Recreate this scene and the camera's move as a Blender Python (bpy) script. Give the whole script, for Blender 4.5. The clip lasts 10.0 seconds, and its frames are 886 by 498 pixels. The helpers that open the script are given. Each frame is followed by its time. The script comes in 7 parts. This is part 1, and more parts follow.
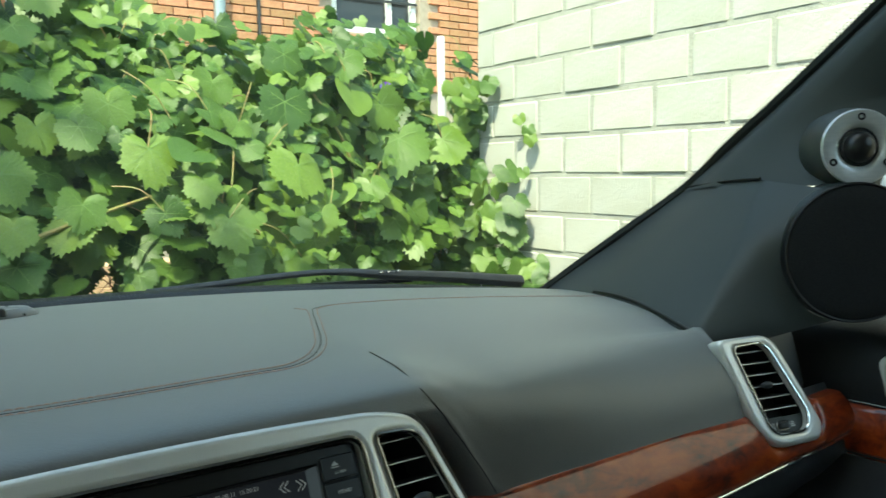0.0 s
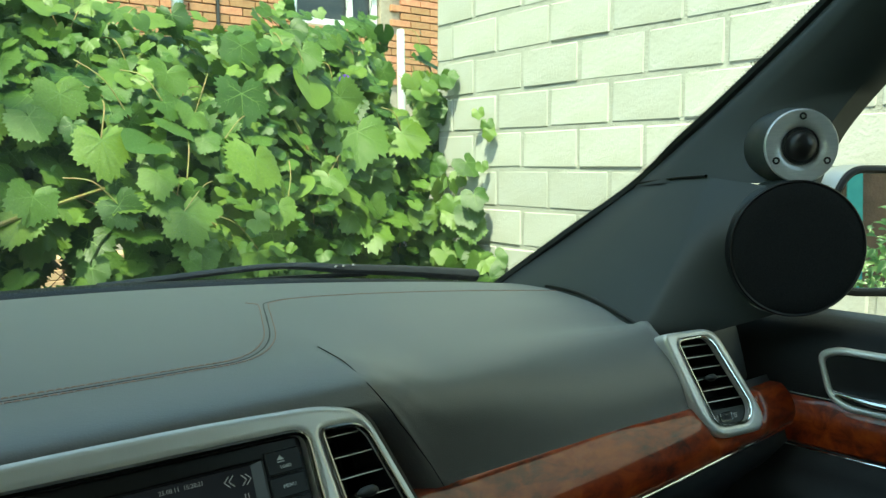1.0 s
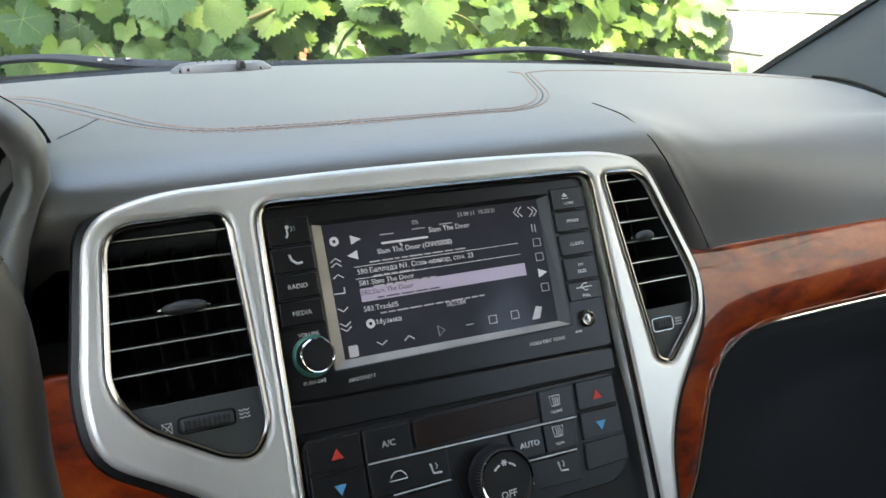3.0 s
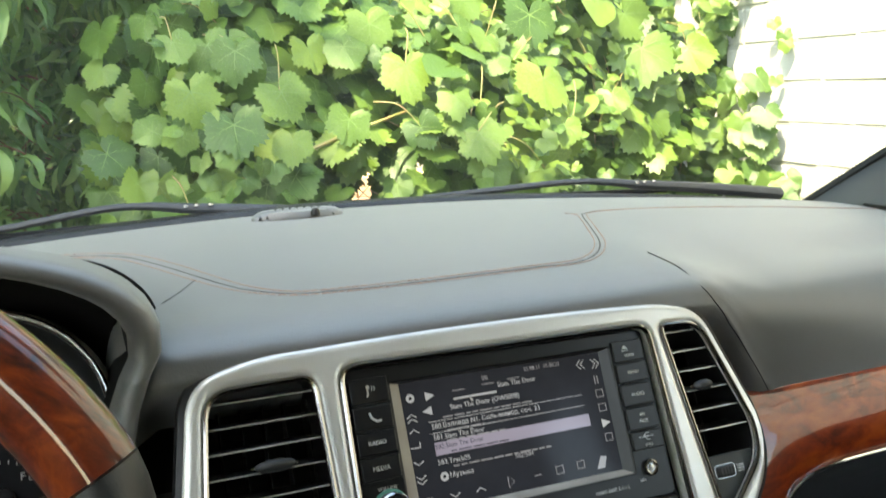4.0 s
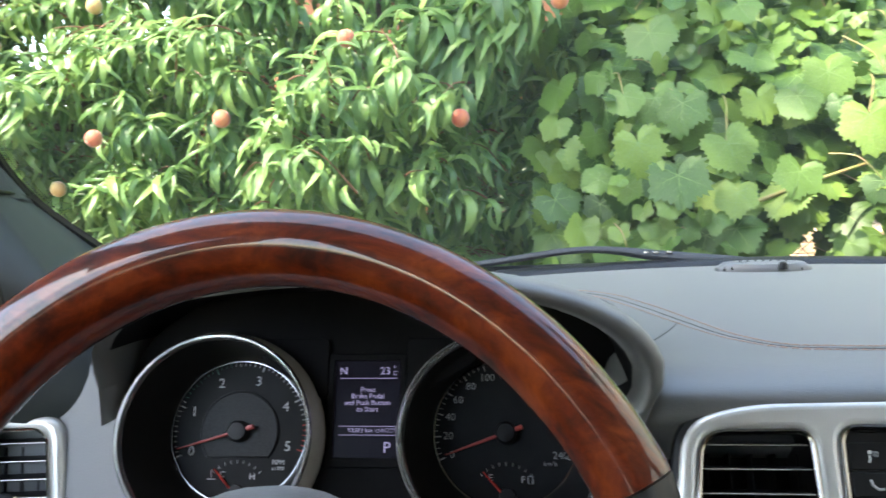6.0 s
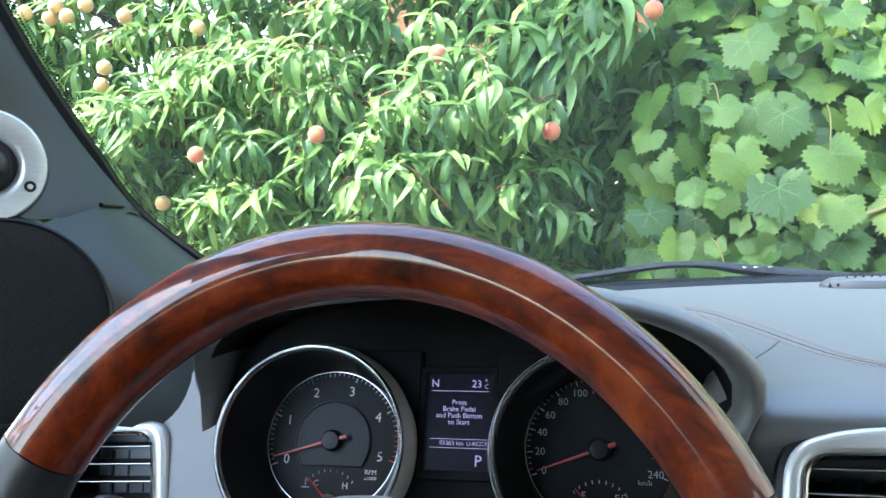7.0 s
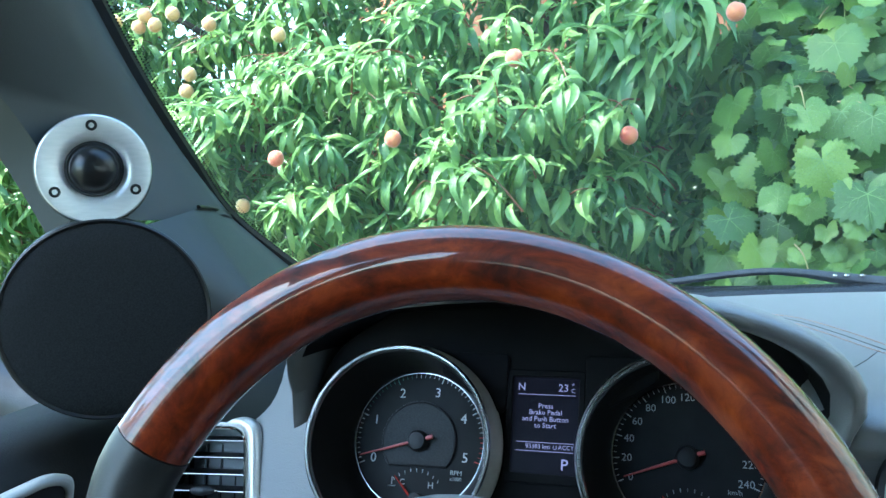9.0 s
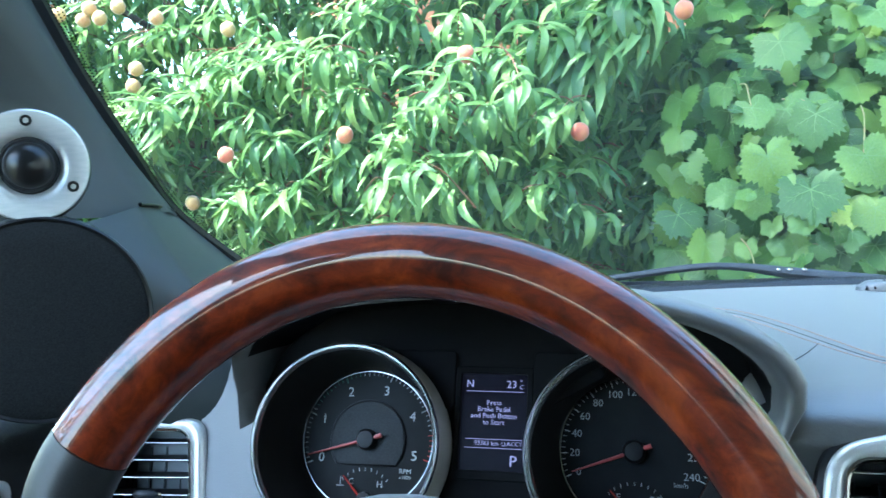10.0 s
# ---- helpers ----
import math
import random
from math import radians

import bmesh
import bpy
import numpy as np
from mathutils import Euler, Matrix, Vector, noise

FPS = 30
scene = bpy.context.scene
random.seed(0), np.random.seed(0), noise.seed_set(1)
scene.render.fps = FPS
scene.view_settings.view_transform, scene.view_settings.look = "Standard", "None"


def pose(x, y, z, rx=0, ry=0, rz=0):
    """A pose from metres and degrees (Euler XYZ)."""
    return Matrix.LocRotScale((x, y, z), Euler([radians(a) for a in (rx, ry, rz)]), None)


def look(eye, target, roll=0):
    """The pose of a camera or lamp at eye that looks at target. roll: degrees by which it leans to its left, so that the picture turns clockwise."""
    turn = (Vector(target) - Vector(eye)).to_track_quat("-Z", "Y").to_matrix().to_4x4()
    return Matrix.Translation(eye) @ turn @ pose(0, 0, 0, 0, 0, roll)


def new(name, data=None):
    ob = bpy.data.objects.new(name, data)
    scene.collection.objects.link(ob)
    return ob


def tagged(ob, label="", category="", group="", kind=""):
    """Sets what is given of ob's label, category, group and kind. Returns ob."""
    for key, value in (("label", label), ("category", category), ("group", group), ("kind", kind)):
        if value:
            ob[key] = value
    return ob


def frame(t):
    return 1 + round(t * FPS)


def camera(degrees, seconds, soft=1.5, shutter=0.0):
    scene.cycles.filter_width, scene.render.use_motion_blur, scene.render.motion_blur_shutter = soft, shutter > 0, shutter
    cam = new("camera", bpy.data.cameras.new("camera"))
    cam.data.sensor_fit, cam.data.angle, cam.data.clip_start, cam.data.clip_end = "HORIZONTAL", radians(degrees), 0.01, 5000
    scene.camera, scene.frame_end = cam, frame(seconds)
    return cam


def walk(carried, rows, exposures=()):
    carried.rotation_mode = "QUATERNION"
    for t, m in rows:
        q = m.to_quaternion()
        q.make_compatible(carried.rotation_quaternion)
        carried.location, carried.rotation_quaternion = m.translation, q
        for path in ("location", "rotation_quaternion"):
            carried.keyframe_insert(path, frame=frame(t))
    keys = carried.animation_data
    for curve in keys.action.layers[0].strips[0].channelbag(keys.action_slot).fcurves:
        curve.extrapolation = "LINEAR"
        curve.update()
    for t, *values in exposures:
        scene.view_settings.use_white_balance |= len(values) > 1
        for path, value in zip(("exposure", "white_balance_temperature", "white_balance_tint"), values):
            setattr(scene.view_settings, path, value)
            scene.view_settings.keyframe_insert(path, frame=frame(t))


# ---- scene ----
cam = camera(55.53, 10.0, shutter=0.3)
# seconds, eye x y z, yaw, pitch, roll in degrees
ROWS = [
    (0.0, -0.1448, -0.4143, 1.2182, -36.60, -5.26, -0.78),
    (0.5, -0.1312, -0.4120, 1.2155, -39.94, -5.43, -0.47),
    (1.0, -0.1409, -0.4250, 1.2207, -39.22, -5.77, -0.36),
    (1.5, -0.1497, -0.4473, 1.2306, -36.90, -6.62, -0.51),
    (2.0, -0.1703, -0.4432, 1.2096, -31.86, -11.01, -0.20),
    (2.5, -0.1879, -0.4202, 1.1778, -27.36, -16.57, 0.51),
    (2.7, -0.1889, -0.4148, 1.1752, -26.34, -18.06, 0.46),
    (3.8, -0.2049, -0.4382, 1.2067, -21.54, -12.80, -1.78),
    (4.0, -0.2090, -0.4416, 1.2184, -21.09, -10.71, -1.94),
    (4.5, -0.2173, -0.4447, 1.2236, -19.80, -8.11, -1.52),
    (5.0, -0.2365, -0.4476, 1.2224, -14.70, -7.72, -1.50),
    (5.5, -0.2531, -0.4531, 1.2224, -4.50, -7.11, -1.83),
    (6.0, -0.2634, -0.4643, 1.2220, 6.64, -6.44, -1.87),
    (6.2, -0.2632, -0.4622, 1.2213, 8.86, -6.12, -2.17),
    (7.5, -0.2679, -0.4685, 1.2223, 13.87, -4.94, -2.08),
    (8.0, -0.2704, -0.4729, 1.2231, 15.58, -4.57, -2.41),
    (8.5, -0.2735, -0.4739, 1.2229, 17.15, -4.65, -2.18),
    (9.0, -0.2762, -0.4735, 1.2223, 17.44, -4.84, -2.03),
    (9.5, -0.2761, -0.4728, 1.2226, 16.97, -5.04, -2.06),
    (10.0, -0.2723, -0.4684, 1.2222, 14.38, -5.20, -2.09),
]
# seconds, stops, kelvin, tint: the clip's camera opens up and warms as it turns inwards, then cools
LENS = [(0.0, 1.31, 7650, -13), (0.5, 1.12, 6830, -21), (1.0, 1.17, 7750, -24), (1.5, 1.22, 7800, -21), (2.0, 1.37, 9900, -9), (2.5, 2.28, 8140, 8), (2.7, 2.48, 7920, 8), (3.8, 2.58, 8030, 8), (4.0, 2.43, 8740, 4), (4.5, 2.15, 9400, 2), (5.0, 2.02, 9730, 4), (6.2, 2.47, 7040, 9), (7.5, 2.68, 6400, 1), (8.0, 2.58, 6180, -1), (9.0, 2.53, 5560, -7), (10.0, 2.68, 5560, -4)]
walk(cam, [(t, pose(x, y, z, 0, 0, yaw) @ pose(0, 0, 0, 90 + pitch) @ pose(0, 0, 0, 0, 0, roll)) for t, x, y, z, yaw, pitch, roll in ROWS], LENS)

# ---- light ----
SUN_TO = Vector((-0.46, -0.33, 0.82)).normalized()   # towards the sun: high, over the driver's side
world = bpy.data.worlds.new("sky")
scene.world = world
world.use_nodes = True
wn = world.node_tree
sky = wn.nodes.new("ShaderNodeTexSky")
sky.sky_type, sky.sun_disc = "NISHITA", False
sky.sun_elevation = math.asin(SUN_TO.z)
sky.sun_rotation = math.atan2(SUN_TO.x, SUN_TO.y)
wn.nodes["Background"].inputs["Strength"].default_value = 0.26
wn.links.new(sky.outputs["Color"], wn.nodes["Background"].inputs["Color"])
sun = new("sun", bpy.data.lights.new("sun", "SUN"))
sun.data.energy, sun.data.angle, sun.data.color = 3.7, radians(0.53), (1.0, 0.95, 0.86)
sun.matrix_world = look(SUN_TO * 20, (0, 0, 0))


# ---- materials ----
def material(name, colour, rough=0.5, metal=0.0, colour2=None, scale=20.0, mix=0.5, bump=0.0, bump_scale=400.0,
             coat=0.0, sheen=0.0, spec=0.5, stretch=(1, 1, 1), detail=6.0, island=0.0, objvar=0.0, transl=0.0,
             rough_var=0.0, emit=None, emit_strength=0.0):
    """A surface with a base colour varied at two scales, gloss varied by wear, and fine relief."""
    m = bpy.data.materials.new(name)
    m.use_nodes = True
    nt = m.node_tree
    bs = nt.nodes["Principled BSDF"]
    L = nt.links.new
    bs.inputs["Roughness"].default_value = rough
    bs.inputs["Metallic"].default_value = metal
    bs.inputs["Coat Weight"].default_value = coat
    bs.inputs["Coat Roughness"].default_value = 0.04
    bs.inputs["Specular IOR Level"].default_value = spec
    bs.inputs["Sheen Weight"].default_value = sheen
    tc = nt.nodes.new("ShaderNodeTexCoord")
    mp = nt.nodes.new("ShaderNodeMapping")
    mp.inputs["Scale"].default_value = stretch
    L(tc.outputs["Object"], mp.inputs["Vector"])
    col = nt.nodes.new("ShaderNodeRGB")
    col.outputs[0].default_value = (*colour, 1)
    out = col.outputs[0]
    if colour2:
        n1 = nt.nodes.new("ShaderNodeTexNoise")
        n1.inputs["Scale"].default_value = scale
        n1.inputs["Detail"].default_value = detail
        L(mp.outputs[0], n1.inputs["Vector"])
        rp = nt.nodes.new("ShaderNodeValToRGB")
        rp.color_ramp.elements[0].position, rp.color_ramp.elements[1].position = 0.5 - 0.3 * mix, 0.5 + 0.3 * mix
        L(n1.outputs["Fac"], rp.inputs["Fac"])
        mx = nt.nodes.new("ShaderNodeMix")
        mx.data_type = "RGBA"
        mx.inputs[6].default_value, mx.inputs[7].default_value = (*colour, 1), (*colour2, 1)
        L(rp.outputs["Color"], mx.inputs[0])
        out = mx.outputs[2]
        if rough_var:
            ma = nt.nodes.new("ShaderNodeMath")
            ma.operation = "MULTIPLY_ADD"
            ma.inputs[1].default_value, ma.inputs[2].default_value = rough_var, rough - rough_var / 2
            L(n1.outputs["Fac"], ma.inputs[0])
            L(ma.outputs[0], bs.inputs["Roughness"])
    if island or objvar:
        hs = nt.nodes.new("ShaderNodeHueSaturation")
        src = nt.nodes.new("ShaderNodeNewGeometry").outputs["Random Per Island"] if island else nt.nodes.new("ShaderNodeObjectInfo").outputs["Random"]
        k = island or objvar
        ma = nt.nodes.new("ShaderNodeMath")
        ma.operation = "MULTIPLY_ADD"
        ma.inputs[1].default_value, ma.inputs[2].default_value = 2 * k, 1 - k
        L(src, ma.inputs[0])
        L(ma.outputs[0], hs.inputs["Value"])
        mh = nt.nodes.new("ShaderNodeMath")
        mh.operation = "MULTIPLY_ADD"
        mh.inputs[1].default_value, mh.inputs[2].default_value = -0.10 * k, 0.5 + 0.05 * k
        L(src, mh.inputs[0])
        L(mh.outputs[0], hs.inputs["Hue"])
        L(out, hs.inputs["Color"])
        out = hs.outputs["Color"]
    L(out, bs.inputs["Base Color"])
    if bump:
        n2 = nt.nodes.new("ShaderNodeTexNoise")
        n2.inputs["Scale"].default_value = bump_scale
        n2.inputs["Detail"].default_value = 3
        L(tc.outputs["Object"], n2.inputs["Vector"])
        bp = nt.nodes.new("ShaderNodeBump")
        bp.inputs["Strength"].default_value = bump
        bp.inputs["Distance"].default_value = 0.6 / bump_scale
        L(n2.outputs["Fac"], bp.inputs["Height"])
        L(bp.outputs[0], bs.inputs["Normal"])
    if transl:
        tr = nt.nodes.new("ShaderNodeBsdfTranslucent")
        br = nt.nodes.new("ShaderNodeBrightContrast")
        br.inputs["Bright"].default_value = 0.02
        L(out, br.inputs["Color"])
        L(br.outputs[0], tr.inputs["Color"])
        ms = nt.nodes.new("ShaderNodeMixShader")
        ms.inputs[0].default_value = transl
        L(bs.outputs[0], ms.inputs[1])
        L(tr.outputs[0], ms.inputs[2])
        L(ms.outputs[0], nt.nodes["Material Output"].inputs["Surface"])
    if emit:
        bs.inputs["Emission Color"].default_value = (*emit, 1)
        bs.inputs["Emission Strength"].default_value = emit_strength
    return m


LEATHER = material("grey_leather", (0.088, 0.091, 0.089), 0.47, colour2=(0.102, 0.104, 0.101), scale=9, bump=0.30, bump_scale=900, rough_var=0.10, spec=1.0, sheen=0.30)
LEATHER_LOW = material("dark_grain_plastic", (0.011, 0.0115, 0.012), 0.55, colour2=(0.016, 0.0165, 0.017), scale=12, bump=0.5, bump_scale=700, rough_var=0.1, spec=0.22)
TRIM = material("slate_trim", (0.036, 0.042, 0.041), 0.52, colour2=(0.044, 0.050, 0.049), scale=8, bump=0.3, bump_scale=1100, rough_var=0.08, spec=0.4)
BLACK = material("matt_black_plastic", (0.006, 0.006, 0.0065), 0.45, colour2=(0.010, 0.010, 0.0105), scale=30, bump=0.15, bump_scale=900, spec=0.3)
PIANO = material("satin_black_panel", (0.008, 0.008, 0.0085), 0.30, colour2=(0.012, 0.012, 0.0125), scale=14, rough_var=0.12, spec=0.4)
CLOTH = material("speaker_cloth", (0.010, 0.0108, 0.0115), 0.85, colour2=(0.021, 0.022, 0.023), scale=900, mix=0.6, bump=0.9, bump_scale=1500, spec=0.15)
SILVER = material("satin_silver", (0.65, 0.635, 0.60), 0.36, 0.55, colour2=(0.70, 0.685, 0.64), scale=25, rough_var=0.08)
ALU = material("brushed_aluminium", (0.62, 0.63, 0.63), 0.33, 0.55, colour2=(0.70, 0.70, 0.70), scale=80, stretch=(1, 1, 6), rough_var=0.1)
CHROME = material("chrome", (0.80, 0.80, 0.80), 0.08, 1.0, colour2=(0.74, 0.74, 0.74), scale=40, rough_var=0.05)
GUNMETAL = material("dark_chrome", (0.30, 0.29, 0.28), 0.16, 1.0, colour2=(0.36, 0.35, 0.33), scale=40, rough_var=0.06)
RUBBER = material("black_rubber", (0.017, 0.0185, 0.020), 0.50, colour2=(0.026, 0.028, 0.030), scale=60, bump=0.2, bump_scale=600)
FRIT = material("ceramic_frit", (0.008, 0.008, 0.008), 0.35, colour2=(0.012, 0.012, 0.012), scale=50)
THREAD = material("tan_thread", (0.50, 0.33, 0.26), 0.7, colour2=(0.42, 0.26, 0.20), scale=300)
WHITE_INK = material("pale_ink", (0.55, 0.55, 0.54), 0.5, colour2=(0.48, 0.48, 0.47), scale=200)
GREY_INK = material("dim_ink", (0.42, 0.43, 0.43), 0.5, colour2=(0.36, 0.37, 0.37), scale=200)
RED_INK = material("red_ink", (0.55, 0.03, 0.02), 0.5, colour2=(0.48, 0.03, 0.02), scale=200)
BLUE_INK = material("blue_ink", (0.05, 0.28, 0.50), 0.5, colour2=(0.05, 0.24, 0.44), scale=200)
HEADLINER = material("pale_headliner", (0.42, 0.41, 0.38), 0.9, colour2=(0.38, 0.37, 0.34), scale=30, bump=0.4, bump_scale=900)
SEAT = material("black_seat_leather", (0.017, 0.0175, 0.018), 0.42, colour2=(0.023, 0.0235, 0.024), scale=10, bump=0.16, bump_scale=900, rough_var=0.1)


def wood_material(name="burl_wood", dark=(0.050, 0.006, 0.002), mid=(0.230, 0.027, 0.004), pale=(0.360, 0.062, 0.008), scale=(10, 20, 20), warp=0.7):
    """Lacquered red-brown burl: streaks bent by a slow noise, under a clear coat."""
    m = bpy.data.materials.new(name)
    m.use_nodes = True
    nt = m.node_tree
    L = nt.links.new
    bs = nt.nodes["Principled BSDF"]
    tc = nt.nodes.new("ShaderNodeTexCoord")
    mp = nt.nodes.new("ShaderNodeMapping")
    mp.inputs["Scale"].default_value = scale
    L(tc.outputs["Object"], mp.inputs["Vector"])
    slow = nt.nodes.new("ShaderNodeTexNoise")
    slow.inputs["Scale"].default_value, slow.inputs["Detail"].default_value = 1.2, 3
    L(mp.outputs[0], slow.inputs["Vector"])
    ad = nt.nodes.new("ShaderNodeMixRGB")
    ad.blend_type = "ADD"
    ad.inputs[0].default_value = warp
    L(mp.outputs[0], ad.inputs[1])
    L(slow.outputs["Color"], ad.inputs[2])
    fine = nt.nodes.new("ShaderNodeTexNoise")
    fine.inputs["Scale"].default_value, fine.inputs["Detail"].default_value, fine.inputs["Roughness"].default_value = 2.6, 9, 0.62
    L(ad.outputs[0], fine.inputs["Vector"])
    rp = nt.nodes.new("ShaderNodeValToRGB")
    e = rp.color_ramp.elements
    e[0].position, e[0].color = 0.34, (*dark, 1)
    e[1].position, e[1].color = 0.70, (*pale, 1)
    e2 = e.new(0.51)
    e2.color = (*mid, 1)
    L(fine.outputs["Fac"], rp.inputs["Fac"])
    L(rp.outputs["Color"], bs.inputs["Base Color"])
    bs.inputs["Roughness"].default_value = 0.45
    bs.inputs["Specular IOR Level"].default_value = 0.2
    bs.inputs["Coat Weight"].default_value = 1.0
    bs.inputs["Coat Roughness"].default_value = 0.012
    return m


WOOD = wood_material()
RIM_WOOD = wood_material("rim_wood", dark=(0.030, 0.004, 0.0012), mid=(0.135, 0.0165, 0.003), pale=(0.270, 0.046, 0.0075), scale=(14, 40, 18), warp=0.9)


def glass_material():
    """Thin pane with a film of dust: passes light straight on, and mirrors by Fresnel."""
    m = bpy.data.materials.new("window_glass")
    m.use_nodes = True
    nt = m.node_tree
    nt.nodes.remove(nt.nodes["Principled BSDF"])
    tr = nt.nodes.new("ShaderNodeBsdfTransparent")
    tr.inputs["Color"].default_value = (0.95, 0.98, 0.96, 1)
    gl = nt.nodes.new("ShaderNodeBsdfGlossy")
    gl.inputs["Roughness"].default_value = 0.02
    fr = nt.nodes.new("ShaderNodeFresnel")
    fr.inputs["IOR"].default_value = 1.2
    dust = nt.nodes.new("ShaderNodeBsdfTranslucent")
    dust.inputs["Color"].default_value = (0.8, 0.8, 0.78, 1)
    film = nt.nodes.new("ShaderNodeMixShader")
    spots = nt.nodes.new("ShaderNodeTexNoise")
    spots.inputs["Scale"].default_value, spots.inputs["Detail"].default_value = 5, 8
    amount = nt.nodes.new("ShaderNodeMath")
    amount.operation = "MULTIPLY"
    amount.inputs[1].default_value = 0.022
    nt.links.new(spots.outputs["Fac"], amount.inputs[0])
    nt.links.new(amount.outputs[0], film.inputs[0])
    nt.links.new(tr.outputs[0], film.inputs[1])
    nt.links.new(dust.outputs[0], film.inputs[2])
    ms = nt.nodes.new("ShaderNodeMixShader")
    nt.links.new(fr.outputs[0], ms.inputs[0])
    nt.links.new(film.outputs[0], ms.inputs[1])
    nt.links.new(gl.outputs[0], ms.inputs[2])
    nt.links.new(ms.outputs[0], nt.nodes["Material Output"].inputs["Surface"])
    return m


GLASS = glass_material()


# ---- mesh tools ----
def finish(name, me, mat, parent=None, label="", smooth=None):
    me.materials.clear()
    me.materials.append(mat)
    if smooth is not None:
        me.shade_smooth()
        me.set_sharp_from_angle(angle=radians(smooth))
    ob = new(name, me)
    if parent is not None:
        ob.parent = parent
    if label:
        ob["label"] = label
    return ob


def part(name, bm, mat, parent=None, label="", smooth=40):
    """Links a bmesh as one mesh object, under a thing or a part."""
    bmesh.ops.recalc_face_normals(bm, faces=bm.faces)
    me = bpy.data.meshes.new(name)
    bm.to_mesh(me)
    bm.free()
    return finish(name, me, mat, parent, label, smooth)


def thing(name, label, category, at=(0, 0, 0), group="", kind=""):
    """An empty at the base of a thing, which parents its parts."""
    ob = new(name)
    ob.empty_display_size = 0.02
    ob.location = at
    bpy.context.view_layer.update()
    return tagged(ob, label, category, group, kind)


def keep(ob, parent):
    """Puts a mesh built in world metres under a thing that stands elsewhere."""
    ob.parent = parent
    ob.matrix_parent_inverse = Matrix.Translation(-Vector(parent.location))
    return ob


def basis(o, u, v):
    u, v = Vector(u).normalized(), Vector(v).normalized()
    n = u.cross(v).normalized()
    v = n.cross(u)
    return Matrix(((u.x, v.x, n.x, o[0]), (u.y, v.y, n.y, o[1]), (u.z, v.z, n.z, o[2]), (0, 0, 0, 1)))


def rounded(poly, r=0.006, n=5):
    """A polygon with its corners rounded; r is one radius or one for each corner."""
    out, k = [], len(poly)
    rs = r if isinstance(r, (list, tuple)) else [r] * k
    for i in range(k):
        p, a, b = Vector(poly[i]), Vector(poly[i - 1]), Vector(poly[(i + 1) % k])
        da, db = (a - p), (b - p)
        t = min(rs[i], da.length * 0.48, db.length * 0.48)
        a, b = p + da.normalized() * t, p + db.normalized() * t
        for j in range(n + 1):
            s = j / n
            q = a * (1 - s) ** 2 + p * 2 * s * (1 - s) + b * s * s
            out.append((q.x, q.y))
    return out


def box2(u0, v0, u1, v1, r=0.004):
    return rounded([(u0, v0), (u1, v0), (u1, v1), (u0, v1)], r)


def circle2(cx, cy, r, n=48):
    return [(cx + r * math.cos(6.28318531 * i / n), cy + r * math.sin(6.28318531 * i / n)) for i in range(n)]


def plate(name, loops, depth, m, mat, parent=None, label="", bevel=0.0, lift=0.0, res=2):
    """A flat plate cut from outlines (the first outer, the rest holes), its front face at lift above the frame m."""
    cu = bpy.data.curves.new(name, "CURVE")
    cu.dimensions, cu.fill_mode = "2D", "BOTH"
    for loop in loops:
        sp = cu.splines.new("POLY")
        sp.points.add(len(loop) - 1)
        for p, q in zip(sp.points, loop):
            p.co = (q[0], q[1], 0, 1)
        sp.use_cyclic_u = True
    bevel = min(bevel, depth * 0.49)
    cu.extrude = depth / 2 - bevel
    cu.bevel_depth, cu.bevel_resolution, cu.offset = bevel, res, -bevel
    tmp = bpy.data.objects.new("tmp", cu)
    scene.collection.objects.link(tmp)
    dg = bpy.context.evaluated_depsgraph_get()
    me = bpy.data.meshes.new_from_object(tmp.evaluated_get(dg))
    bpy.data.objects.remove(tmp)
    bpy.data.curves.remove(cu)
    me.name = name
    me.transform(m @ Matrix.Translation((0, 0, lift - depth / 2)))
    return finish(name, me, mat, parent, label, 35)


def text(body, size, m, mat, parent, at=(0, 0), lift=0.0004, align="CENTER", depth=0.0003, name="lettering", spacing=1.0):
    cu = bpy.data.curves.new(name, "FONT")
    cu.body, cu.size, cu.align_x, cu.align_y = body, size, align, "CENTER"
    cu.extrude, cu.resolution_u, cu.space_character = depth / 2, 2, spacing
    tmp = bpy.data.objects.new("tmp", cu)
    scene.collection.objects.link(tmp)
    dg = bpy.context.evaluated_depsgraph_get()
    me = bpy.data.meshes.new_from_object(tmp.evaluated_get(dg))
    bpy.data.objects.remove(tmp)
    bpy.data.curves.remove(cu)
    me.transform(m @ Matrix.Translation((at[0], at[1], lift)))
    return finish(name, me, mat, parent)


def grid_mesh(bm, rows, closed=False, cap0=False, cap1=False):
    """Faces between rows of points."""
    vs = [[bm.verts.new(p) for p in row] for row in rows]
    n = len(rows[0])
    for a, b in zip(vs, vs[1:]):
        for i in range(n if closed else n - 1):
            j = (i + 1) % n
            bm.faces.new((a[i], a[j], b[j], b[i]))
    if cap0:
        bm.faces.new(vs[0])
    if cap1:
        bm.faces.new(vs[-1])
    return vs


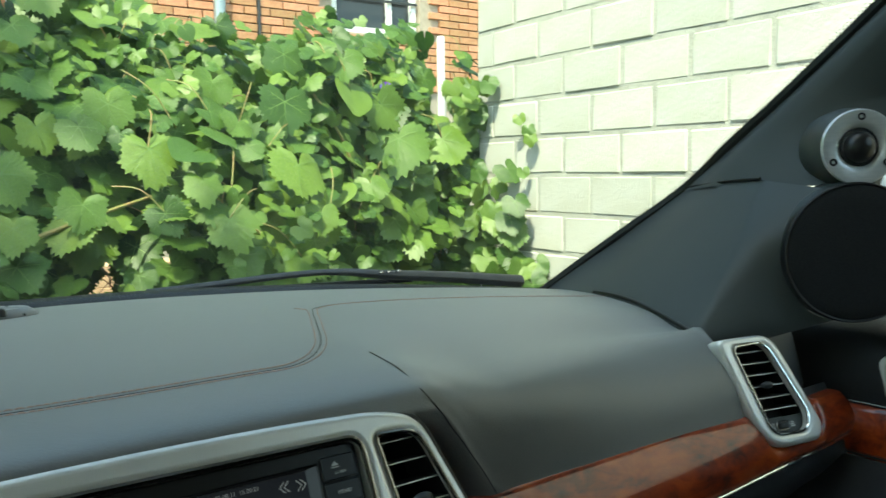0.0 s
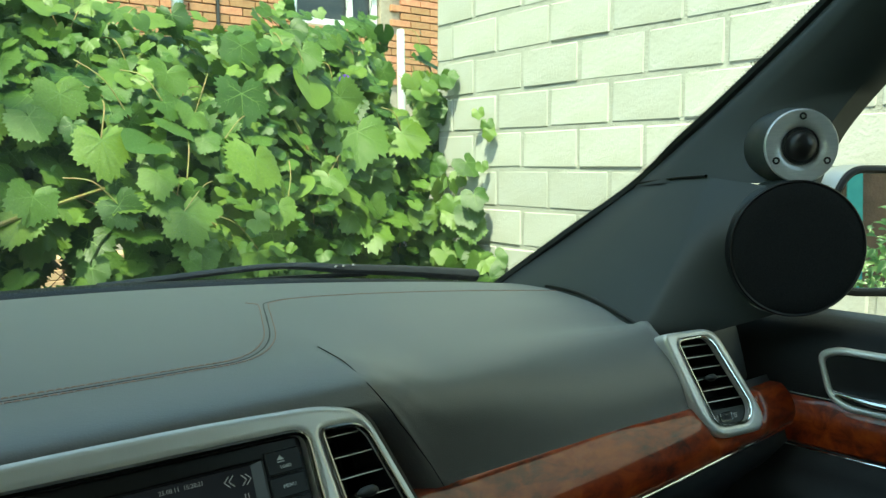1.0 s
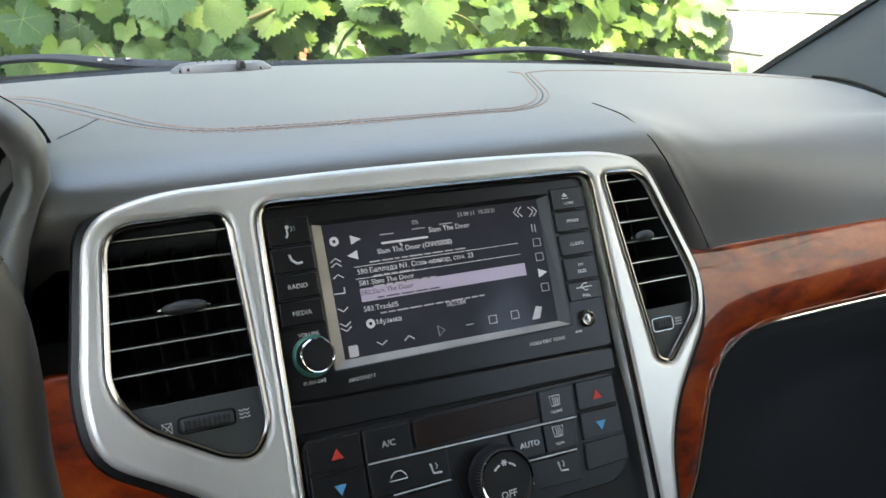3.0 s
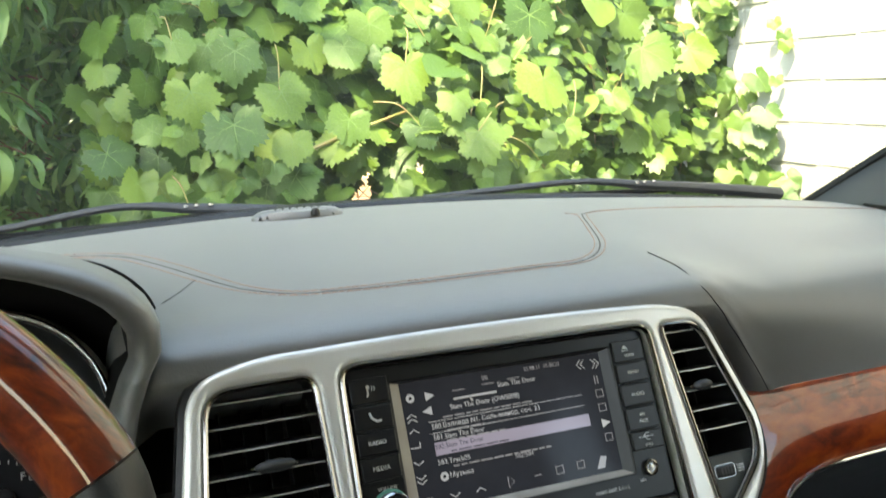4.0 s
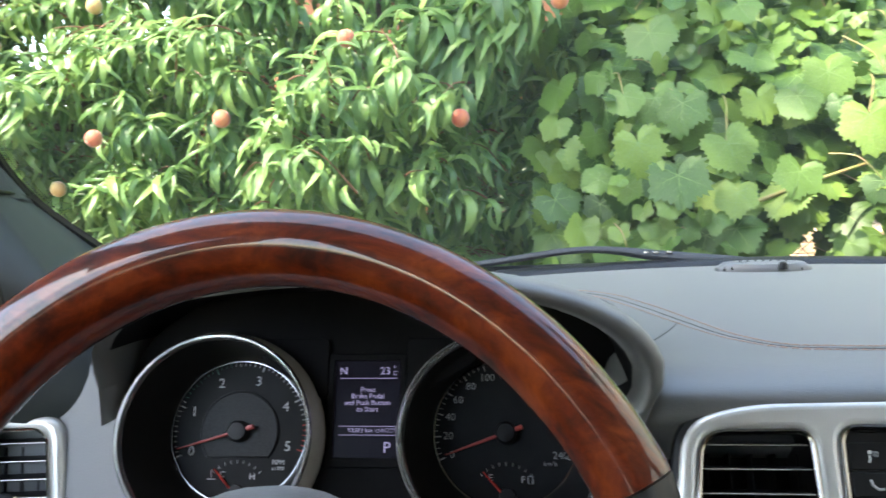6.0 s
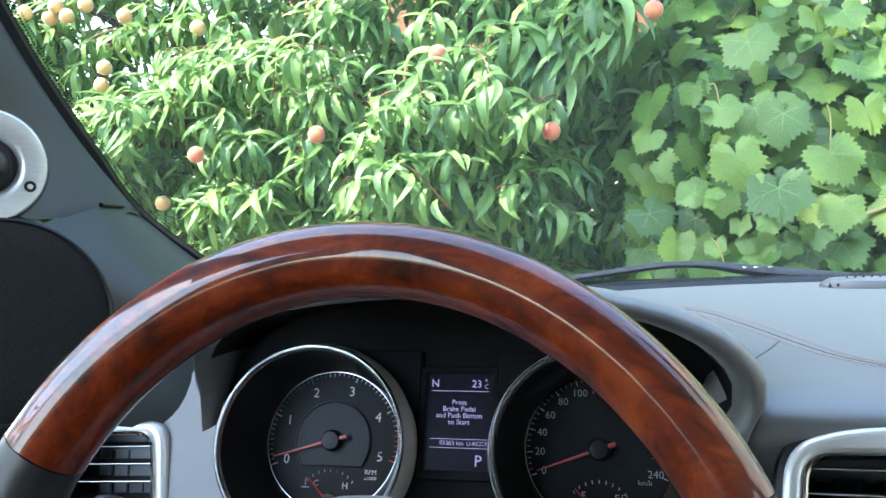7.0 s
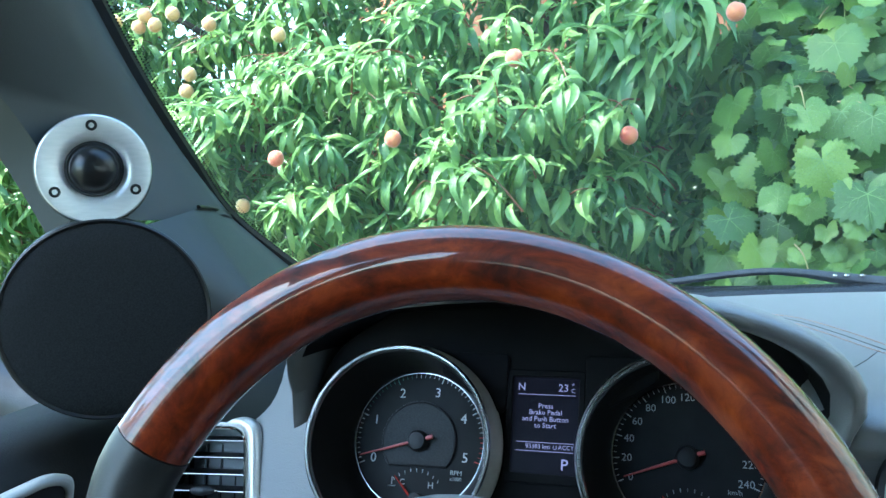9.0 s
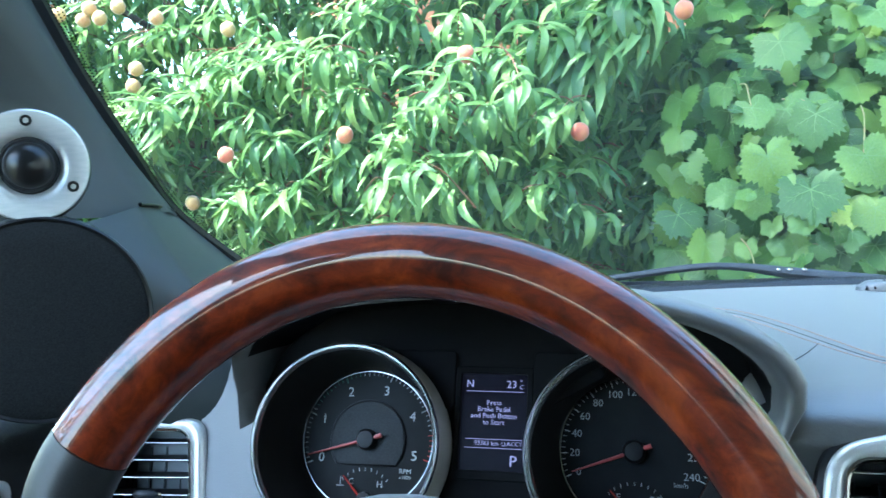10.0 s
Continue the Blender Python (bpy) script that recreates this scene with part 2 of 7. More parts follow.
def tube(bm, path, r, n=10, closed=False, flat=1.0):
    """A round bar along a path; r is one radius or one for each point."""
    path = [Vector(p) for p in path]
    rings, k = [], len(path)
    up = None
    for i, p in enumerate(path):
        a = path[(i - 1) % k] if closed or i else p
        b = path[(i + 1) % k] if closed or i < k - 1 else p
        t = (b - a).normalized()
        if up is None:
            up = Vector((0, 0, 1)) if abs(t.z) < 0.9 else Vector((0, 1, 0))
        s = t.cross(up).normalized()
        up = s.cross(t).normalized()
        rr = r[i] if isinstance(r, (list, tuple)) else r
        rings.append([p + (s * math.cos(6.28318531 * j / n) + up * math.sin(6.28318531 * j / n) * flat) * rr for j in range(n)])
    if closed:
        rings.append(rings[0])
        vs = [[bm.verts.new(q) for q in ring] for ring in rings[:-1]]
        vs.append(vs[0])
        for a, b in zip(vs, vs[1:]):
            for i in range(n):
                j = (i + 1) % n
                bm.faces.new((a[i], a[j], b[j], b[i]))
    else:
        grid_mesh(bm, rings, closed=True, cap0=True, cap1=True)


def bar(name, path, r, mat, parent, n=10, closed=False, label="", flat=1.0):
    bm = bmesh.new()
    tube(bm, path, r, n, closed, flat)
    return part(name, bm, mat, parent, label)


def revolve(bm, profile, m, n=48, cap=True):
    """Turns (radius, height) pairs round the frame's normal."""
    rows = [[m @ Vector((r * math.cos(6.28318531 * i / n), r * math.sin(6.28318531 * i / n), h)) for i in range(n)] for r, h in profile]
    grid_mesh(bm, rows, closed=True, cap0=cap and profile[0][0] > 1e-4, cap1=cap and profile[-1][0] > 1e-4)


def turned(name, profile, m, mat, parent, label="", n=48, cap=True):
    bm = bmesh.new()
    revolve(bm, profile, m, n, cap)
    bmesh.ops.remove_doubles(bm, verts=bm.verts, dist=1e-6)
    return part(name, bm, mat, parent, label)


def smoothstep(a, b, x):
    t = min(1.0, max(0.0, (x - a) / (b - a)))
    return t * t * (3 - 2 * t)


def spline(pts, n):
    """A smooth curve through a few points, in n steps a span."""
    pts = [Vector(p) for p in pts]
    out = []
    for i in range(len(pts) - 1):
        p0, p1, p2, p3 = pts[max(i - 1, 0)], pts[i], pts[i + 1], pts[min(i + 2, len(pts) - 1)]
        for j in range(n):
            t = j / n
            out.append(0.5 * (2 * p1 + (p2 - p0) * t + (2 * p0 - 5 * p1 + 4 * p2 - p3) * t * t + (3 * p1 - p0 - 3 * p2 + p3) * t ** 3))
    out.append(pts[-1])
    return out

# ---- the car: dashboard ----
SLOPE = 0.45
STACK = basis((0, 0, 1.05), (1, 0, 0), (0, SLOPE, 1))      # centre stack face
VS = 1 / math.hypot(SLOPE, 1)


def sv(x, z):
    """Centre-stack coordinates of a point at height z on its face."""
    return (x, (z - 1.05) / VS)


def dash_top(x):
    return 1.096 - 0.080 * x * x


def dash_front(x):
    return 0.545 - 0.26 * x * x


def dash_section(x):
    """Rear-to-front outline of the dashboard's padded top at x."""
    zt, yf = dash_top(x), dash_front(x)
    centre = smoothstep(-0.250, -0.205, x) * (1 - smoothstep(0.155, 0.245, x))
    end = 0.040 * (smoothstep(0.535, 0.556, x) if x > 0 else smoothstep(0.515, 0.55, -x))
    side = [(0.060 + end, 0.900), (0.034 + end, 0.975), (0.034 + end, 0.992), (0.041 + end, 1.018), (0.056 + end * 0.8, 1.040), (0.085 + end * 0.4, 1.060), (0.125, zt - 0.018), (0.18, zt - 0.007), (0.26, zt - 0.001)]
    bay = smoothstep(-0.590, -0.575, x) * (1 - smoothstep(-0.224, -0.207, x)) * 0.11
    side = [(y + bay * (1 if i < 6 else 0.55 if i == 6 else 0.2 if i == 7 else 0), z) for i, (y, z) in enumerate(side)]
    mid = [(0.050, 1.030), (0.014, 1.062), (0.0125, 1.074), (0.0165, 1.0815), (0.027, 1.0860), (0.050, 1.0900), (0.090, zt - 0.0025), (0.15, zt - 0.0005), (0.26, zt)]
    # beside the console the passenger pad swells out to the bezel, then falls back to the trim
    swell = smoothstep(0.10, 0.19, x) * (1 - smoothstep(0.19, 0.46, x))
    full = [(0.060, 0.900), (0.034, 0.976), (0.0315, 0.993), (0.0285, 1.020), (0.0265, 1.045), (0.036, 1.066), (0.080, zt - 0.012), (0.15, zt - 0.004), (0.26, zt - 0.0005)]
    side = [(a[0] * (1 - swell) + b[0] * swell, a[1] * (1 - swell) + b[1] * swell) for a, b in zip(side, full)]
    rear = [(a[0] * (1 - centre) + b[0] * centre, a[1] * (1 - centre) + b[1] * centre) for a, b in zip(side, mid)]
    front = [(0.34, zt - 0.001), (0.42 * 0.5 + yf * 0.5 - 0.02, zt - 0.005), (yf - 0.02, zt - 0.012), (yf, zt - 0.0195), (yf + 0.01, zt - 0.05)]
    pts = [Vector((x, y, z)) for y, z in rear + front]
    return spline(pts, 3)


KNEE = material("grey_grained_vinyl", (0.050, 0.052, 0.054), 0.45, colour2=(0.062, 0.064, 0.066), scale=10, bump=0.5, bump_scale=700, rough_var=0.1)


def build_dashboard():
    d = thing("dashboard", "grey leather-wrapped car dashboard with tan double stitching", "dashboard", (0, 0.3, 0.9))
    bm = bmesh.new()
    xs = [-0.70 + 1.40 * i / 112 for i in range(113)]
    grid_mesh(bm, [dash_section(x) for x in xs])
    keep(part("padded_top", bm, LEATHER, None, "soft grey leather top", 60), d)
    # lower body
    bm = bmesh.new()
    rows = []
    for x in (0.10, 0.16, 0.22, 0.30, 0.38, 0.44, 0.47, 0.50, 0.53, 0.56, 0.60, 0.66, 0.72):
        rows.append([Vector((x, y, z)) for y, z in ((0.05, 0.99), (0.028, 0.955), (0.022, 0.925), (0.035, 0.90), (0.07, 0.86), (0.10, 0.78), (0.10, 0.50))])
    grid_mesh(bm, rows)
    keep(part("glovebox_panel", bm, KNEE, None, "dark grained lower panel", 60), d)
    bm = bmesh.new()
    rows = []
    for x in (-0.72, -0.60, -0.50, -0.40, -0.30, -0.22, -0.16):
        rows.append([Vector((x, y, z)) for y, z in ((0.05, 0.99), (0.0, 0.965), (-0.01, 0.93), (0.0, 0.89), (0.04, 0.84), (0.08, 0.78), (0.08, 0.50))])
    grid_mesh(bm, rows)
    keep(part("knee_panel", bm, KNEE, None, "dark grained lower panel", 60), d)
    return d


DASH = build_dashboard()
BEZEL = [(-0.186, 1.068), (-0.150, 1.0775), (-0.05, 1.0795), (0.05, 1.0785), (0.118, 1.0755), (0.148, 1.068), (0.174, 0.998), (0.172, 0.970), (0.130, 0.918),
         (0.122, 0.86), (0.118, 0.78), (-0.112, 0.78), (-0.114, 0.915), (-0.150, 0.938), (-0.194, 0.962), (-0.198, 0.990)]
VENT_L = [(-0.176, 1.0625), (-0.117, 1.0635), (-0.1125, 0.963), (-0.122, 0.951), (-0.135, 0.9535), (-0.172, 0.974), (-0.184, 0.992)]
VENT_M = [(0.1135, 1.0615), (0.143, 1.0605), (0.168, 0.996), (0.165, 0.976), (0.137, 0.9505), (0.128, 0.953)]
OPENING = [(-0.1015, 1.0655), (0.1035, 1.0635), (0.108, 0.93), (0.109, 0.79), (-0.103, 0.79), (-0.102, 0.93)]


def to_sv(poly):
    return [sv(x, z) for x, z in poly]


def build_stack():
    s = thing("centre_console_bezel", "satin silver centre console bezel with chrome-edged openings", "bezel", (0, 0, 0.9))
    outer = rounded(to_sv(BEZEL), [0.022, 0.03, 0.05, 0.05, 0.02, 0.02, 0.03, 0.02, 0.03, 0.02, 0.001, 0.001, 0.02, 0.03, 0.024, 0.03], 7)
    vl, vm = rounded(to_sv(VENT_L), [0.014, 0.009, 0.01, 0.008, 0.01, 0.016, 0.02], 6), rounded(to_sv(VENT_M), [0.005, 0.012, 0.02, 0.012, 0.008, 0.01], 6)
    op = rounded(to_sv(OPENING), [0.010, 0.010, 0.05, 0.002, 0.002, 0.05], 6)
    keep(bar("gasket", [STACK @ Vector((u, v, -0.006)) for u, v in outer], 0.0042, BLACK, None, 8, True, "black rubber edge"), s)
    keep(plate("faceplate", [outer, vl, vm, op], 0.016, STACK, SILVER, None, "satin silver frame", 0.0048, 0.001, 4), s)
    for nm, loop, r in (("vent_edge", vl, 0.0016), ("vent_edge", vm, 0.0016), ("radio_edge", op, 0.0018)):
        keep(bar(nm, [STACK @ Vector((u, v, 0.0005)) for u, v in loop], r, GUNMETAL, None, 8, True, "dark chrome edge"), s)
    return s


build_stack()


def inside(poly, v):
    """The left and right u of a polygon at height v."""
    xs = []
    for a, b in zip(poly, poly[1:] + poly[:1]):
        if (a[1] - v) * (b[1] - v) < 0:
            xs.append(a[0] + (b[0] - a[0]) * (v - a[1]) / (b[1] - a[1]))
    return (min(xs), max(xs)) if len(xs) > 1 else None


def slat_mesh(bm, m, u0, u1, v, depth=0.020, thick=0.0014, tilt=0.12):
    """One horizontal blade with a rounded front, from u0 to u1."""
    prof = [(0, -thick / 2), (0.0012, 0), (0, thick / 2), (-depth, thick / 2 + depth * tilt), (-depth, -thick / 2 + depth * tilt)]
    grid_mesh(bm, [[m @ Vector((u, v + b, a - 0.005)) for a, b in prof] for u in (u0, u1)], closed=True, cap0=True, cap1=True)


def air_vent(label, m, loop, slat_vs, panel_v, tab, wheel_at, vanes, at):
    """An air outlet: black throat, slats with pale front edges, vertical vanes behind, a tab and a thumbwheel panel."""
    t = thing("air_vent", label, "air vent", at, group="dashboard air vents")
    us, vs_ = [p[0] for p in loop], [p[1] for p in loop]
    cu, cv = sum(us) / len(us), sum(vs_) / len(vs_)
    bm = bmesh.new()
    grid_mesh(bm, [[m @ Vector((cu + (u - cu) * k, cv + (v - cv) * k, h)) for u, v in loop] for k, h in ((1.0, -0.004), (0.96, -0.05))], closed=True, cap1=True)
    keep(part("throat", bm, BLACK, None), t)
    for v in slat_vs:
        r = inside(loop, v)
        if not r:
            continue
        bm = bmesh.new()
        slat_mesh(bm, m, r[0] + 0.001, r[1] - 0.001, v)
        keep(part("slat", bm, BLACK, None, smooth=None), t)
        keep(bar("slat_edge", [m @ Vector((r[0] + 0.0015, v, -0.0040)), m @ Vector((r[1] - 0.0015, v, -0.0037))], 0.0004, SILVER, None, 6), t)
    for u in vanes:
        bm = bmesh.new()
        lo, hi = panel_v + 0.003, max(slat_vs) - 0.003
        bmesh.ops.create_cube(bm, size=1, matrix=m @ Matrix.Translation((u, (lo + hi) / 2, -0.036)) @ Matrix.Diagonal((0.0012, hi - lo, 0.016, 1)))
        keep(part("vane", bm, BLACK, None, smooth=None), t)
    u, v, w = tab
    keep(bar("tab", [m @ Vector((u + w * s, v, -0.002 + 0.0035 * (1 - s * s * 3.6))) for s in (-0.5, -0.4, -0.2, 0, 0.2, 0.4, 0.5)], [0.0012, 0.0026, 0.0034, 0.0036, 0.0034, 0.0026, 0.0012], RUBBER, None, 12, label="ribbed black tab"), t)
    for s in (-1, 1):
        keep(bar("tab_tip", [m @ Vector((u + s * w * 0.50, v, -0.0022)), m @ Vector((u + s * w * 0.60, v, -0.003))], [0.0017, 0.0008], GUNMETAL, None, 8), t)
    low = [p for p in loop if p[1] < panel_v]
    r = inside(loop, panel_v)
    if r and low:
        low = sorted(low, key=lambda p: math.atan2(p[1] - panel_v, p[0] - cu))
        poly = [(r[0] + 0.0008, panel_v)] + [(cu + (p[0] - cu) * 0.985, p[1] + 0.0006) for p in low] + [(r[1] - 0.0008, panel_v)]
        keep(plate("control_panel", [poly], 0.004, m, TRIM, None, "slate grey panel", 0.0008, -0.004), t)
        wu, wv, ww = wheel_at
        keep(plate("thumbwheel", [box2(wu - ww / 2, wv - 0.0034, wu + ww / 2, wv + 0.0034, 0.0022)], 0.006, m, RUBBER, None, "knurled black thumbwheel", 0.002, -0.0012), t)
        keep(bar("thumbwheel_rim", [m @ Vector((p[0], p[1], -0.0034)) for p in box2(wu - ww / 2 - 0.0008, wv - 0.0041, wu + ww / 2 + 0.0008, wv + 0.0041, 0.0026)], 0.0003, GUNMETAL, None, 6, True), t)
        for i in range(int(ww / 0.0012)):
            if i % 2:
                continue
            uu = wu - ww / 2 + 0.002 + i * 0.0012
            if uu < wu + ww / 2 - 0.002:
                keep(bar("rib", [m @ Vector((uu, wv - 0.0026, -0.001)), m @ Vector((uu, wv + 0.0026, -0.001))], 0.0003, BLACK, None, 5), t)
        # open and closed marks
        iu = wu - ww / 2 - 0.006
        keep(bar("closed_mark", [m @ Vector((iu + a * 0.0022, wv + b * 0.0026, -0.0036)) for a, b in ((-1, -1), (1, -1), (1, 1), (-1, 1))], 0.00022, WHITE_INK, None, 5, True), t)
        keep(bar("closed_mark", [m @ Vector((iu - 0.002, wv - 0.0024, -0.0036)), m @ Vector((iu + 0.002, wv + 0.0024, -0.0036))], 0.0002, WHITE_INK, None, 5), t)
        keep(bar("closed_mark", [m @ Vector((iu - 0.002, wv + 0.0024, -0.0036)), m @ Vector((iu + 0.002, wv - 0.0024, -0.0036))], 0.0002, WHITE_INK, None, 5), t)
        iu = wu + ww / 2 + 0.0055
        for k in (-1, 0, 1):
            keep(bar("open_mark", [m @ Vector((iu - 0.0026 + 0.0013 * j, wv + k * 0.0018 + 0.0004 * (-1) ** j, -0.0036)) for j in range(5)], 0.0003, WHITE_INK, None, 5), t)
    return t


VL, VM = rounded(to_sv(VENT_L), [0.014, 0.009, 0.01, 0.008, 0.01, 0.016, 0.02], 6), rounded(to_sv(VENT_M), [0.005, 0.012, 0.02, 0.012, 0.008, 0.01], 6)
SLATS = [(z - 1.05) / VS for z in (1.0565, 1.0445, 1.0325, 1.0205, 1.0085, 0.9965)]
air_vent("wide black air vent in the silver console bezel", STACK, VL, SLATS, sv(0, 0.9815)[1], (-0.144, sv(0, 1.0228)[1], 0.021),
         (-0.1415, sv(0, 0.9705)[1], 0.026), [-0.168 + 0.0125 * i for i in range(5)], (-0.145, 0.0, 0.95))
air_vent("narrow slanted black air vent in the silver console bezel", STACK, VM, SLATS, sv(0, 0.981)[1], (0.136, sv(0, 1.0228)[1], 0.013),
         (0.1395, sv(0, 0.9715)[1], 0.014), [0.128, 0.138, 0.148], (0.14, 0.0, 0.95))


# ---- radio ----
SCREEN_OFF = material("screen_glass", (0.010, 0.012, 0.018), 0.10, colour2=(0.018, 0.020, 0.028), scale=22, rough_var=0.06, spec=0.14, emit=(0.19, 0.21, 0.28), emit_strength=0.014)
SCREEN_TEXT = material("screen_text", (0.30, 0.32, 0.36), 0.2, emit=(0.55, 0.58, 0.66), emit_strength=0.08)
SCREEN_DIM = material("screen_dim_text", (0.16, 0.17, 0.20), 0.2, emit=(0.40, 0.42, 0.50), emit_strength=0.10)
SCREEN_BAR = material("screen_highlight", (0.20, 0.19, 0.26), 0.12, emit=(0.42, 0.39, 0.55), emit_strength=0.08)
SCREEN_INK = material("screen_dark_text", (0.04, 0.04, 0.06), 0.2, emit=(0.10, 0.10, 0.15), emit_strength=0.1)
BEVEL = material("light_grey_bevel", (0.30, 0.28, 0.25), 0.38, 0.2, colour2=(0.24, 0.22, 0.20), scale=60, rough_var=0.15)


def mark(nm, pts, m, mat, parent, r=0.00028, closed=False, lift=0.0006):
    return keep(bar(nm, [m @ Vector((p[0], p[1], lift)) for p in pts], r, mat, None, 5, closed), parent)


def build_radio():
    t = thing("car_radio", "black touch-screen car radio with lettered button columns", "car radio", (0, 0.0, 0.96))
    put = lambda ob: keep(ob, t)
    v = lambda z: sv(0, z)[1]
    hole = box2(-0.0725, v(0.9815), 0.0745, v(1.0535), 0.0012)
    face = rounded([(-0.0995, v(0.9695)), (0.1005, v(0.9655)), (0.1015, v(1.0618)), (-0.0995, v(1.0638))], 0.005)
    put(plate("fascia", [face, hole], 0.012, STACK, PIANO, None, "satin black fascia", 0.0012, -0.004))
    # sloping surround of the screen, lighter on its left and lower sides
    lcd = [(-0.0655, v(0.9855)), (0.0685, v(0.9845)), (0.0690, v(1.0525)), (-0.0665, v(1.0530))]
    edge = [(-0.0725, v(0.9815)), (0.0745, v(0.9815)), (0.0745, v(1.0535)), (-0.0725, v(1.0535))]
    for i, mat in ((0, BEVEL), (1, PIANO), (2, PIANO), (3, BEVEL)):
        bm = bmesh.new()
        j = (i + 1) % 4
        q = [STACK @ Vector((*edge[i], -0.0048)), STACK @ Vector((*edge[j], -0.0048)), STACK @ Vector((*lcd[j], -0.0085)), STACK @ Vector((*lcd[i], -0.0085))]
        back = [p + (STACK.to_3x3() @ Vector((0, 0, -0.003))) for p in q]
        grid_mesh(bm, [q, back], closed=True, cap0=True, cap1=True)
        put(part("screen_surround", bm, mat, None, "light grey bevel" if mat is BEVEL else "", smooth=None))
    put(plate("screen", [lcd], 0.003, STACK, SCREEN_OFF, None, "dim blue-grey screen with a song list", 0.0, -0.0085))
    su = lambda a, b: (-0.0655 + 0.134 * a, v(1.0525) + (v(0.985) - v(1.0525)) * b)

    def word(s, a, b, h, mat=SCREEN_TEXT, align="LEFT"):
        keep(text(s, h, STACK, mat, None, su(a, b), -0.0082, align, 0.0002), t)

    SL = -0.0081
    word("25.08.11  15:20:21", 0.60, 0.045, 0.0034, SCREEN_DIM)
    word("0%", 0.385, 0.06, 0.0036, SCREEN_DIM)
    word("Slam The Door", 0.455, 0.135, 0.0042)
    word("Slam The Door (OWS008)", 0.21, 0.245, 0.0042)
    put(plate("screen_selection", [[su(0.11, 0.60), su(0.885, 0.60), su(0.885, 0.50), su(0.11, 0.50)]], 0.0002, STACK, SCREEN_BAR, None, "", 0.0, -0.0083))
    word("580.Баллада N1. Соль-минор, соч. 23", 0.11, 0.375, 0.0041)
    word("581.Slam The Door", 0.11, 0.462, 0.0041)
    word("582.Slam The Door", 0.11, 0.535, 0.0039, SCREEN_INK)
    word("583.Track05", 0.11, 0.655, 0.0041)
    word("582/584", 0.475, 0.725, 0.0038, SCREEN_DIM)
    word("Музыка", 0.155, 0.765, 0.0040)
    for a, b, w_ in ((0.17, 0.312, 0.44), (0.18, 0.418, 0.18), (0.17, 0.495, 0.28), (0.18, 0.582, 0.28), (0.18, 0.70, 0.48)):
        k, end = a, a + w_
        rng = random.Random(int(b * 1000))
        while k < end:
            n = rng.uniform(0.02, 0.06)
            mark("caption_bar", [su(k, b), su(min(k + n, end), b)], STACK, SCREEN_INK if abs(b - 0.582) < 0.01 else SCREEN_DIM, t, 0.00045, False, SL)
            k += n + 0.01
    for b in (0.335, 0.425):
        mark("divider", [su(0.10, b), su(0.87, b)], STACK, SCREEN_TEXT, t, 0.0002, False, SL)
    mark("progress_bar", [su(0.235, 0.185), su(0.445, 0.185)], STACK, SCREEN_TEXT, t, 0.0007, False, SL)
    mark("progress_knob", [su(0.315, 0.20), su(0.325, 0.225)], STACK, SCREEN_TEXT, t, 0.0006, False, SL)
    for a, b in ((0.235, 0.12), (0.38, 0.11), (0.51, 0.10)):
        mark("caption_bar", [su(a, b), su(a + 0.06, b)], STACK, SCREEN_DIM, t, 0.0003, False, SL)
    for a, b, d in ((0.125, 0.13, 1), (0.105, 0.245, -1), (0.965, 0.60, 1)):
        put(plate("arrow_icon", [[su(a - 0.02 * d, b - 0.035), su(a + 0.025 * d, b), su(a - 0.02 * d, b + 0.035)]], 0.0003, STACK, SCREEN_TEXT if d else SCREEN_DIM, None, "", 0.0, -0.0080))
    chev = lambda a, b, s: mark("chevron_icon", [su(a - 0.022, b + 0.028 * s), su(a, b), su(a + 0.022, b + 0.028 * s)], STACK, SCREEN_TEXT, t, 0.00034, False, SL)
    for a, b, s in ((0.028, 0.25, 1), (0.028, 0.285, 1), (0.028, 0.37, 1), (0.026, 0.645, -1), (0.026, 0.755, -1), (0.026, 0.79, -1), (0.165, 0.935, -1), (0.285, 0.905, 1)):
        chev(a, b, s)
    mark("return_icon", [su(0.045, 0.47), su(0.045, 0.51), su(0.0, 0.51)], STACK, SCREEN_TEXT, t, 0.0004, False, SL)
    for a, b in ((0.885, 0.085), (0.905, 0.085)):
        mark("skip_icon", [su(a + 0.012, b - 0.04), su(a - 0.01, b), su(a + 0.012, b + 0.04)], STACK, SCREEN_TEXT, t, 0.0003, False, SL)
    for a, b in ((0.975, 0.095), (0.995, 0.095)):
        mark("skip_icon", [su(a - 0.022, b - 0.04), su(a, b), su(a - 0.022, b + 0.04)], STACK, SCREEN_TEXT, t, 0.0003, False, SL)
    for a in (0.955, 0.970):
        mark("pause_icon", [su(a, 0.20), su(a, 0.265)], STACK, SCREEN_DIM, t, 0.0003, False, SL)
    for a, b in ((0.965, 0.35), (0.965, 0.47), (0.965, 0.72), (0.68, 0.90), (0.79, 0.895)):
        mark("square_icon", [su(a - 0.018, b - 0.03), su(a + 0.018, b - 0.03), su(a + 0.018, b + 0.03), su(a - 0.018, b + 0.03)], STACK, SCREEN_DIM, t, 0.0003, True, SL)
    for a, b in ((0.035, 0.125), (0.13, 0.765)):
        put(plate("disc_icon", [circle2(*su(a, b), 0.0026, 20), circle2(*su(a, b), 0.001, 12)], 0.0002, STACK, SCREEN_TEXT, None, "", 0.0, -0.0080))
    put(plate("film_icon", [box2(*su(0.02, 0.985), *su(0.06, 0.90), 0.0008)], 0.0002, STACK, SCREEN_DIM, None, "", 0.0, -0.0080))
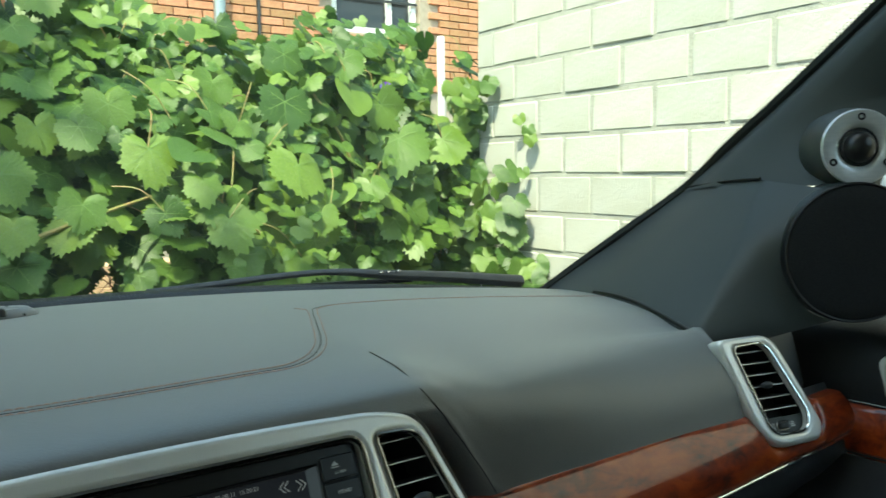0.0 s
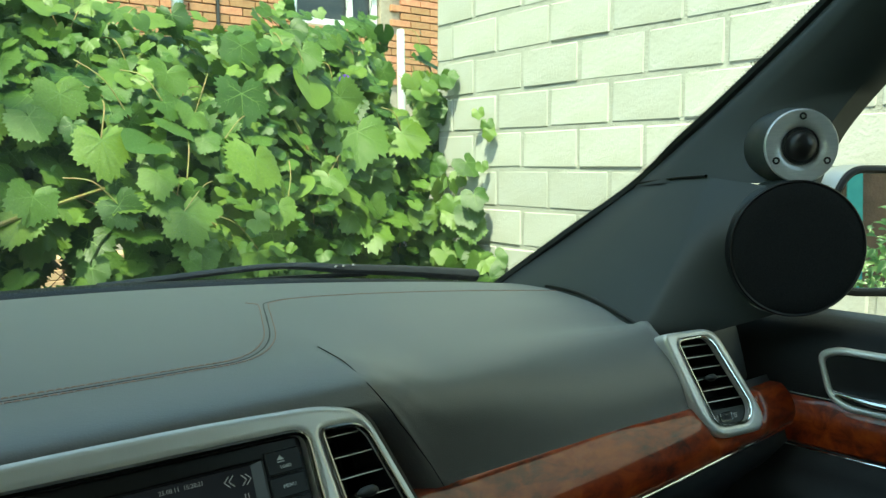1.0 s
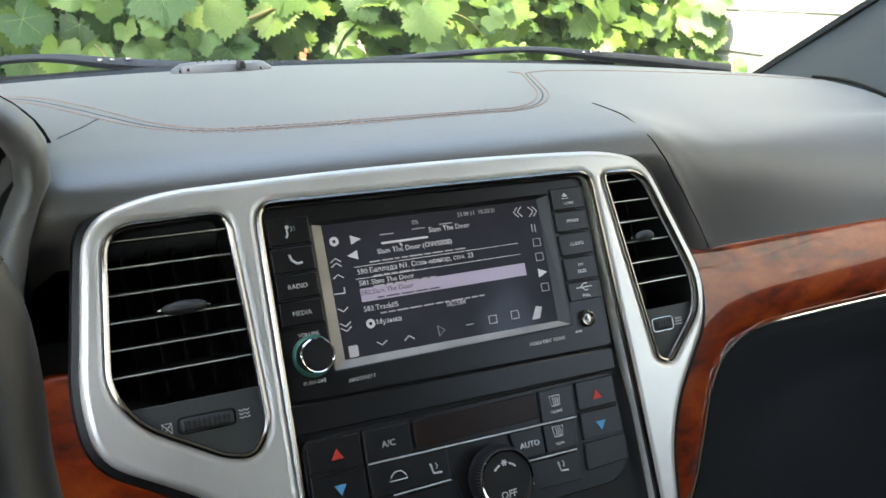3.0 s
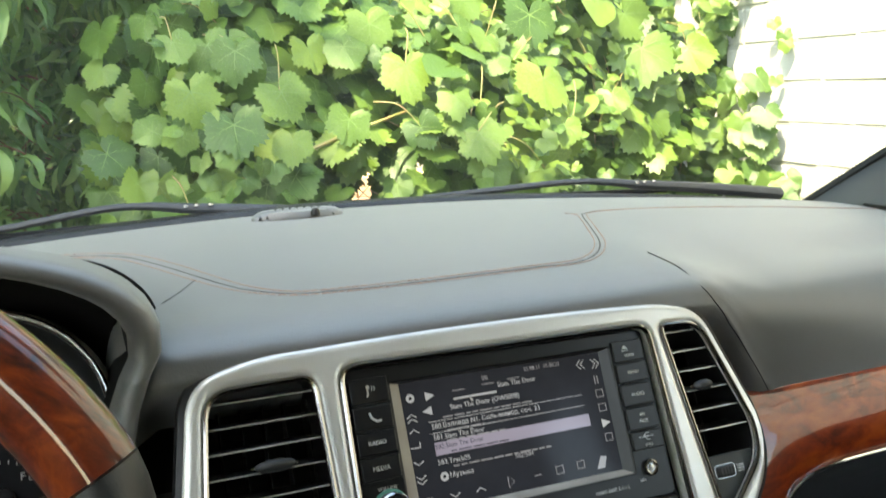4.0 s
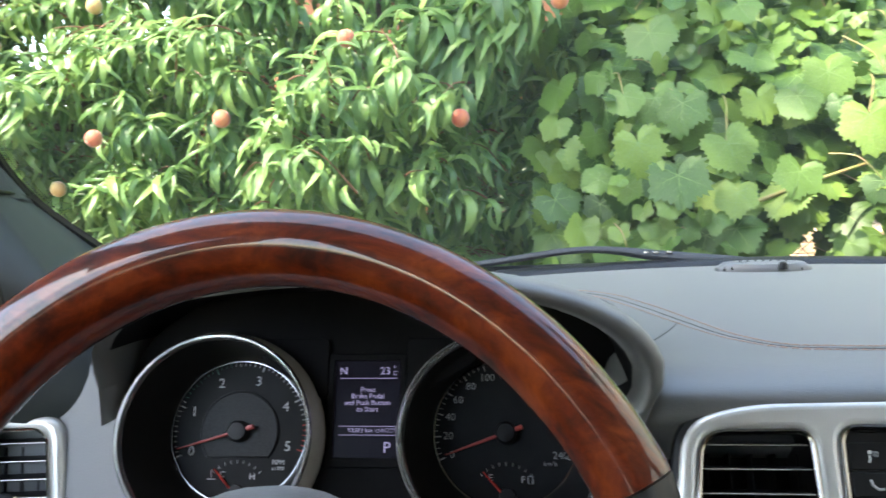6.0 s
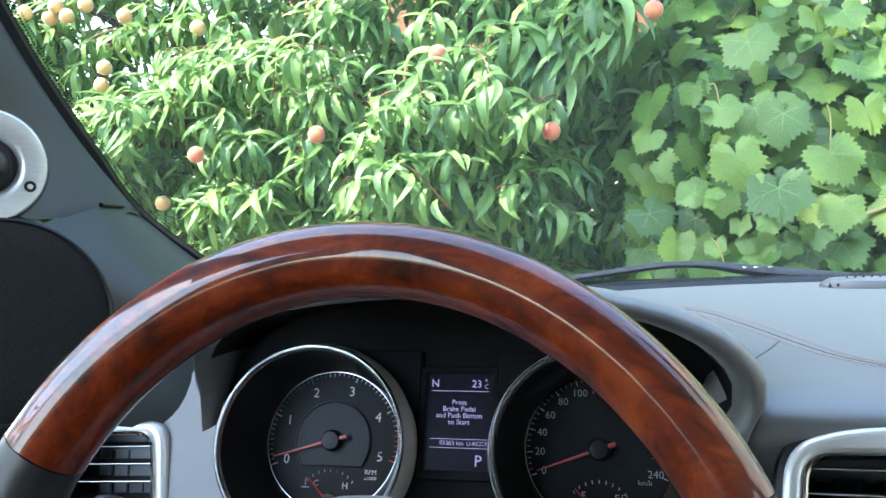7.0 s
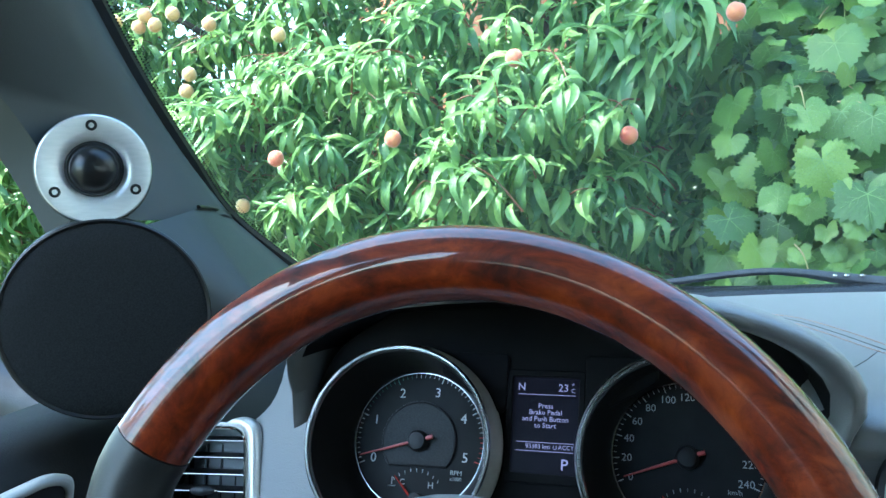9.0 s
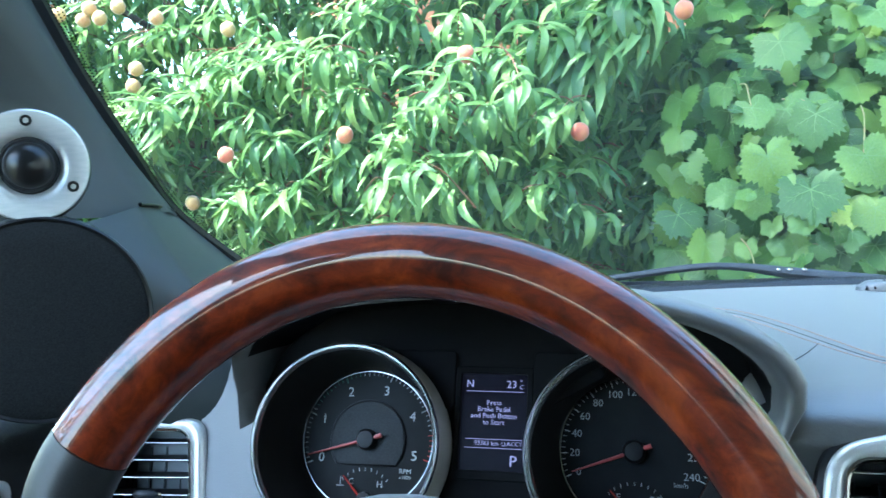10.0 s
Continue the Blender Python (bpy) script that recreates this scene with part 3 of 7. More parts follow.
    mark("speaker_icon", [su(0.42, 0.87), su(0.45, 0.91), su(0.42, 0.95)], STACK, SCREEN_DIM, t, 0.0003, True, SL)
    mark("minus_icon", [su(0.55, 0.905), su(0.585, 0.905)], STACK, SCREEN_DIM, t, 0.0003, False, SL)
    put(plate("tool_icon", [[su(0.87, 0.96), su(0.90, 0.86), su(0.93, 0.87), su(0.91, 0.96)]], 0.0002, STACK, SCREEN_DIM, None, "", 0.0, -0.0080))
    # buttons
    def button(u0, u1, z0, z1, word_, size, dz=0.0, mat=WHITE_INK):
        b = put(plate("button", [box2(u0, v(z0), u1, v(z1), 0.0012)], 0.004, STACK, PIANO, None, "", 0.0007, -0.0020))
        if word_:
            for i, line in enumerate(word_.split("|")):
                k = text(line, size * 0.76, STACK, mat, None, ((u0 + u1) / 2, v((z0 + z1) / 2 + dz) - i * size * 1.05 + (len(word_.split("|")) - 1) * size * 0.5), -0.0018)
                keep(k, t)
                k.parent = b
                k.matrix_parent_inverse = Matrix.Identity(4)
        return b

    zl = (1.0585, 1.0440, 1.0308, 1.0180, 1.0050)
    for (z1, z0), w_ in zip(zip(zl, zl[1:]), ("", "", "RADIO", "MEDIA")):
        button(-0.0975, -0.0745, z0 + 0.0006, z1 - 0.0006, w_, 0.0046)
    zr = (1.0570, 1.0435, 1.0312, 1.0178, 1.0040, 0.9925)
    for (z1, z0), w_ in zip(zip(zr, zr[1:]), ("LOAD", "MENU", "AUDIO", "MY|FILES", "PULL")):
        button(0.0762, 0.0988, z0 + 0.0006, z1 - 0.0006, w_, 0.0038 if w_ == "MY|FILES" else 0.0034 if w_ in ("LOAD", "PULL") else 0.0040, -0.0028 if w_ in ("LOAD", "PULL") else 0.0)
    for i, z in enumerate(zl[1:]):
        mark("groove", [(-0.096, v(z)), (-0.082, v(z))], STACK, BLACK, t, 0.0005, False, -0.0022)
    for i, z in enumerate(zr[1:5]):
        mark("groove", [(0.079, v(z)), (0.094, v(z))], STACK, BLACK, t, 0.0005, False, -0.0022)
    put(plate("eject_icon", [[(0.0848 - 0.0024, v(1.0512)), (0.0848 + 0.0024, v(1.0512)), (0.0848, v(1.0535))]], 0.0003, STACK, WHITE_INK, None, "", 0.0, -0.0015))
    mark("eject_icon", [(0.0824, v(1.0503)), (0.0872, v(1.0503))], STACK, WHITE_INK, t, 0.0003, False, -0.0016)
    mark("usb_icon", [(0.081, v(1.0002)), (0.092, v(1.0002))], STACK, WHITE_INK, t, 0.0003, False, -0.0016)
    mark("usb_icon", [(0.084, v(1.0002)), (0.0865, v(1.0022)), (0.089, v(1.0022))], STACK, WHITE_INK, t, 0.0003, False, -0.0016)
    mark("usb_icon", [(0.085, v(1.0002)), (0.087, v(0.9984)), (0.089, v(0.9984))], STACK, WHITE_INK, t, 0.0003, False, -0.0016)
    mark("phone_icon", [(-0.0880, v(1.0400)), (-0.0872, v(1.0372)), (-0.0842, v(1.0352)), (-0.0815, v(1.0355))], STACK, WHITE_INK, t, 0.00075, False, -0.0018)
    put(plate("voice_icon", [circle2(-0.0868, v(1.0532), 0.0011, 12)], 0.0003, STACK, WHITE_INK, None, "", 0.0, -0.0015))
    mark("voice_icon", [(-0.0872, v(1.0518)), (-0.0868, v(1.0500)), (-0.0878, v(1.0482))], STACK, WHITE_INK, t, 0.0005, False, -0.0018)
    for k in range(2):
        mark("voice_icon", [(-0.0850 + 0.0016 * k, v(1.0536)), (-0.0842 + 0.0016 * k, v(1.0525)), (-0.0848 + 0.0016 * k, v(1.0512))], STACK, WHITE_INK, t, 0.0002, False, -0.0018)
    # volume knob and socket
    km = STACK @ Matrix.Translation((-0.0834, v(0.9905), -0.004))
    put(turned("volume_ring", [(0.0088, 0.0), (0.0096, 0.002), (0.0108, 0.001), (0.0112, 0.0)], km, material("green_glow_ring", (0.05, 0.22, 0.16), 0.3, colour2=(0.04, 0.16, 0.12), scale=60), None, "green ring", 40))
    put(turned("volume_knob", [(0.0092, 0.0), (0.0090, 0.009), (0.0082, 0.0105), (0.0, 0.0108)], km, BLACK, None, "black volume knob", 40))
    put(turned("knob_trim", [(0.0090, 0.0094), (0.0093, 0.0100), (0.0086, 0.0108), (0.0080, 0.0104)], km, CHROME, None, "chrome trim", 40, False))
    am = STACK @ Matrix.Translation((0.0852, v(0.9829), -0.004))
    put(turned("aux_socket", [(0.0050, 0.0), (0.0050, 0.0025), (0.0040, 0.0030), (0.0030, 0.0026), (0.0028, 0.0018), (0.0012, 0.0018), (0.0, 0.0024)], am, GUNMETAL, None, "round metal socket", 28))
    for s, x, z, h in (("VOLUME", -0.0840, 1.0010, 0.0040), ("PUSH ON", -0.0850, 0.9780, 0.0038), ("ANTITHEFT", -0.0590, 0.9755, 0.0040), ("HARD DISC DRIVE", 0.0560, 0.9750, 0.0040), ("AUX", 0.0785, 0.9768, 0.0030)):
        put(text(s, h * 0.74, STACK, WHITE_INK, None, (x, v(z)), -0.0036))
    return t


build_radio()


# ---- climate panel ----
def build_climate():
    t = thing("climate_control_panel", "black climate control panel with a central rotary dial", "control panel", (0, -0.04, 0.88))
    put = lambda ob: keep(ob, t)
    v = lambda z: sv(0, z)[1]
    back = [(-0.1025, v(0.79)), (0.1085, v(0.79)), (0.1075, v(0.93)), (0.1035, v(0.9670)), (-0.1015, v(0.9710)), (-0.1022, v(0.93))]
    put(plate("fascia", [back], 0.02, STACK, BLACK, None, "matt black fascia", 0.0005, -0.008))
    put(plate("upper_cover", [[(-0.0990, v(0.9545)), (0.1000, v(0.9525)), (0.1005, v(0.9648)), (-0.0992, v(0.9688))]], 0.006, STACK, PIANO, None, "", 0.001, -0.0045))
    frame_ = rounded([(-0.0970, v(0.9520)), (0.0965, v(0.9520)), (0.0985, v(0.905)), (0.088, v(0.893)), (-0.088, v(0.893)), (-0.0985, v(0.905))], 0.008)
    put(plate("button_field", [frame_], 0.006, STACK, PIANO, None, "", 0.001, -0.0055))

    def button(poly, nm="button"):
        return put(plate(nm, [rounded([(a, v(b)) for a, b in poly], 0.001)], 0.003, STACK, PIANO, None, "", 0.0006, -0.0032))

    button([(-0.0955, 0.9360), (-0.0665, 0.9350), (-0.0660, 0.9500), (-0.0955, 0.9508)])
    button([(-0.0955, 0.9180), (-0.0665, 0.9180), (-0.0665, 0.9338), (-0.0955, 0.9348)])
    button([(-0.0645, 0.9350), (-0.0385, 0.9350), (-0.0375, 0.9498), (-0.0640, 0.9500)])
    button([(0.0430, 0.9335), (0.0650, 0.9330), (0.0665, 0.9498), (0.0440, 0.9498)])
    button([(-0.0645, 0.9185), (-0.0190, 0.9185), (-0.0190, 0.9338), (-0.0645, 0.9338)])
    button([(0.0235, 0.9175), (0.0410, 0.9175), (0.0410, 0.9325), (0.0200, 0.9325)])
    button([(0.0425, 0.9175), (0.0630, 0.9175), (0.0645, 0.9318), (0.0425, 0.9322)])
    button([(0.0240, 0.9005), (0.0620, 0.9000), (0.0625, 0.9150), (0.0245, 0.9150)])
    button([(-0.0645, 0.9005), (-0.0130, 0.9005), (-0.0160, 0.9160), (-0.0645, 0.9160)])
    button([(0.0685, 0.9350), (0.0955, 0.9350), (0.0955, 0.9500), (0.0690, 0.9500)])
    button([(0.0680, 0.9190), (0.0960, 0.9190), (0.0958, 0.9335), (0.0685, 0.9335)])
    button([(0.0670, 0.9030), (0.0960, 0.9040), (0.0962, 0.9175), (0.0680, 0.9175)])
    put(plate("display", [box2(-0.0355, v(0.9362), 0.0410, v(0.9495), 0.001)], 0.003, STACK, material("dead_display", (0.010, 0.006, 0.005), 0.30, colour2=(0.016, 0.009, 0.007), scale=40, spec=0.2), None, "dark brown-tinted display", 0.0004, -0.0036))
    for a, b in (((-0.0640, 0.9344), (0.0655, 0.9326)),):
        mark("pale_line", [(a[0], v(a[1])), (b[0], v(b[1]))], STACK, GREY_INK, t, 0.0005, False, -0.0030)
    mark("pale_line", [(-0.0530, v(0.9172)), (-0.0195, v(0.9175))], STACK, WHITE_INK, t, 0.0004, False, -0.0028)
    mark("pale_line", [(0.0240, v(0.9164)), (0.0615, v(0.9160))], STACK, WHITE_INK, t, 0.0004, False, -0.0028)
    mark("groove", [(0.072, v(0.9342)), (0.094, v(0.9344))], STACK, BLACK, t, 0.0006, False, -0.0030)
    mark("groove", [(-0.092, v(0.9342)), (-0.068, v(0.9344))], STACK, BLACK, t, 0.0006, False, -0.0030)
    tri = lambda x, z, s, mat: put(plate("arrow_mark", [[(x - 0.0034, v(z - 0.0022 * s)), (x + 0.0034, v(z - 0.0022 * s)), (x, v(z + 0.0028 * s))]], 0.0003, STACK, mat, None, "", 0.0, -0.0028))
    tri(-0.0798, 0.9425, 1, RED_INK), tri(-0.0808, 0.9262, -1, BLUE_INK), tri(0.0819, 0.9415, 1, RED_INK), tri(0.0812, 0.9252, -1, BLUE_INK)
    for s, x, z, h in (("A/C", -0.0512, 0.9420, 0.0064), ("AUTO", 0.0319, 0.9245, 0.0062), ("FRONT", 0.0530, 0.9378, 0.0032), ("REAR", 0.0515, 0.9212, 0.0032)):
        put(text(s, h * 0.74, STACK, WHITE_INK, None, (x, v(z)), -0.0028))
    # defrost marks, recirculation and seat marks
    for x, z in ((0.0530, 0.9435), (0.0515, 0.9275)):
        mark("defrost_mark", [(x - 0.0036, v(z + 0.0026)), (x + 0.0036, v(z + 0.0026)), (x + 0.0026, v(z - 0.0026)), (x - 0.0026, v(z - 0.0026))], STACK, WHITE_INK, t, 0.0003, True, -0.0028)
        for k in (-1, 0, 1):
            mark("defrost_mark", [(x + k * 0.0014, v(z - 0.003)), (x + k * 0.0014 + 0.0004, v(z)), (x + k * 0.0014, v(z + 0.0018))], STACK, WHITE_INK, t, 0.00025, False, -0.0028)
    mark("recirculation_mark", [(-0.0540, v(0.9238)), (-0.0528, v(0.9262)), (-0.0505, v(0.9280)), (-0.0470, v(0.9280)), (-0.0448, v(0.9260)), (-0.0440, v(0.9238))], STACK, WHITE_INK, t, 0.00035, True, -0.0028)
    for x, z in ((-0.027, 0.9245), (0.0506, 0.9090), (0.0268, 0.9070)):
        mark("seat_mark", [(x - 0.003, v(z + 0.003)), (x - 0.0018, v(z - 0.0018)), (x + 0.003, v(z - 0.0022))], STACK, WHITE_INK, t, 0.0006, False, -0.0028)
        mark("seat_mark", [(x, v(z + 0.003)), (x + 0.001, v(z + 0.0015)), (x, v(z))], STACK, WHITE_INK, t, 0.0003, False, -0.0028)
    dm = STACK @ Matrix.Translation((0.008, v(0.9130), -0.003))
    put(turned("rotary_dial", [(0.0178, 0.0), (0.0178, 0.006), (0.0162, 0.0125), (0.0150, 0.0130), (0.0148, 0.0118), (0.0, 0.0118)], dm, BLACK, None, "knurled black dial", 60))
    for i in range(60):
        a = 6.2832 * i / 60
        put(bar("dial_rib", [dm @ Vector((0.0179 * math.cos(a), 0.0179 * math.sin(a), 0.001)), dm @ Vector((0.0164 * math.cos(a), 0.0164 * math.sin(a), 0.0122))], 0.0004, RUBBER, None, 5))
    put(turned("dial_trim", [(0.0160, 0.0124), (0.0158, 0.0134), (0.0148, 0.0132), (0.0146, 0.0120)], dm, CHROME, None, "thin chrome ring", 60, False))
    put(text("OFF", 0.0056, dm, WHITE_INK, None, (0, -0.0085), 0.0120))
    for k in (-1, 1):
        put(bar("fan_mark", [dm @ Vector((k * 0.0085 * math.sin(a), 0.0085 * math.cos(a), 0.0122)) for a in (0.35, 0.6, 0.85)], 0.0006, WHITE_INK, None, 6))
    for k in range(3):
        a = k * 1.0472
        put(bar("fan_mark", [dm @ Vector((-0.0018 * math.cos(a), 0.0088 - 0.0018 * math.sin(a), 0.0122)), dm @ Vector((0.0018 * math.cos(a), 0.0088 + 0.0018 * math.sin(a), 0.0122))], 0.0004, WHITE_INK, None, 5))
    return t


build_climate()
# ---- dashboard details ----
SURF = {}


def top_z(x, y):
    """Height of the padded top at (x, y), read off its own outline."""
    key = round(x, 3)
    if key not in SURF:
        SURF[key] = dash_section(x)
    s = SURF[key]
    best = None
    for a, b in zip(s, s[1:]):
        if a.y <= y <= b.y and b.y > a.y:
            z = a.z + (b.z - a.z) * (y - a.y) / (b.y - a.y)
            best = z if best is None else max(best, z)
    return best if best is not None else dash_top(x)


def stitch_line(nm, pts, offset):
    """A sewn seam on the padded top: a fine fold and a row of short stitches beside it."""
    path = spline([(x, y, 0) for x, y in pts], 24)
    run, k = [], 0.0
    for a, b in zip(path, path[1:]):
        n = max(1, int((b - a).length / 0.0008))
        for i in range(n):
            run.append(a + (b - a) * (i / n))
    bm = bmesh.new()
    i = 0
    while i + 5 < len(run):
        t = (run[min(i + 5, len(run) - 1)] - run[i]).normalized()
        # the two rows draw apart in the curve beside the hood
        s = Vector((t.y, -t.x, 0)) * offset * (1 + 1.0 * smoothstep(-0.11, -0.18, run[i].x))
        pa, pb, pc = run[i] + s, run[i + 2] + s, run[i + 4] + s
        tube(bm, [(pa.x, pa.y, top_z(pa.x, pa.y) + 0.0003), (pb.x, pb.y, top_z(pb.x, pb.y) + 0.0007), (pc.x, pc.y, top_z(pc.x, pc.y) + 0.0003)], 0.0004, 4)
        i += 5
    ob = keep(part(nm, bm, THREAD, None, "tan thread stitches"), DASH)
    return ob


SEAM = [(-0.300, 0.340), (-0.266, 0.331), (-0.240, 0.318), (-0.208, 0.284), (-0.181, 0.221), (-0.161, 0.166), (-0.140, 0.118), (-0.112, 0.088), (-0.080, 0.080), (-0.020, 0.077), (0.060, 0.079), (0.105, 0.085), (0.143, 0.125), (0.184, 0.207), (0.211, 0.265)]
SEAM_R = [(0.226, 0.288), (0.262, 0.304), (0.33, 0.306), (0.43, 0.297), (0.54, 0.285), (0.633, 0.280)]
stitch_line("stitching", SEAM + SEAM_R, 0.0042)
stitch_line("stitching", SEAM + [(0.216, 0.281), (0.210, 0.296)], -0.0042)
fold = [Vector((p.x, p.y, top_z(p.x, p.y) - 0.0001)) for p in spline([(x, y, 0) for x, y in SEAM + SEAM_R], 10)]
keep(bar("seam_fold", fold, 0.0007, BLACK, None, 5, flat=0.6), DASH)
# parting lines of the passenger pad and beside the hood
def rear_y(x, z):
    """Depth of the padded top's cabin-side face at (x, z)."""
    s = dash_section(x)
    ys = [a.y + (b.y - a.y) * (z - a.z) / (b.z - a.z) for a, b in zip(s, s[1:]) if (a.z - z) * (b.z - z) <= 0 and a.z != b.z]
    return min(ys) if ys else s[0].y


line = [Vector((x, y, top_z(x, y) + 0.0002)) for x, y in ((0.1635, 0.0900), (0.1595, 0.0654), (0.1560, 0.0400))]
line += [Vector((x, rear_y(x, z) - 0.0003, z)) for x, z in ((0.1562, 1.0797), (0.1630, 1.0710), (0.1711, 1.0615), (0.1800, 1.0505), (0.1908, 1.0385), (0.2025, 1.0245), (0.2147, 1.0103), (0.2304, 0.9893))]
keep(bar("parting_line", spline(line, 3), 0.0004, BLACK, None, 5), DASH)
line = [Vector((x, y, top_z(x, y) + 0.0002)) for x, y in ((-0.164, 0.158), (-0.176, 0.130), (-0.190, 0.105))]
keep(bar("parting_line", line, 0.0003, BLACK, None, 5), DASH)
# small round sun sensor in a ribbed oval base
sen = thing("sun_sensor", "small ribbed sensor pod on the dashboard top", "sensor", (-0.02, 0.44, 1.09))
sm = Matrix.Translation((-0.035, 0.43, top_z(-0.035, 0.43) - 0.001)) @ Matrix.Diagonal((1.75, 0.8, 1, 1))
keep(turned("base", [(0.028, 0.0), (0.0275, 0.004), (0.023, 0.009), (0.0, 0.0115)], sm, LEATHER, None, "ribbed grey oval base", 40), sen)
for i in range(11):
    x = -0.073 + 0.0076 * i
    h = 0.0110 * math.sqrt(max(0.05, 1 - ((x + 0.035) / 0.046) ** 2))
    keep(bar("rib", [(x - 0.004, 0.43 - 0.016, sm.translation.z + h * 0.55), (x, 0.43, sm.translation.z + h + 0.0006), (x + 0.004, 0.43 + 0.014, sm.translation.z + h * 0.5)], 0.0013, BLACK, None, 6), sen)
keep(turned("dome", [(0.0050, 0.0), (0.0048, 0.004), (0.0032, 0.0068), (0.0, 0.0078)], Matrix.Translation((-0.021, 0.408, top_z(-0.021, 0.408) + 0.003)), PIANO, None, "glossy dome", 24), sen)

# wood trim of the passenger side, with its bright lower edge
wv = lambda x, z: (x, (z - 0.99) / 0.9348)
trim = thing("wood_trim", "glossy red-brown burl wood trim strip with chrome lower edge", "trim strip", (0.4, 0.02, 0.93), group="wood trim strips")
TOP_EDGE = [(0.158, 0.988), (0.168, 0.9900), (0.200, 0.9915), (0.235, 0.9895), (0.45, 0.9880), (0.540, 0.9860), (0.552, 0.9600), (0.636, 0.9620), (0.648, 0.983), (0.700, 0.984)]
LOW_EDGE = [(0.158, 0.828), (0.178, 0.830), (0.190, 0.850), (0.212, 0.900), (0.235, 0.922), (0.270, 0.931), (0.330, 0.933), (0.430, 0.934), (0.540, 0.939), (0.645, 0.944), (0.700, 0.947)]


def level(edge, x):
    for a, b in zip(edge, edge[1:]):
        if x <= b[0]:
            return a[1] + (b[1] - a[1]) * (x - a[0]) / (b[0] - a[0])
    return edge[-1][1]


def trim_y(x, z, f):
    """Depth of the bulging veneer."""
    return 0.0315 + (z - 0.99) * 0.38 - 0.0075 * 4 * f * (1 - f)


bm = bmesh.new()
rows = []
for i in range(98):
    x = 0.158 + 0.540 * i / 97
    z0, z1 = level(LOW_EDGE, x), level(TOP_EDGE, x)
    zs = [(z0 + (z1 - z0) * k / 14, k / 14) for k in range(15)]
    row = [Vector((x, trim_y(x, z0, 0) + 0.014, z0 - 0.001)), Vector((x, trim_y(x, z0, 0) + 0.002, z0 - 0.001))] + [Vector((x, trim_y(x, z, f), z)) for z, f in zs] + [Vector((x, trim_y(x, z1, 1) + 0.002, z1 + 0.001)), Vector((x, trim_y(x, z1, 1) + 0.014, z1 + 0.001))]
    rows.append(row)
grid_mesh(bm, rows)
keep(part("veneer", bm, WOOD, None, "", 60), trim)
edge = [(0.176, 0.826), (0.190, 0.849), (0.213, 0.899), (0.236, 0.921), (0.27, 0.930), (0.33, 0.932), (0.43, 0.933), (0.54, 0.938), (0.645, 0.943), (0.698, 0.946)]
keep(bar("bright_edge", [Vector((p.x, trim_y(p.x, p.z, 0) - 0.0012, p.z)) for p in spline([(x, 0, z) for x, z in edge], 8)], 0.0015, CHROME, None, 8, label="thin chrome edge"), trim)
trim = thing("wood_trim", "glossy red-brown burl wood trim beside the steering column", "trim strip", (-0.26, 0.0, 0.9), group="wood trim strips")
WOODL = basis((0, 0.010, 0.99), (1, 0, 0), (0, 0.38, 1))
outline = [wv(*p) for p in ((-0.300, 0.984), (-0.205, 0.990), (-0.186, 0.988), (-0.186, 0.955), (-0.150, 0.935), (-0.112, 0.915), (-0.110, 0.80), (-0.16, 0.80), (-0.30, 0.90))]
keep(plate("veneer", [rounded(outline, 0.006)], 0.018, WOODL, WOOD, None, "", 0.006, 0.002, 4), trim)

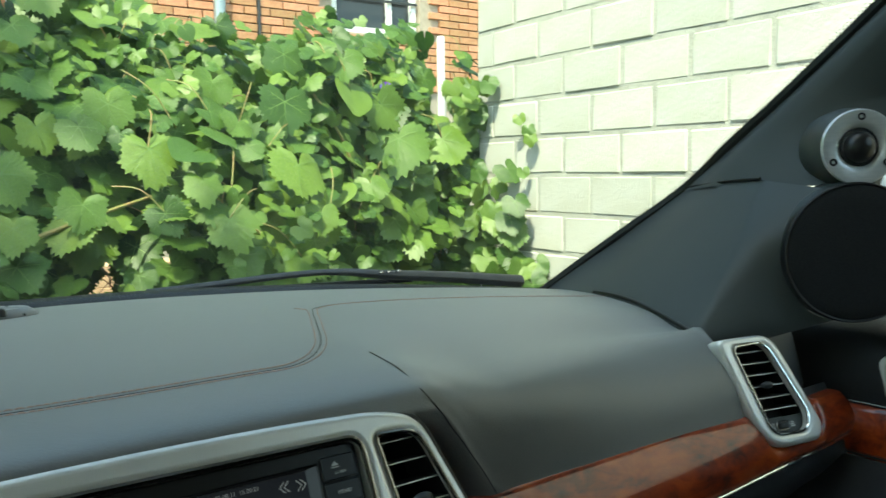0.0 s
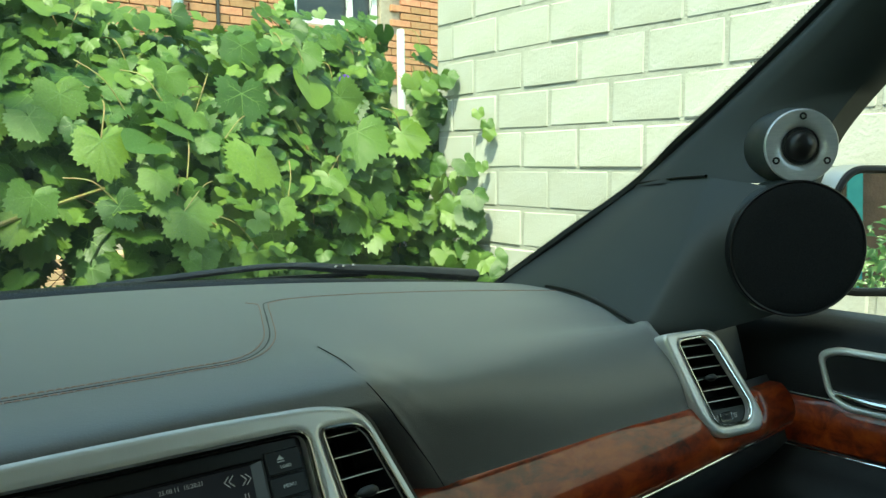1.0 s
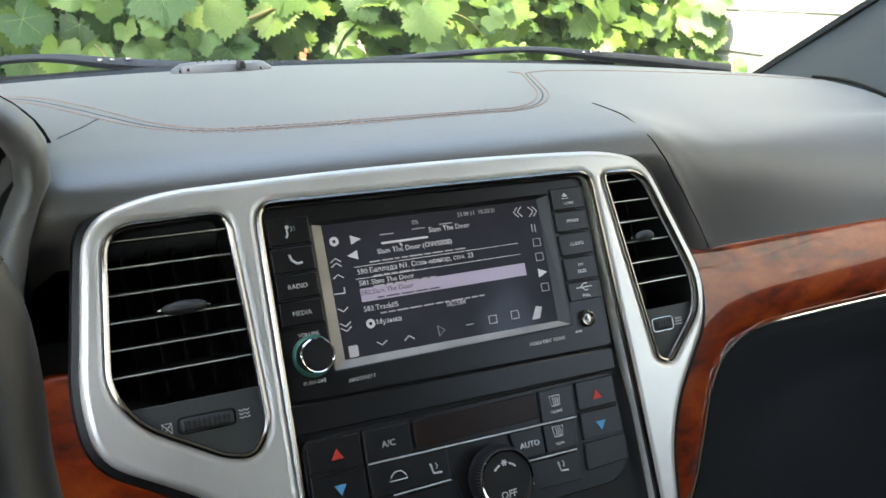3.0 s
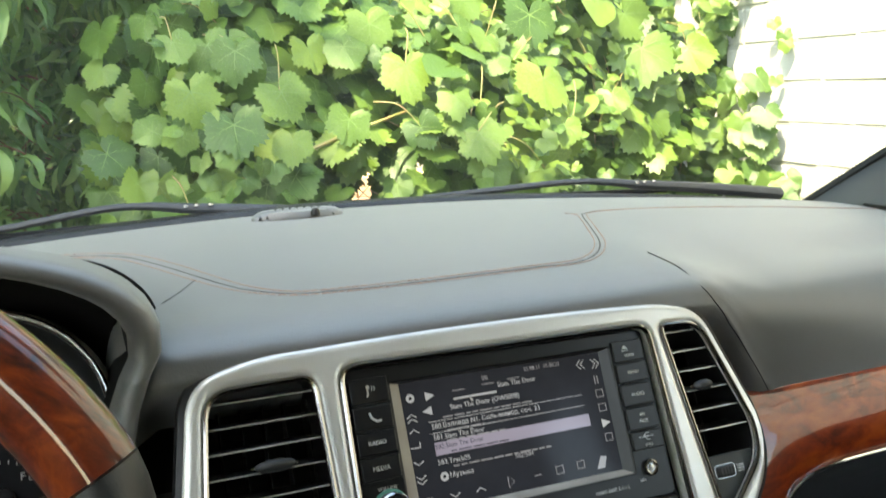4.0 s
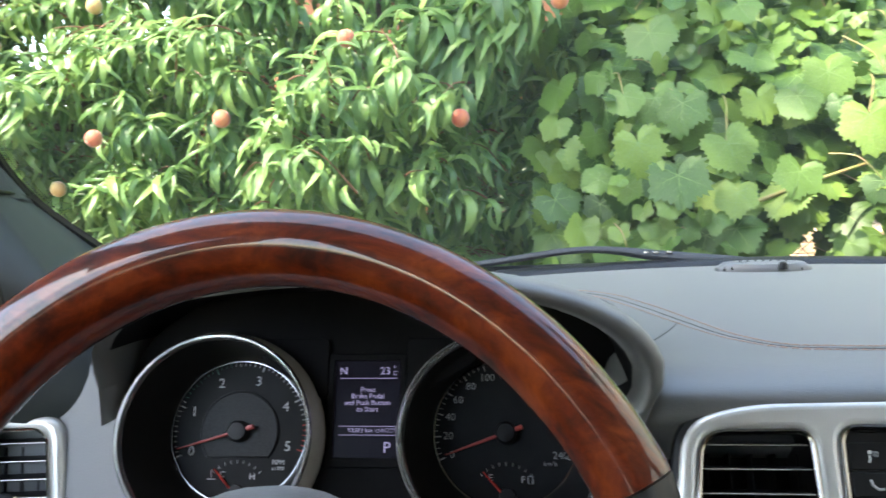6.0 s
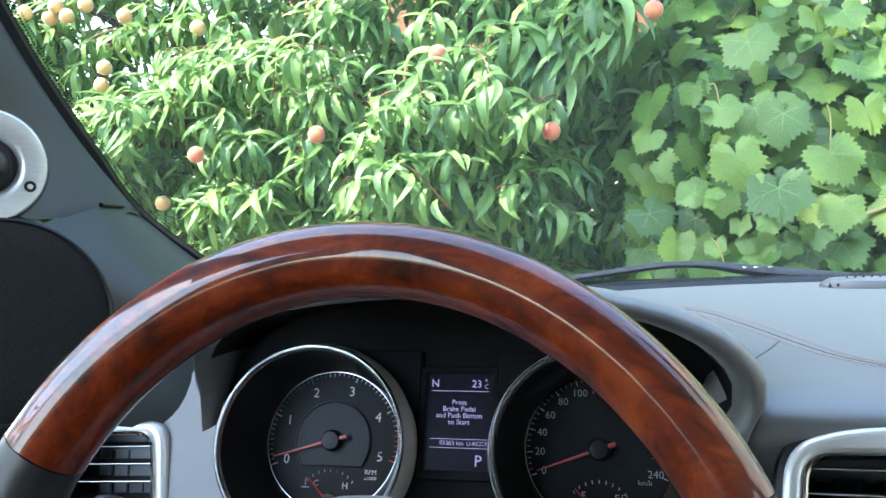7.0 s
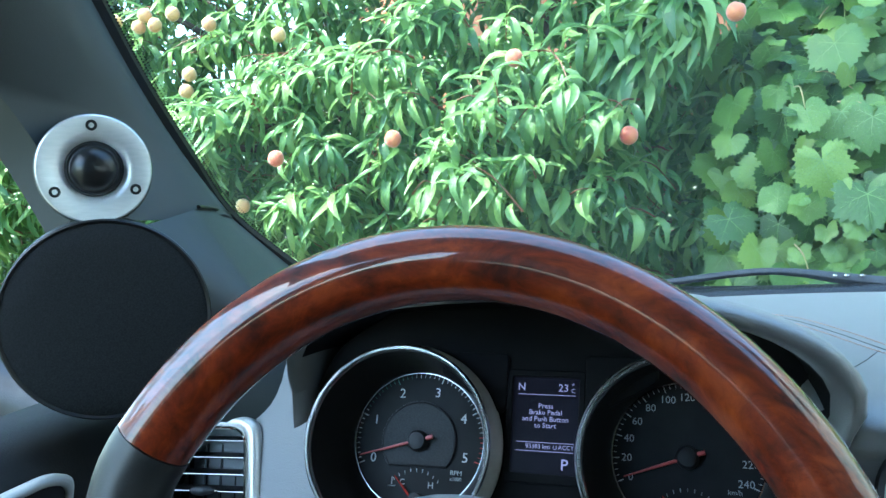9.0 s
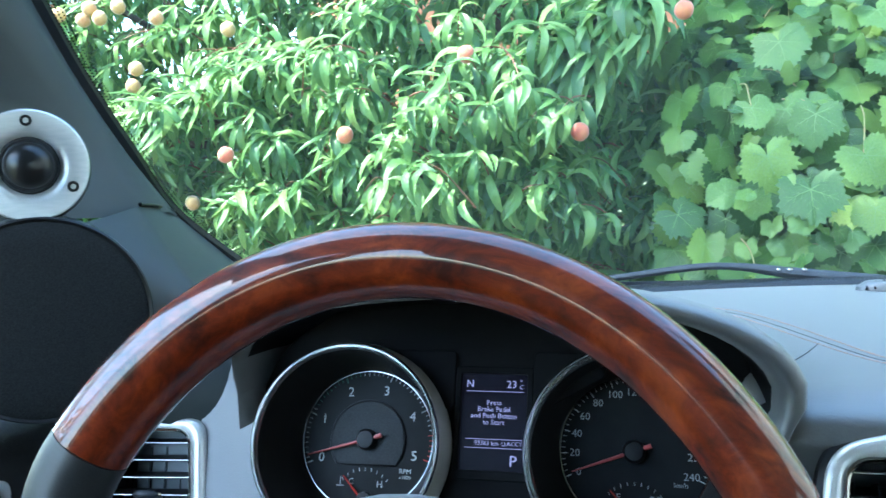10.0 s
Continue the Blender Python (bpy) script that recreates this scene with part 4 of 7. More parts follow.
# ---- end vents ----
for s in (1, -1):
    n = Vector((-0.27 * s, -0.91, 0.32)).normalized()
    u = Vector((0, 0, 1)).cross(n).normalized()
    EV = basis((0.587 * s, 0.045, 1.0), u, n.cross(u))
    slats, panel_v, tab, wheel, vanes = [0.040 - 0.0115 * i for i in range(6)], -0.0255, (0.002 * s, 0.006, 0.012), (0.015 * s, -0.033, 0.013), [(-0.02 + 0.011 * i) * s for i in range(4)]
    fl = lambda pts: [(a * s, b) for a, b in pts][::s]
    outer = rounded(fl([(-0.050, 0.054), (0.009, 0.0545), (0.049, -0.030), (0.0475, -0.052), (-0.004, -0.0545), (-0.0245, -0.030)]), [0.010, 0.016, 0.02, 0.012, 0.014, 0.03][::s], 6)
    inner = rounded(fl([(-0.034, 0.0465), (0.004, 0.0490), (0.039, -0.024), (0.0345, -0.0415), (-0.006, -0.0415)]), [0.008, 0.012, 0.016, 0.008, 0.012][::s], 6)
    if s > 0:
        # the passenger's vent stands proud of the trim and faces the cabin more squarely
        n = Vector((-0.2, -0.92, 0.34)).normalized()
        u = Vector((0, 0, 1)).cross(n).normalized()
        EV = basis((0.587, 0.022, 1.0), u, n.cross(u))
        outer = rounded([(-0.0740, 0.0605), (-0.0060, 0.0615), (0.0330, -0.0290), (0.0260, -0.0440), (-0.0300, -0.0455), (-0.0500, -0.0230)], [0.010, 0.018, 0.02, 0.014, 0.014, 0.03], 6)
        inner = rounded([(-0.0576, 0.0525), (-0.0165, 0.0545), (0.0180, -0.0185), (0.0110, -0.0335), (-0.0310, -0.0330)], [0.008, 0.014, 0.016, 0.008, 0.012], 6)
        slats, panel_v, tab, wheel, vanes = [0.0462 - 0.01112 * i for i in range(6)], -0.0175, (-0.0224, 0.0134, 0.012), (-0.0107, -0.0255, 0.013), [-0.0452 + 0.0113 * i for i in range(4)]
    else:
        # the driver's vent is squarer and stands further out
        n = Vector((0.12, -0.93, 0.30)).normalized()
        u = Vector((0, 0, 1)).cross(n).normalized()
        EV = basis((-0.629, 0.045, 1.0), u, n.cross(u))
        outer = rounded([(-0.030, 0.054), (0.040, 0.054), (0.047, -0.050), (0.030, -0.060), (-0.056, -0.058), (-0.050, -0.02)], [0.014, 0.016, 0.014, 0.012, 0.012, 0.03], 6)
        inner = rounded([(-0.022, 0.0455), (0.030, 0.0455), (0.036, -0.042), (-0.044, -0.046), (-0.040, -0.015)], [0.010, 0.012, 0.010, 0.008, 0.02], 6)
        slats, panel_v, tab, wheel, vanes = [0.036 - 0.0122 * i for i in range(6)], -0.030, (-0.002, 0.0, 0.018), (-0.006, -0.036, 0.016), [-0.026 + 0.0125 * i for i in range(5)]
    side = thing("vent_bezel", "satin silver end vent bezel on the dashboard", "bezel", (0.587 * s, 0.05, 0.94), group="end vent bezels")
    keep(plate("faceplate", [outer, inner], 0.020, EV, SILVER, None, "", 0.0045, 0.004, 3), side)
    keep(bar("chrome_edge", [EV @ Vector((a, b, 0.0035)) for a, b in inner], 0.0013, CHROME, None, 8, True, "thin chrome edge"), side)
    air_vent("slanted black air vent at the dashboard end", EV, inner, slats, panel_v, tab, wheel, vanes, (0.587 * s, 0.06, 0.95))

# ---- instrument cluster ----
def gauge_frame(x):
    return basis((x, 0.1, 1.029), (1, 0, 0), (0, 0.4, 1))


DIAL = material("dial_face", (0.010, 0.0105, 0.011), 0.5, colour2=(0.014, 0.0145, 0.015), scale=40, bump=0.3, bump_scale=1800, spec=0.15)
DIAL_MESH = material("dial_mesh", (0.034, 0.036, 0.038), 0.45, colour2=(0.020, 0.021, 0.022), scale=1100, mix=0.4, bump=0.6, bump_scale=1500, spec=0.2)
LCD = material("cluster_lcd", (0.008, 0.008, 0.013), 0.20, colour2=(0.012, 0.012, 0.018), scale=18, spec=0.12, emit=(0.10, 0.10, 0.19), emit_strength=0.006)
LCD_TEXT = material("cluster_lcd_text", (0.10, 0.10, 0.16), 0.4, emit=(0.52, 0.49, 0.95), emit_strength=0.12)
GREEN_INK = material("green_ink", (0.03, 0.16, 0.12), 0.5, colour2=(0.03, 0.13, 0.10), scale=200)


CHROME_RING = material("gauge_chrome", (0.72, 0.72, 0.71), 0.16, 0.9, colour2=(0.66, 0.66, 0.65), scale=60, rough_var=0.05)


SLEEVE = material("satin_sleeve", (0.60, 0.58, 0.54), 0.34, 0.45, colour2=(0.54, 0.52, 0.48), scale=60, rough_var=0.06)
MATT_BLACK = material("cluster_black", (0.0045, 0.0045, 0.005), 0.65, colour2=(0.007, 0.007, 0.0075), scale=30, bump=0.2, bump_scale=900, spec=0.12)


def build_cluster():
    t = thing("instrument_cluster", "black instrument cluster with two chrome-ringed gauges and a display", "instrument cluster", (-0.382, 0.08, 0.98))
    put = lambda ob: keep(ob, t)
    C = gauge_frame(-0.382)
    put(plate("panel", [rounded([(-0.180, -0.09), (0.19, -0.09), (0.19, 0.062), (0.165, 0.088), (0.10, 0.103), (-0.10, 0.103), (-0.160, 0.064), (-0.180, 0.012)], 0.02), circle2(-0.098, -0.005, 0.0640), circle2(0.0925, -0.004, 0.0640), box2(-0.0235, -0.0187, 0.0235, 0.0473, 0.001)], 0.01, C, MATT_BLACK, None, "", 0.001, 0.027))
    low = [(-0.216, -0.095), (-0.098, -0.095)] + [(-0.098 + 0.0682 * math.cos(a), -0.005 + 0.0682 * math.sin(a)) for a in [-1.5708 - 1.95 * k / 20 for k in range(21)]] + [(-0.174, 0.024), (-0.184, 0.048), (-0.216, 0.050)]
    put(plate("lower_surround", [low], 0.006, C, LEATHER, None, "grey leather surround", 0.002, 0.0360))
    for s in (-1, 1):
        put(plate("upper_tab", [rounded([(s * 0.030, 0.020), (s * 0.075, 0.046), (s * 0.075, 0.062), (s * 0.027, 0.062), (s * 0.027, 0.024)][::s], 0.004)], 0.004, C, MATT_BLACK, None, "", 0.001, 0.0305))
    put(plate("display_frame", [box2(-0.027, -0.0247, 0.027, 0.0513, 0.002), box2(-0.0228, -0.0182, 0.0228, 0.0465, 0.001)], 0.004, C, MATT_BLACK, None, "", 0.0008, 0.0300))
    put(plate("display", [box2(-0.0232, -0.0192, 0.0232, 0.0471, 0.0005)], 0.002, C, LCD, None, "dark violet-blue information display", 0.0, 0.0262))
    # the display's origin lies 16 mm up the panel
    w = lambda s, a, b, h, al="CENTER", sp=1.0: put(text(s, h, C, LCD_TEXT, None, (a, b + 0.0158), 0.0267, al, 0.0002, spacing=sp))
    w("N", -0.0172, 0.0238, 0.0072), w("23", 0.0118, 0.0238, 0.0072), w("°", 0.0182, 0.0250, 0.0056), w("C", 0.0185, 0.0222, 0.0042)
    for b, s in ((0.0112, "Press"), (0.0068, "Brake Pedal"), (0.0024, "and Push Button"), (-0.0020, "to Start")):
        w(s, 0.0, b, 0.0048)
    for b in (0.0190, -0.0132, -0.0190):
        put(bar("display_rule", [C @ Vector((-0.0195, b + 0.0158, 0.0266)), C @ Vector((0.0200, b + 0.0158, 0.0266))], 0.00022, LCD_TEXT, None, 5))
    w("93383 km", -0.0045, -0.0160, 0.0042), w("ACCY", 0.0148, -0.0160, 0.0040)
    put(bar("power_mark", [C @ Vector((0.0072 + 0.0013 * math.sin(a), -0.0002 + 0.0013 * math.cos(a), 0.0266)) for a in (0.6, 1.4, 2.2, 3.1, 4.0, 4.8, 5.7)], 0.00022, LCD_TEXT, None, 5))
    w("P", 0.0140, -0.0275, 0.0105)
    for nm, x, arc in (("tachometer", -0.480, 0), ("speedometer", -0.2895, 1)):
        G = gauge_frame(x)
        # the bore runs down to the ring, which sits a little below the dial's axis
        bm = bmesh.new()
        grid_mesh(bm, [[G @ Vector((r * math.cos(6.2831853 * i / 72), dv + r * math.sin(6.2831853 * i / 72), h)) for i in range(72)] for r, h, dv in ((0.0640, 0.052, -0.005), (0.0622, 0.045, -0.0045), (0.0545, 0.012, -0.001), (0.0500, 0.002, 0.0), (0.0495, 0.0, 0.0), (0.0001, 0.0, 0.0))], closed=True)
        g = put(part(nm, bm, DIAL, None, "dark round gauge"))
        RG = G @ Matrix.Translation((0, -0.005, 0))
        put(turned("chrome_ring", [(0.0632, 0.050), (0.0636, 0.0535), (0.0643, 0.0545), (0.0649, 0.0532), (0.0652, 0.0540), (0.0660, 0.0553), (0.0668, 0.0543), (0.0672, 0.050), (0.0672, 0.028)], RG, CHROME_RING, None, "double chrome ring", 72, False))
        put(turned("ring_sleeve", [(0.0673, 0.0515), (0.0688, 0.0470), (0.0700, 0.0370), (0.0702, 0.0270)], RG, SLEEVE, None, "satin silver sleeve", 72, False))
        put(turned("inner_ring", [(0.0488, 0.001), (0.0494, 0.0025), (0.0502, 0.0025), (0.0508, 0.001)], G, GUNMETAL, None, "thin grey ring", 72, False))
        if not arc:
            ring = [(0.0283 * math.sin(a), 0.0283 * math.cos(a)) for a in [-2.25 + 4.5 * i / 40 for i in range(41)]]
            put(plate("mesh_disc", [ring], 0.001, G, DIAL_MESH, None, "", 0.0, 0.0012))
            put(bar("mesh_edge", [G @ Vector((a, b, 0.0012)) for a, b in ring], 0.0008, BLACK, None, 6, True))
            for i in range(6):
                a = radians(-112 + 43.6 * i)
                put(text(str(i), 0.0098, G, WHITE_INK, None, (0.0375 * math.sin(a), 0.0375 * math.cos(a)), 0.0006))
            for i in range(51):
                a = radians(-112 + 218 * i / 50)
                r0 = 0.0448 if i % 10 == 0 else 0.0462 if i % 5 == 0 else 0.0468
                mat = RED_INK if i > 44 else GREEN_INK if 11 < i < 24 else WHITE_INK
                put(bar("tick", [G @ Vector((r0 * math.sin(a), r0 * math.cos(a), 0.0006)), G @ Vector((0.0486 * math.sin(a), 0.0486 * math.cos(a), 0.0006))], 0.00045 if i % 10 == 0 else 0.0003, mat, None, 4))
            put(text("RPM", 0.0048, G, WHITE_INK, None, (0.0300, -0.0212), 0.0006)), put(text("x1000", 0.0036, G, WHITE_INK, None, (0.0300, -0.0254), 0.0006))
            ang, length = radians(-106), 0.0460
        else:
            for i in range(13):
                a = radians(-112 + 224 * i / 12)
                put(text(str(20 * i), 0.0072, G, GREY_INK, None, (0.0400 * math.sin(a), 0.0400 * math.cos(a)), 0.0006))
            for i in range(49):
                a = radians(-112 + 224 * i / 48)
                r0 = 0.0450 if i % 4 == 0 else 0.0468
                put(bar("tick", [G @ Vector((r0 * math.sin(a), r0 * math.cos(a), 0.0006)), G @ Vector((0.0486 * math.sin(a), 0.0486 * math.cos(a), 0.0006))], 0.0004 if i % 4 == 0 else 0.00025, WHITE_INK, None, 4))
            put(text("km/h", 0.0046, G, GREY_INK, None, (0.0300, -0.0205), 0.0006))
            ang, length = radians(-110), 0.0440
        put(bar("needle", [G @ Vector((-0.012 * math.sin(ang), -0.012 * math.cos(ang), 0.005)), G @ Vector((0.010 * math.sin(ang), 0.010 * math.cos(ang), 0.005)), G @ Vector((length * math.sin(ang), length * math.cos(ang), 0.004))], [0.0018, 0.0012, 0.0005], material("needle_red", (0.40, 0.06, 0.05), 0.4), None, 6, label="red needle"))
        put(turned("needle_hub", [(0.0078, 0.0), (0.0076, 0.005), (0.0060, 0.0075), (0.0, 0.0080)], G, BLACK, None, "black hub", 28))
        # small lower gauge
        for i in range(9):
            a = radians(-40 + 10 * i)
            put(bar("tick", [G @ Vector((0.034 * math.sin(a) * 0.75, -0.052 + 0.034 * math.cos(a) * 0.88, 0.0006)), G @ Vector((0.036 * math.sin(a) * 0.75, -0.052 + 0.036 * math.cos(a) * 0.9, 0.0006))], 0.0003, WHITE_INK, None, 4))
        put(text("H" if not arc else "F", 0.0066, G, WHITE_INK, None, (0.0115, -0.0312), 0.0006)), put(text("C" if not arc else "E", 0.0060, G, WHITE_INK, None, (-0.0105, -0.0300), 0.0006))
        put(bar("small_needle", [G @ Vector((0.0, -0.043, 0.003)), G @ Vector((-0.016, -0.0260, 0.002))], [0.001, 0.0004], RED_INK, None, 5))
        put(turned("small_hub", [(0.006, 0.0), (0.0056, 0.004), (0.0, 0.005)], G @ Matrix.Translation((0.001, -0.0425, 0)), BLACK, None, "", 24))
        if not arc:
            put(bar("coolant_mark", [G @ Vector((-0.0185, -0.0265, 0.0006)), G @ Vector((-0.0185, -0.0320, 0.0006))], 0.0004, WHITE_INK, None, 5))
            put(bar("coolant_mark", [G @ Vector((-0.0215, -0.0330, 0.0006)), G @ Vector((-0.0155, -0.0330, 0.0006))], 0.0004, WHITE_INK, None, 5))
        else:
            put(bar("pump_mark", [G @ Vector((0.0165 + a, -0.0312 + b, 0.0006)) for a, b in ((-0.0015, -0.0025), (0.0015, -0.0025), (0.0015, 0.0025), (-0.0015, 0.0025))], 0.0004, WHITE_INK, None, 5, True))
    return t


build_cluster()


def hood_arch(y, k, w=0.184, x0=-0.3775, wl=0.0):
    """Points of the hood's arch at depth y; k scales its height above the dashboard."""
    right = [(0.86, 0.985), (0.88, 1.03), (0.915, 1.057), (0.955, 1.076), (0.99, 1.088)]
    out = [(a, 1.05 + (z - 1.05) * (k if z > 1.05 else 1)) for a, z in right]
    for i in range(1, 24):
        a = math.pi * i / 24
        c, q = math.cos(a), math.sin(a)
        out.append((math.copysign(abs(c) ** 0.92, c), 1.05 + (0.040 + 0.067 * q ** 0.85) * k))
    out += [(-max(a, 0.975), z) for a, z in out[4::-1]]
    # the driver's end sweeps back and stops above the leather panel
    return [Vector((x0 + (wl if wl and a < 0 else w) * a, y + 0.046 * smoothstep(0.45, 0.98, -a), max(z, 1.050) if a < 0 else z)) for a, z in out]


def build_hood():
    t = thing("instrument_hood", "grey leather hood over the instrument cluster", "instrument hood", (-0.38, 0.1, 1.0))
    outer = [hood_arch(0.022, 0.895, 0.167, wl=0.180), hood_arch(0.012, 0.91, 0.169, wl=0.180), hood_arch(0.005, 0.93, 0.172, wl=0.181), hood_arch(0.002, 0.95, 0.176, wl=0.182), hood_arch(0.003, 0.985, 0.181), hood_arch(0.010, 1.005), hood_arch(0.024, 1.0), hood_arch(0.06, 0.96, 0.183), hood_arch(0.11, 0.88, 0.178), hood_arch(0.17, 0.76, 0.168), hood_arch(0.23, 0.63, 0.15), hood_arch(0.29, 0.50, 0.13), hood_arch(0.36, 0.36, 0.11)]
    bm = bmesh.new()
    grid_mesh(bm, [row[3:-3] for row in outer])
    keep(part("shell", bm, LEATHER, None, "soft grey leather", 80), t)
    for cut in (slice(0, 4), slice(-4, None)):
        bm = bmesh.new()
        grid_mesh(bm, [row[cut] for row in outer[:8]])
        keep(part("cheek", bm, LEATHER, None, "", 80), t)
    inside_rows = [hood_arch(0.13, 0.70, 0.162, wl=0.180), hood_arch(0.060, 0.85, 0.165, wl=0.180), hood_arch(0.022, 0.895, 0.167, wl=0.180)]
    bm = bmesh.new()
    grid_mesh(bm, [row[-6:] for row in inside_rows[1:]])
    keep(part("side_lining", bm, LEATHER, None, "soft grey leather", 80), t)
    bm = bmesh.new()
    grid_mesh(bm, [row[:-5] for row in inside_rows])
    keep(part("lining", bm, MATT_BLACK, None, "matt black lining", 80), t)
    return t


build_hood()

# ---- steering wheel ----
WHEEL = basis((-0.3906, -0.152, 0.993), (1, 0, 0), (0, math.sin(radians(18.3)), math.cos(radians(18.3))))


def rim(bm, a0, a1, r, n, seam, section=28):
    """A stretch of the rim, slimmer over the top; a seam on the driver's face parts the round outer half from the set-back inner half."""
    rows = []
    for i in range(n + 1):
        a = a0 + (a1 - a0) * i / n
        slim = r * (1 - 0.14 * smoothstep(-0.9, 0.5, a if a < 3.2 else a - 6.2831853))
        tuck = slim + 0.016 * smoothstep(1.05, 1.45, abs(a if a < 3.1416 else a - 6.2831853))
        c = Vector(((0.2032 - tuck) * math.sin(a), (0.2167 - tuck) * math.cos(a), 0))
        e = Vector((math.sin(a), math.cos(a), 0))
        row = []
        for j in range(section):
            f = 6.2831853 * j / section
            rr = slim * (1 + seam * (0.018 * math.exp(-((f - 1.46) / 0.075) ** 2) - 0.05 * smoothstep(1.5, 2.0, f) * (1 - smoothstep(3.4, 4.4, f))))
            row.append(WHEEL @ (c + e * rr * math.cos(f) + Vector((0, 0, 1)) * rr * 1.06 * math.sin(f)))
        rows.append(row)
    grid_mesh(bm, rows, closed=True, cap0=True, cap1=True)


def build_wheel():
    w = thing("steering_wheel", "lacquered burl wood and black leather steering wheel", "steering wheel", (-0.39, -0.12, 0.8))
    bm = bmesh.new()
    rim(bm, -1.0, 1.08, 0.0206, 110, 1.0, 108)
    keep(part("wood_arc", bm, RIM_WOOD, None, "glossy burl wood upper rim", 60), w)
    bm = bmesh.new()
    rim(bm, 1.084, 6.2831853 - 1.004, 0.0202, 90, 0.0, 28)
    keep(part("leather_arc", bm, SEAT, None, "black leather lower rim", 60), w)
    hm = WHEEL @ Matrix.Translation((-0.004, 0.000, -0.035)) @ Matrix.Diagonal((0.80, 0.90, 1, 1))
    keep(turned("airbag_cover", [(0.098, -0.03), (0.100, 0.0), (0.094, 0.018), (0.078, 0.030), (0.045, 0.038), (0.0, 0.041)], hm, LEATHER, None, "grey padded hub", 48), w)
    for a in (-1.65, 1.65):
        keep(bar("spoke", [WHEEL @ Vector((0.085 * math.sin(a), 0.085 * math.cos(a) * 0.7, -0.025)), WHEEL @ Vector((0.18 * math.sin(a), 0.19 * math.cos(a), -0.004))], [0.020, 0.014], LEATHER_LOW, None, 16), w)
    keep(bar("column", [WHEEL @ Vector((0, -0.02, -0.05)), WHEEL @ Vector((0, -0.06, -0.22))], [0.05, 0.055], BLACK, None, 24, label="black column shroud"), w)
    return w


build_wheel()


# ---- pillars, speaker pods ----
def build_pillar(s):
    """Windscreen pillar trim with its fabricated speaker pod, on the passenger's (1) or driver's side (-1)."""
    who = thing("windscreen_pillar", "slate grey windscreen pillar trim with a moulded speaker pod", "pillar trim", (0.69 * s, 0.2, 1.05), group="windscreen pillars")
    V = lambda x, y, z: Vector((x * s, y, z))
    n = Vector((-0.64 * s, -0.77, 0.0)).normalized()
    u = Vector((0, 0, 1)).cross(n).normalized()
    POD = basis(V(0.668, 0.002, 1.1335), u, (0, 0, 1))
    R = 0.0685
    N = 48
    ring = [(6.2831853 * i / N) for i in range(N)]
    bm = bmesh.new()
    grid_mesh(bm, [[POD @ Vector((R * k * math.cos(a), R * k * 1.02 * math.sin(a), h)) for a in ring] for k, h in ((0.98, -0.002), (1.0, -0.004), (1.01, -0.012), (1.0, -0.04), (0.85, -0.075), (0.5, -0.095))], closed=True, cap1=True)
    keep(part("pod", bm, TRIM, None, "", 50), who)
    # lower trim: a flat panel from the glass to a crease, then a cone up to the pod's rim
    glass = [V(0.660, 0.445, 1.040), V(0.6535, 0.424, 1.058), V(0.690, 0.332, 1.126), V(0.716, 0.241, 1.1935)]
    crease = [V(0.540, 0.125, 1.020), V(0.549, 0.104, 1.052), V(0.600, 0.098, 1.128), V(0.660, 0.105, 1.205)]
    fwd = -1 if s > 0 else 1
    rim_ = [POD @ Vector((fwd * R * 1.01 * math.cos(q), R * 1.03 * math.sin(q), -0.012)) for q in (-1.35, -0.85, 0.15, 1.12)]
    out = [g + Vector((0.03 * s, 0.05, -0.03)) for g in glass]
    half = [a_.lerp(b_, 0.5) + Vector((-0.004 * s, -0.006, 0.002)) for a_, b_ in zip(glass, crease)]
    c2 = [a_.lerp(b_, 0.12) + Vector((-0.003 * s, -0.004, 0)) for a_, b_ in zip(crease, rim_)]
    c3 = [a_.lerp(b_, 0.6) + Vector((-0.003 * s, -0.002, 0)) for a_, b_ in zip(crease, rim_)]
    bm = bmesh.new()
    grid_mesh(bm, [spline(r, 6) for r in (out, glass, half, crease, c2, c3, rim_)])
    keep(part("lower_trim", bm, TRIM, None, "", 60), who)
    keep(bar("seam_gap", spline([V(0.622, 0.305, 1.067), V(0.6066, 0.2600, 1.0695), V(0.5925, 0.2170, 1.0690), V(0.5745, 0.1695, 1.0640), V(0.5570, 0.1255, 1.0580), V(0.5470, 0.0980, 1.0525)], 6), 0.0026, BLACK, None, 8), who)
    keep(bar("seam_gap", spline([r[3] + Vector((-0.0028 * s, -0.0032, 0.0012)) for r in (glass, half, crease)], 5), 0.0016, BLACK, None, 8), who)
    # upper trim
    bm = bmesh.new()
    edge_ = ((0.176, 1.243), (0.107, 1.296), (0.0, 1.381), (-0.12, 1.475)) if s > 0 else ((0.176, 1.248), (0.113, 1.311), (0.055, 1.375), (-0.06, 1.475))
    g2 = [V(0.714, 0.246, 1.190)] + [V(x_, y_, z_) for x_, (y_, z_) in zip((0.716, 0.716, 0.712, 0.690), edge_)] + [V(0.64, -0.25, 1.575)]
    m2 = [V(0.672, 0.125, 1.196), V(0.690, 0.095, 1.252), V(0.696, 0.035, 1.310), V(0.690, -0.06, 1.390), V(0.665, -0.17, 1.48), V(0.625, -0.30, 1.57)]
    i2 = [V(0.690, 0.010, 1.200), V(0.715, -0.005, 1.260), V(0.724, -0.055, 1.325), V(0.716, -0.13, 1.400), V(0.690, -0.25, 1.48), V(0.65, -0.38, 1.55)]
    o2 = [g + Vector((0.03 * s, 0.04, -0.02)) for g in g2]
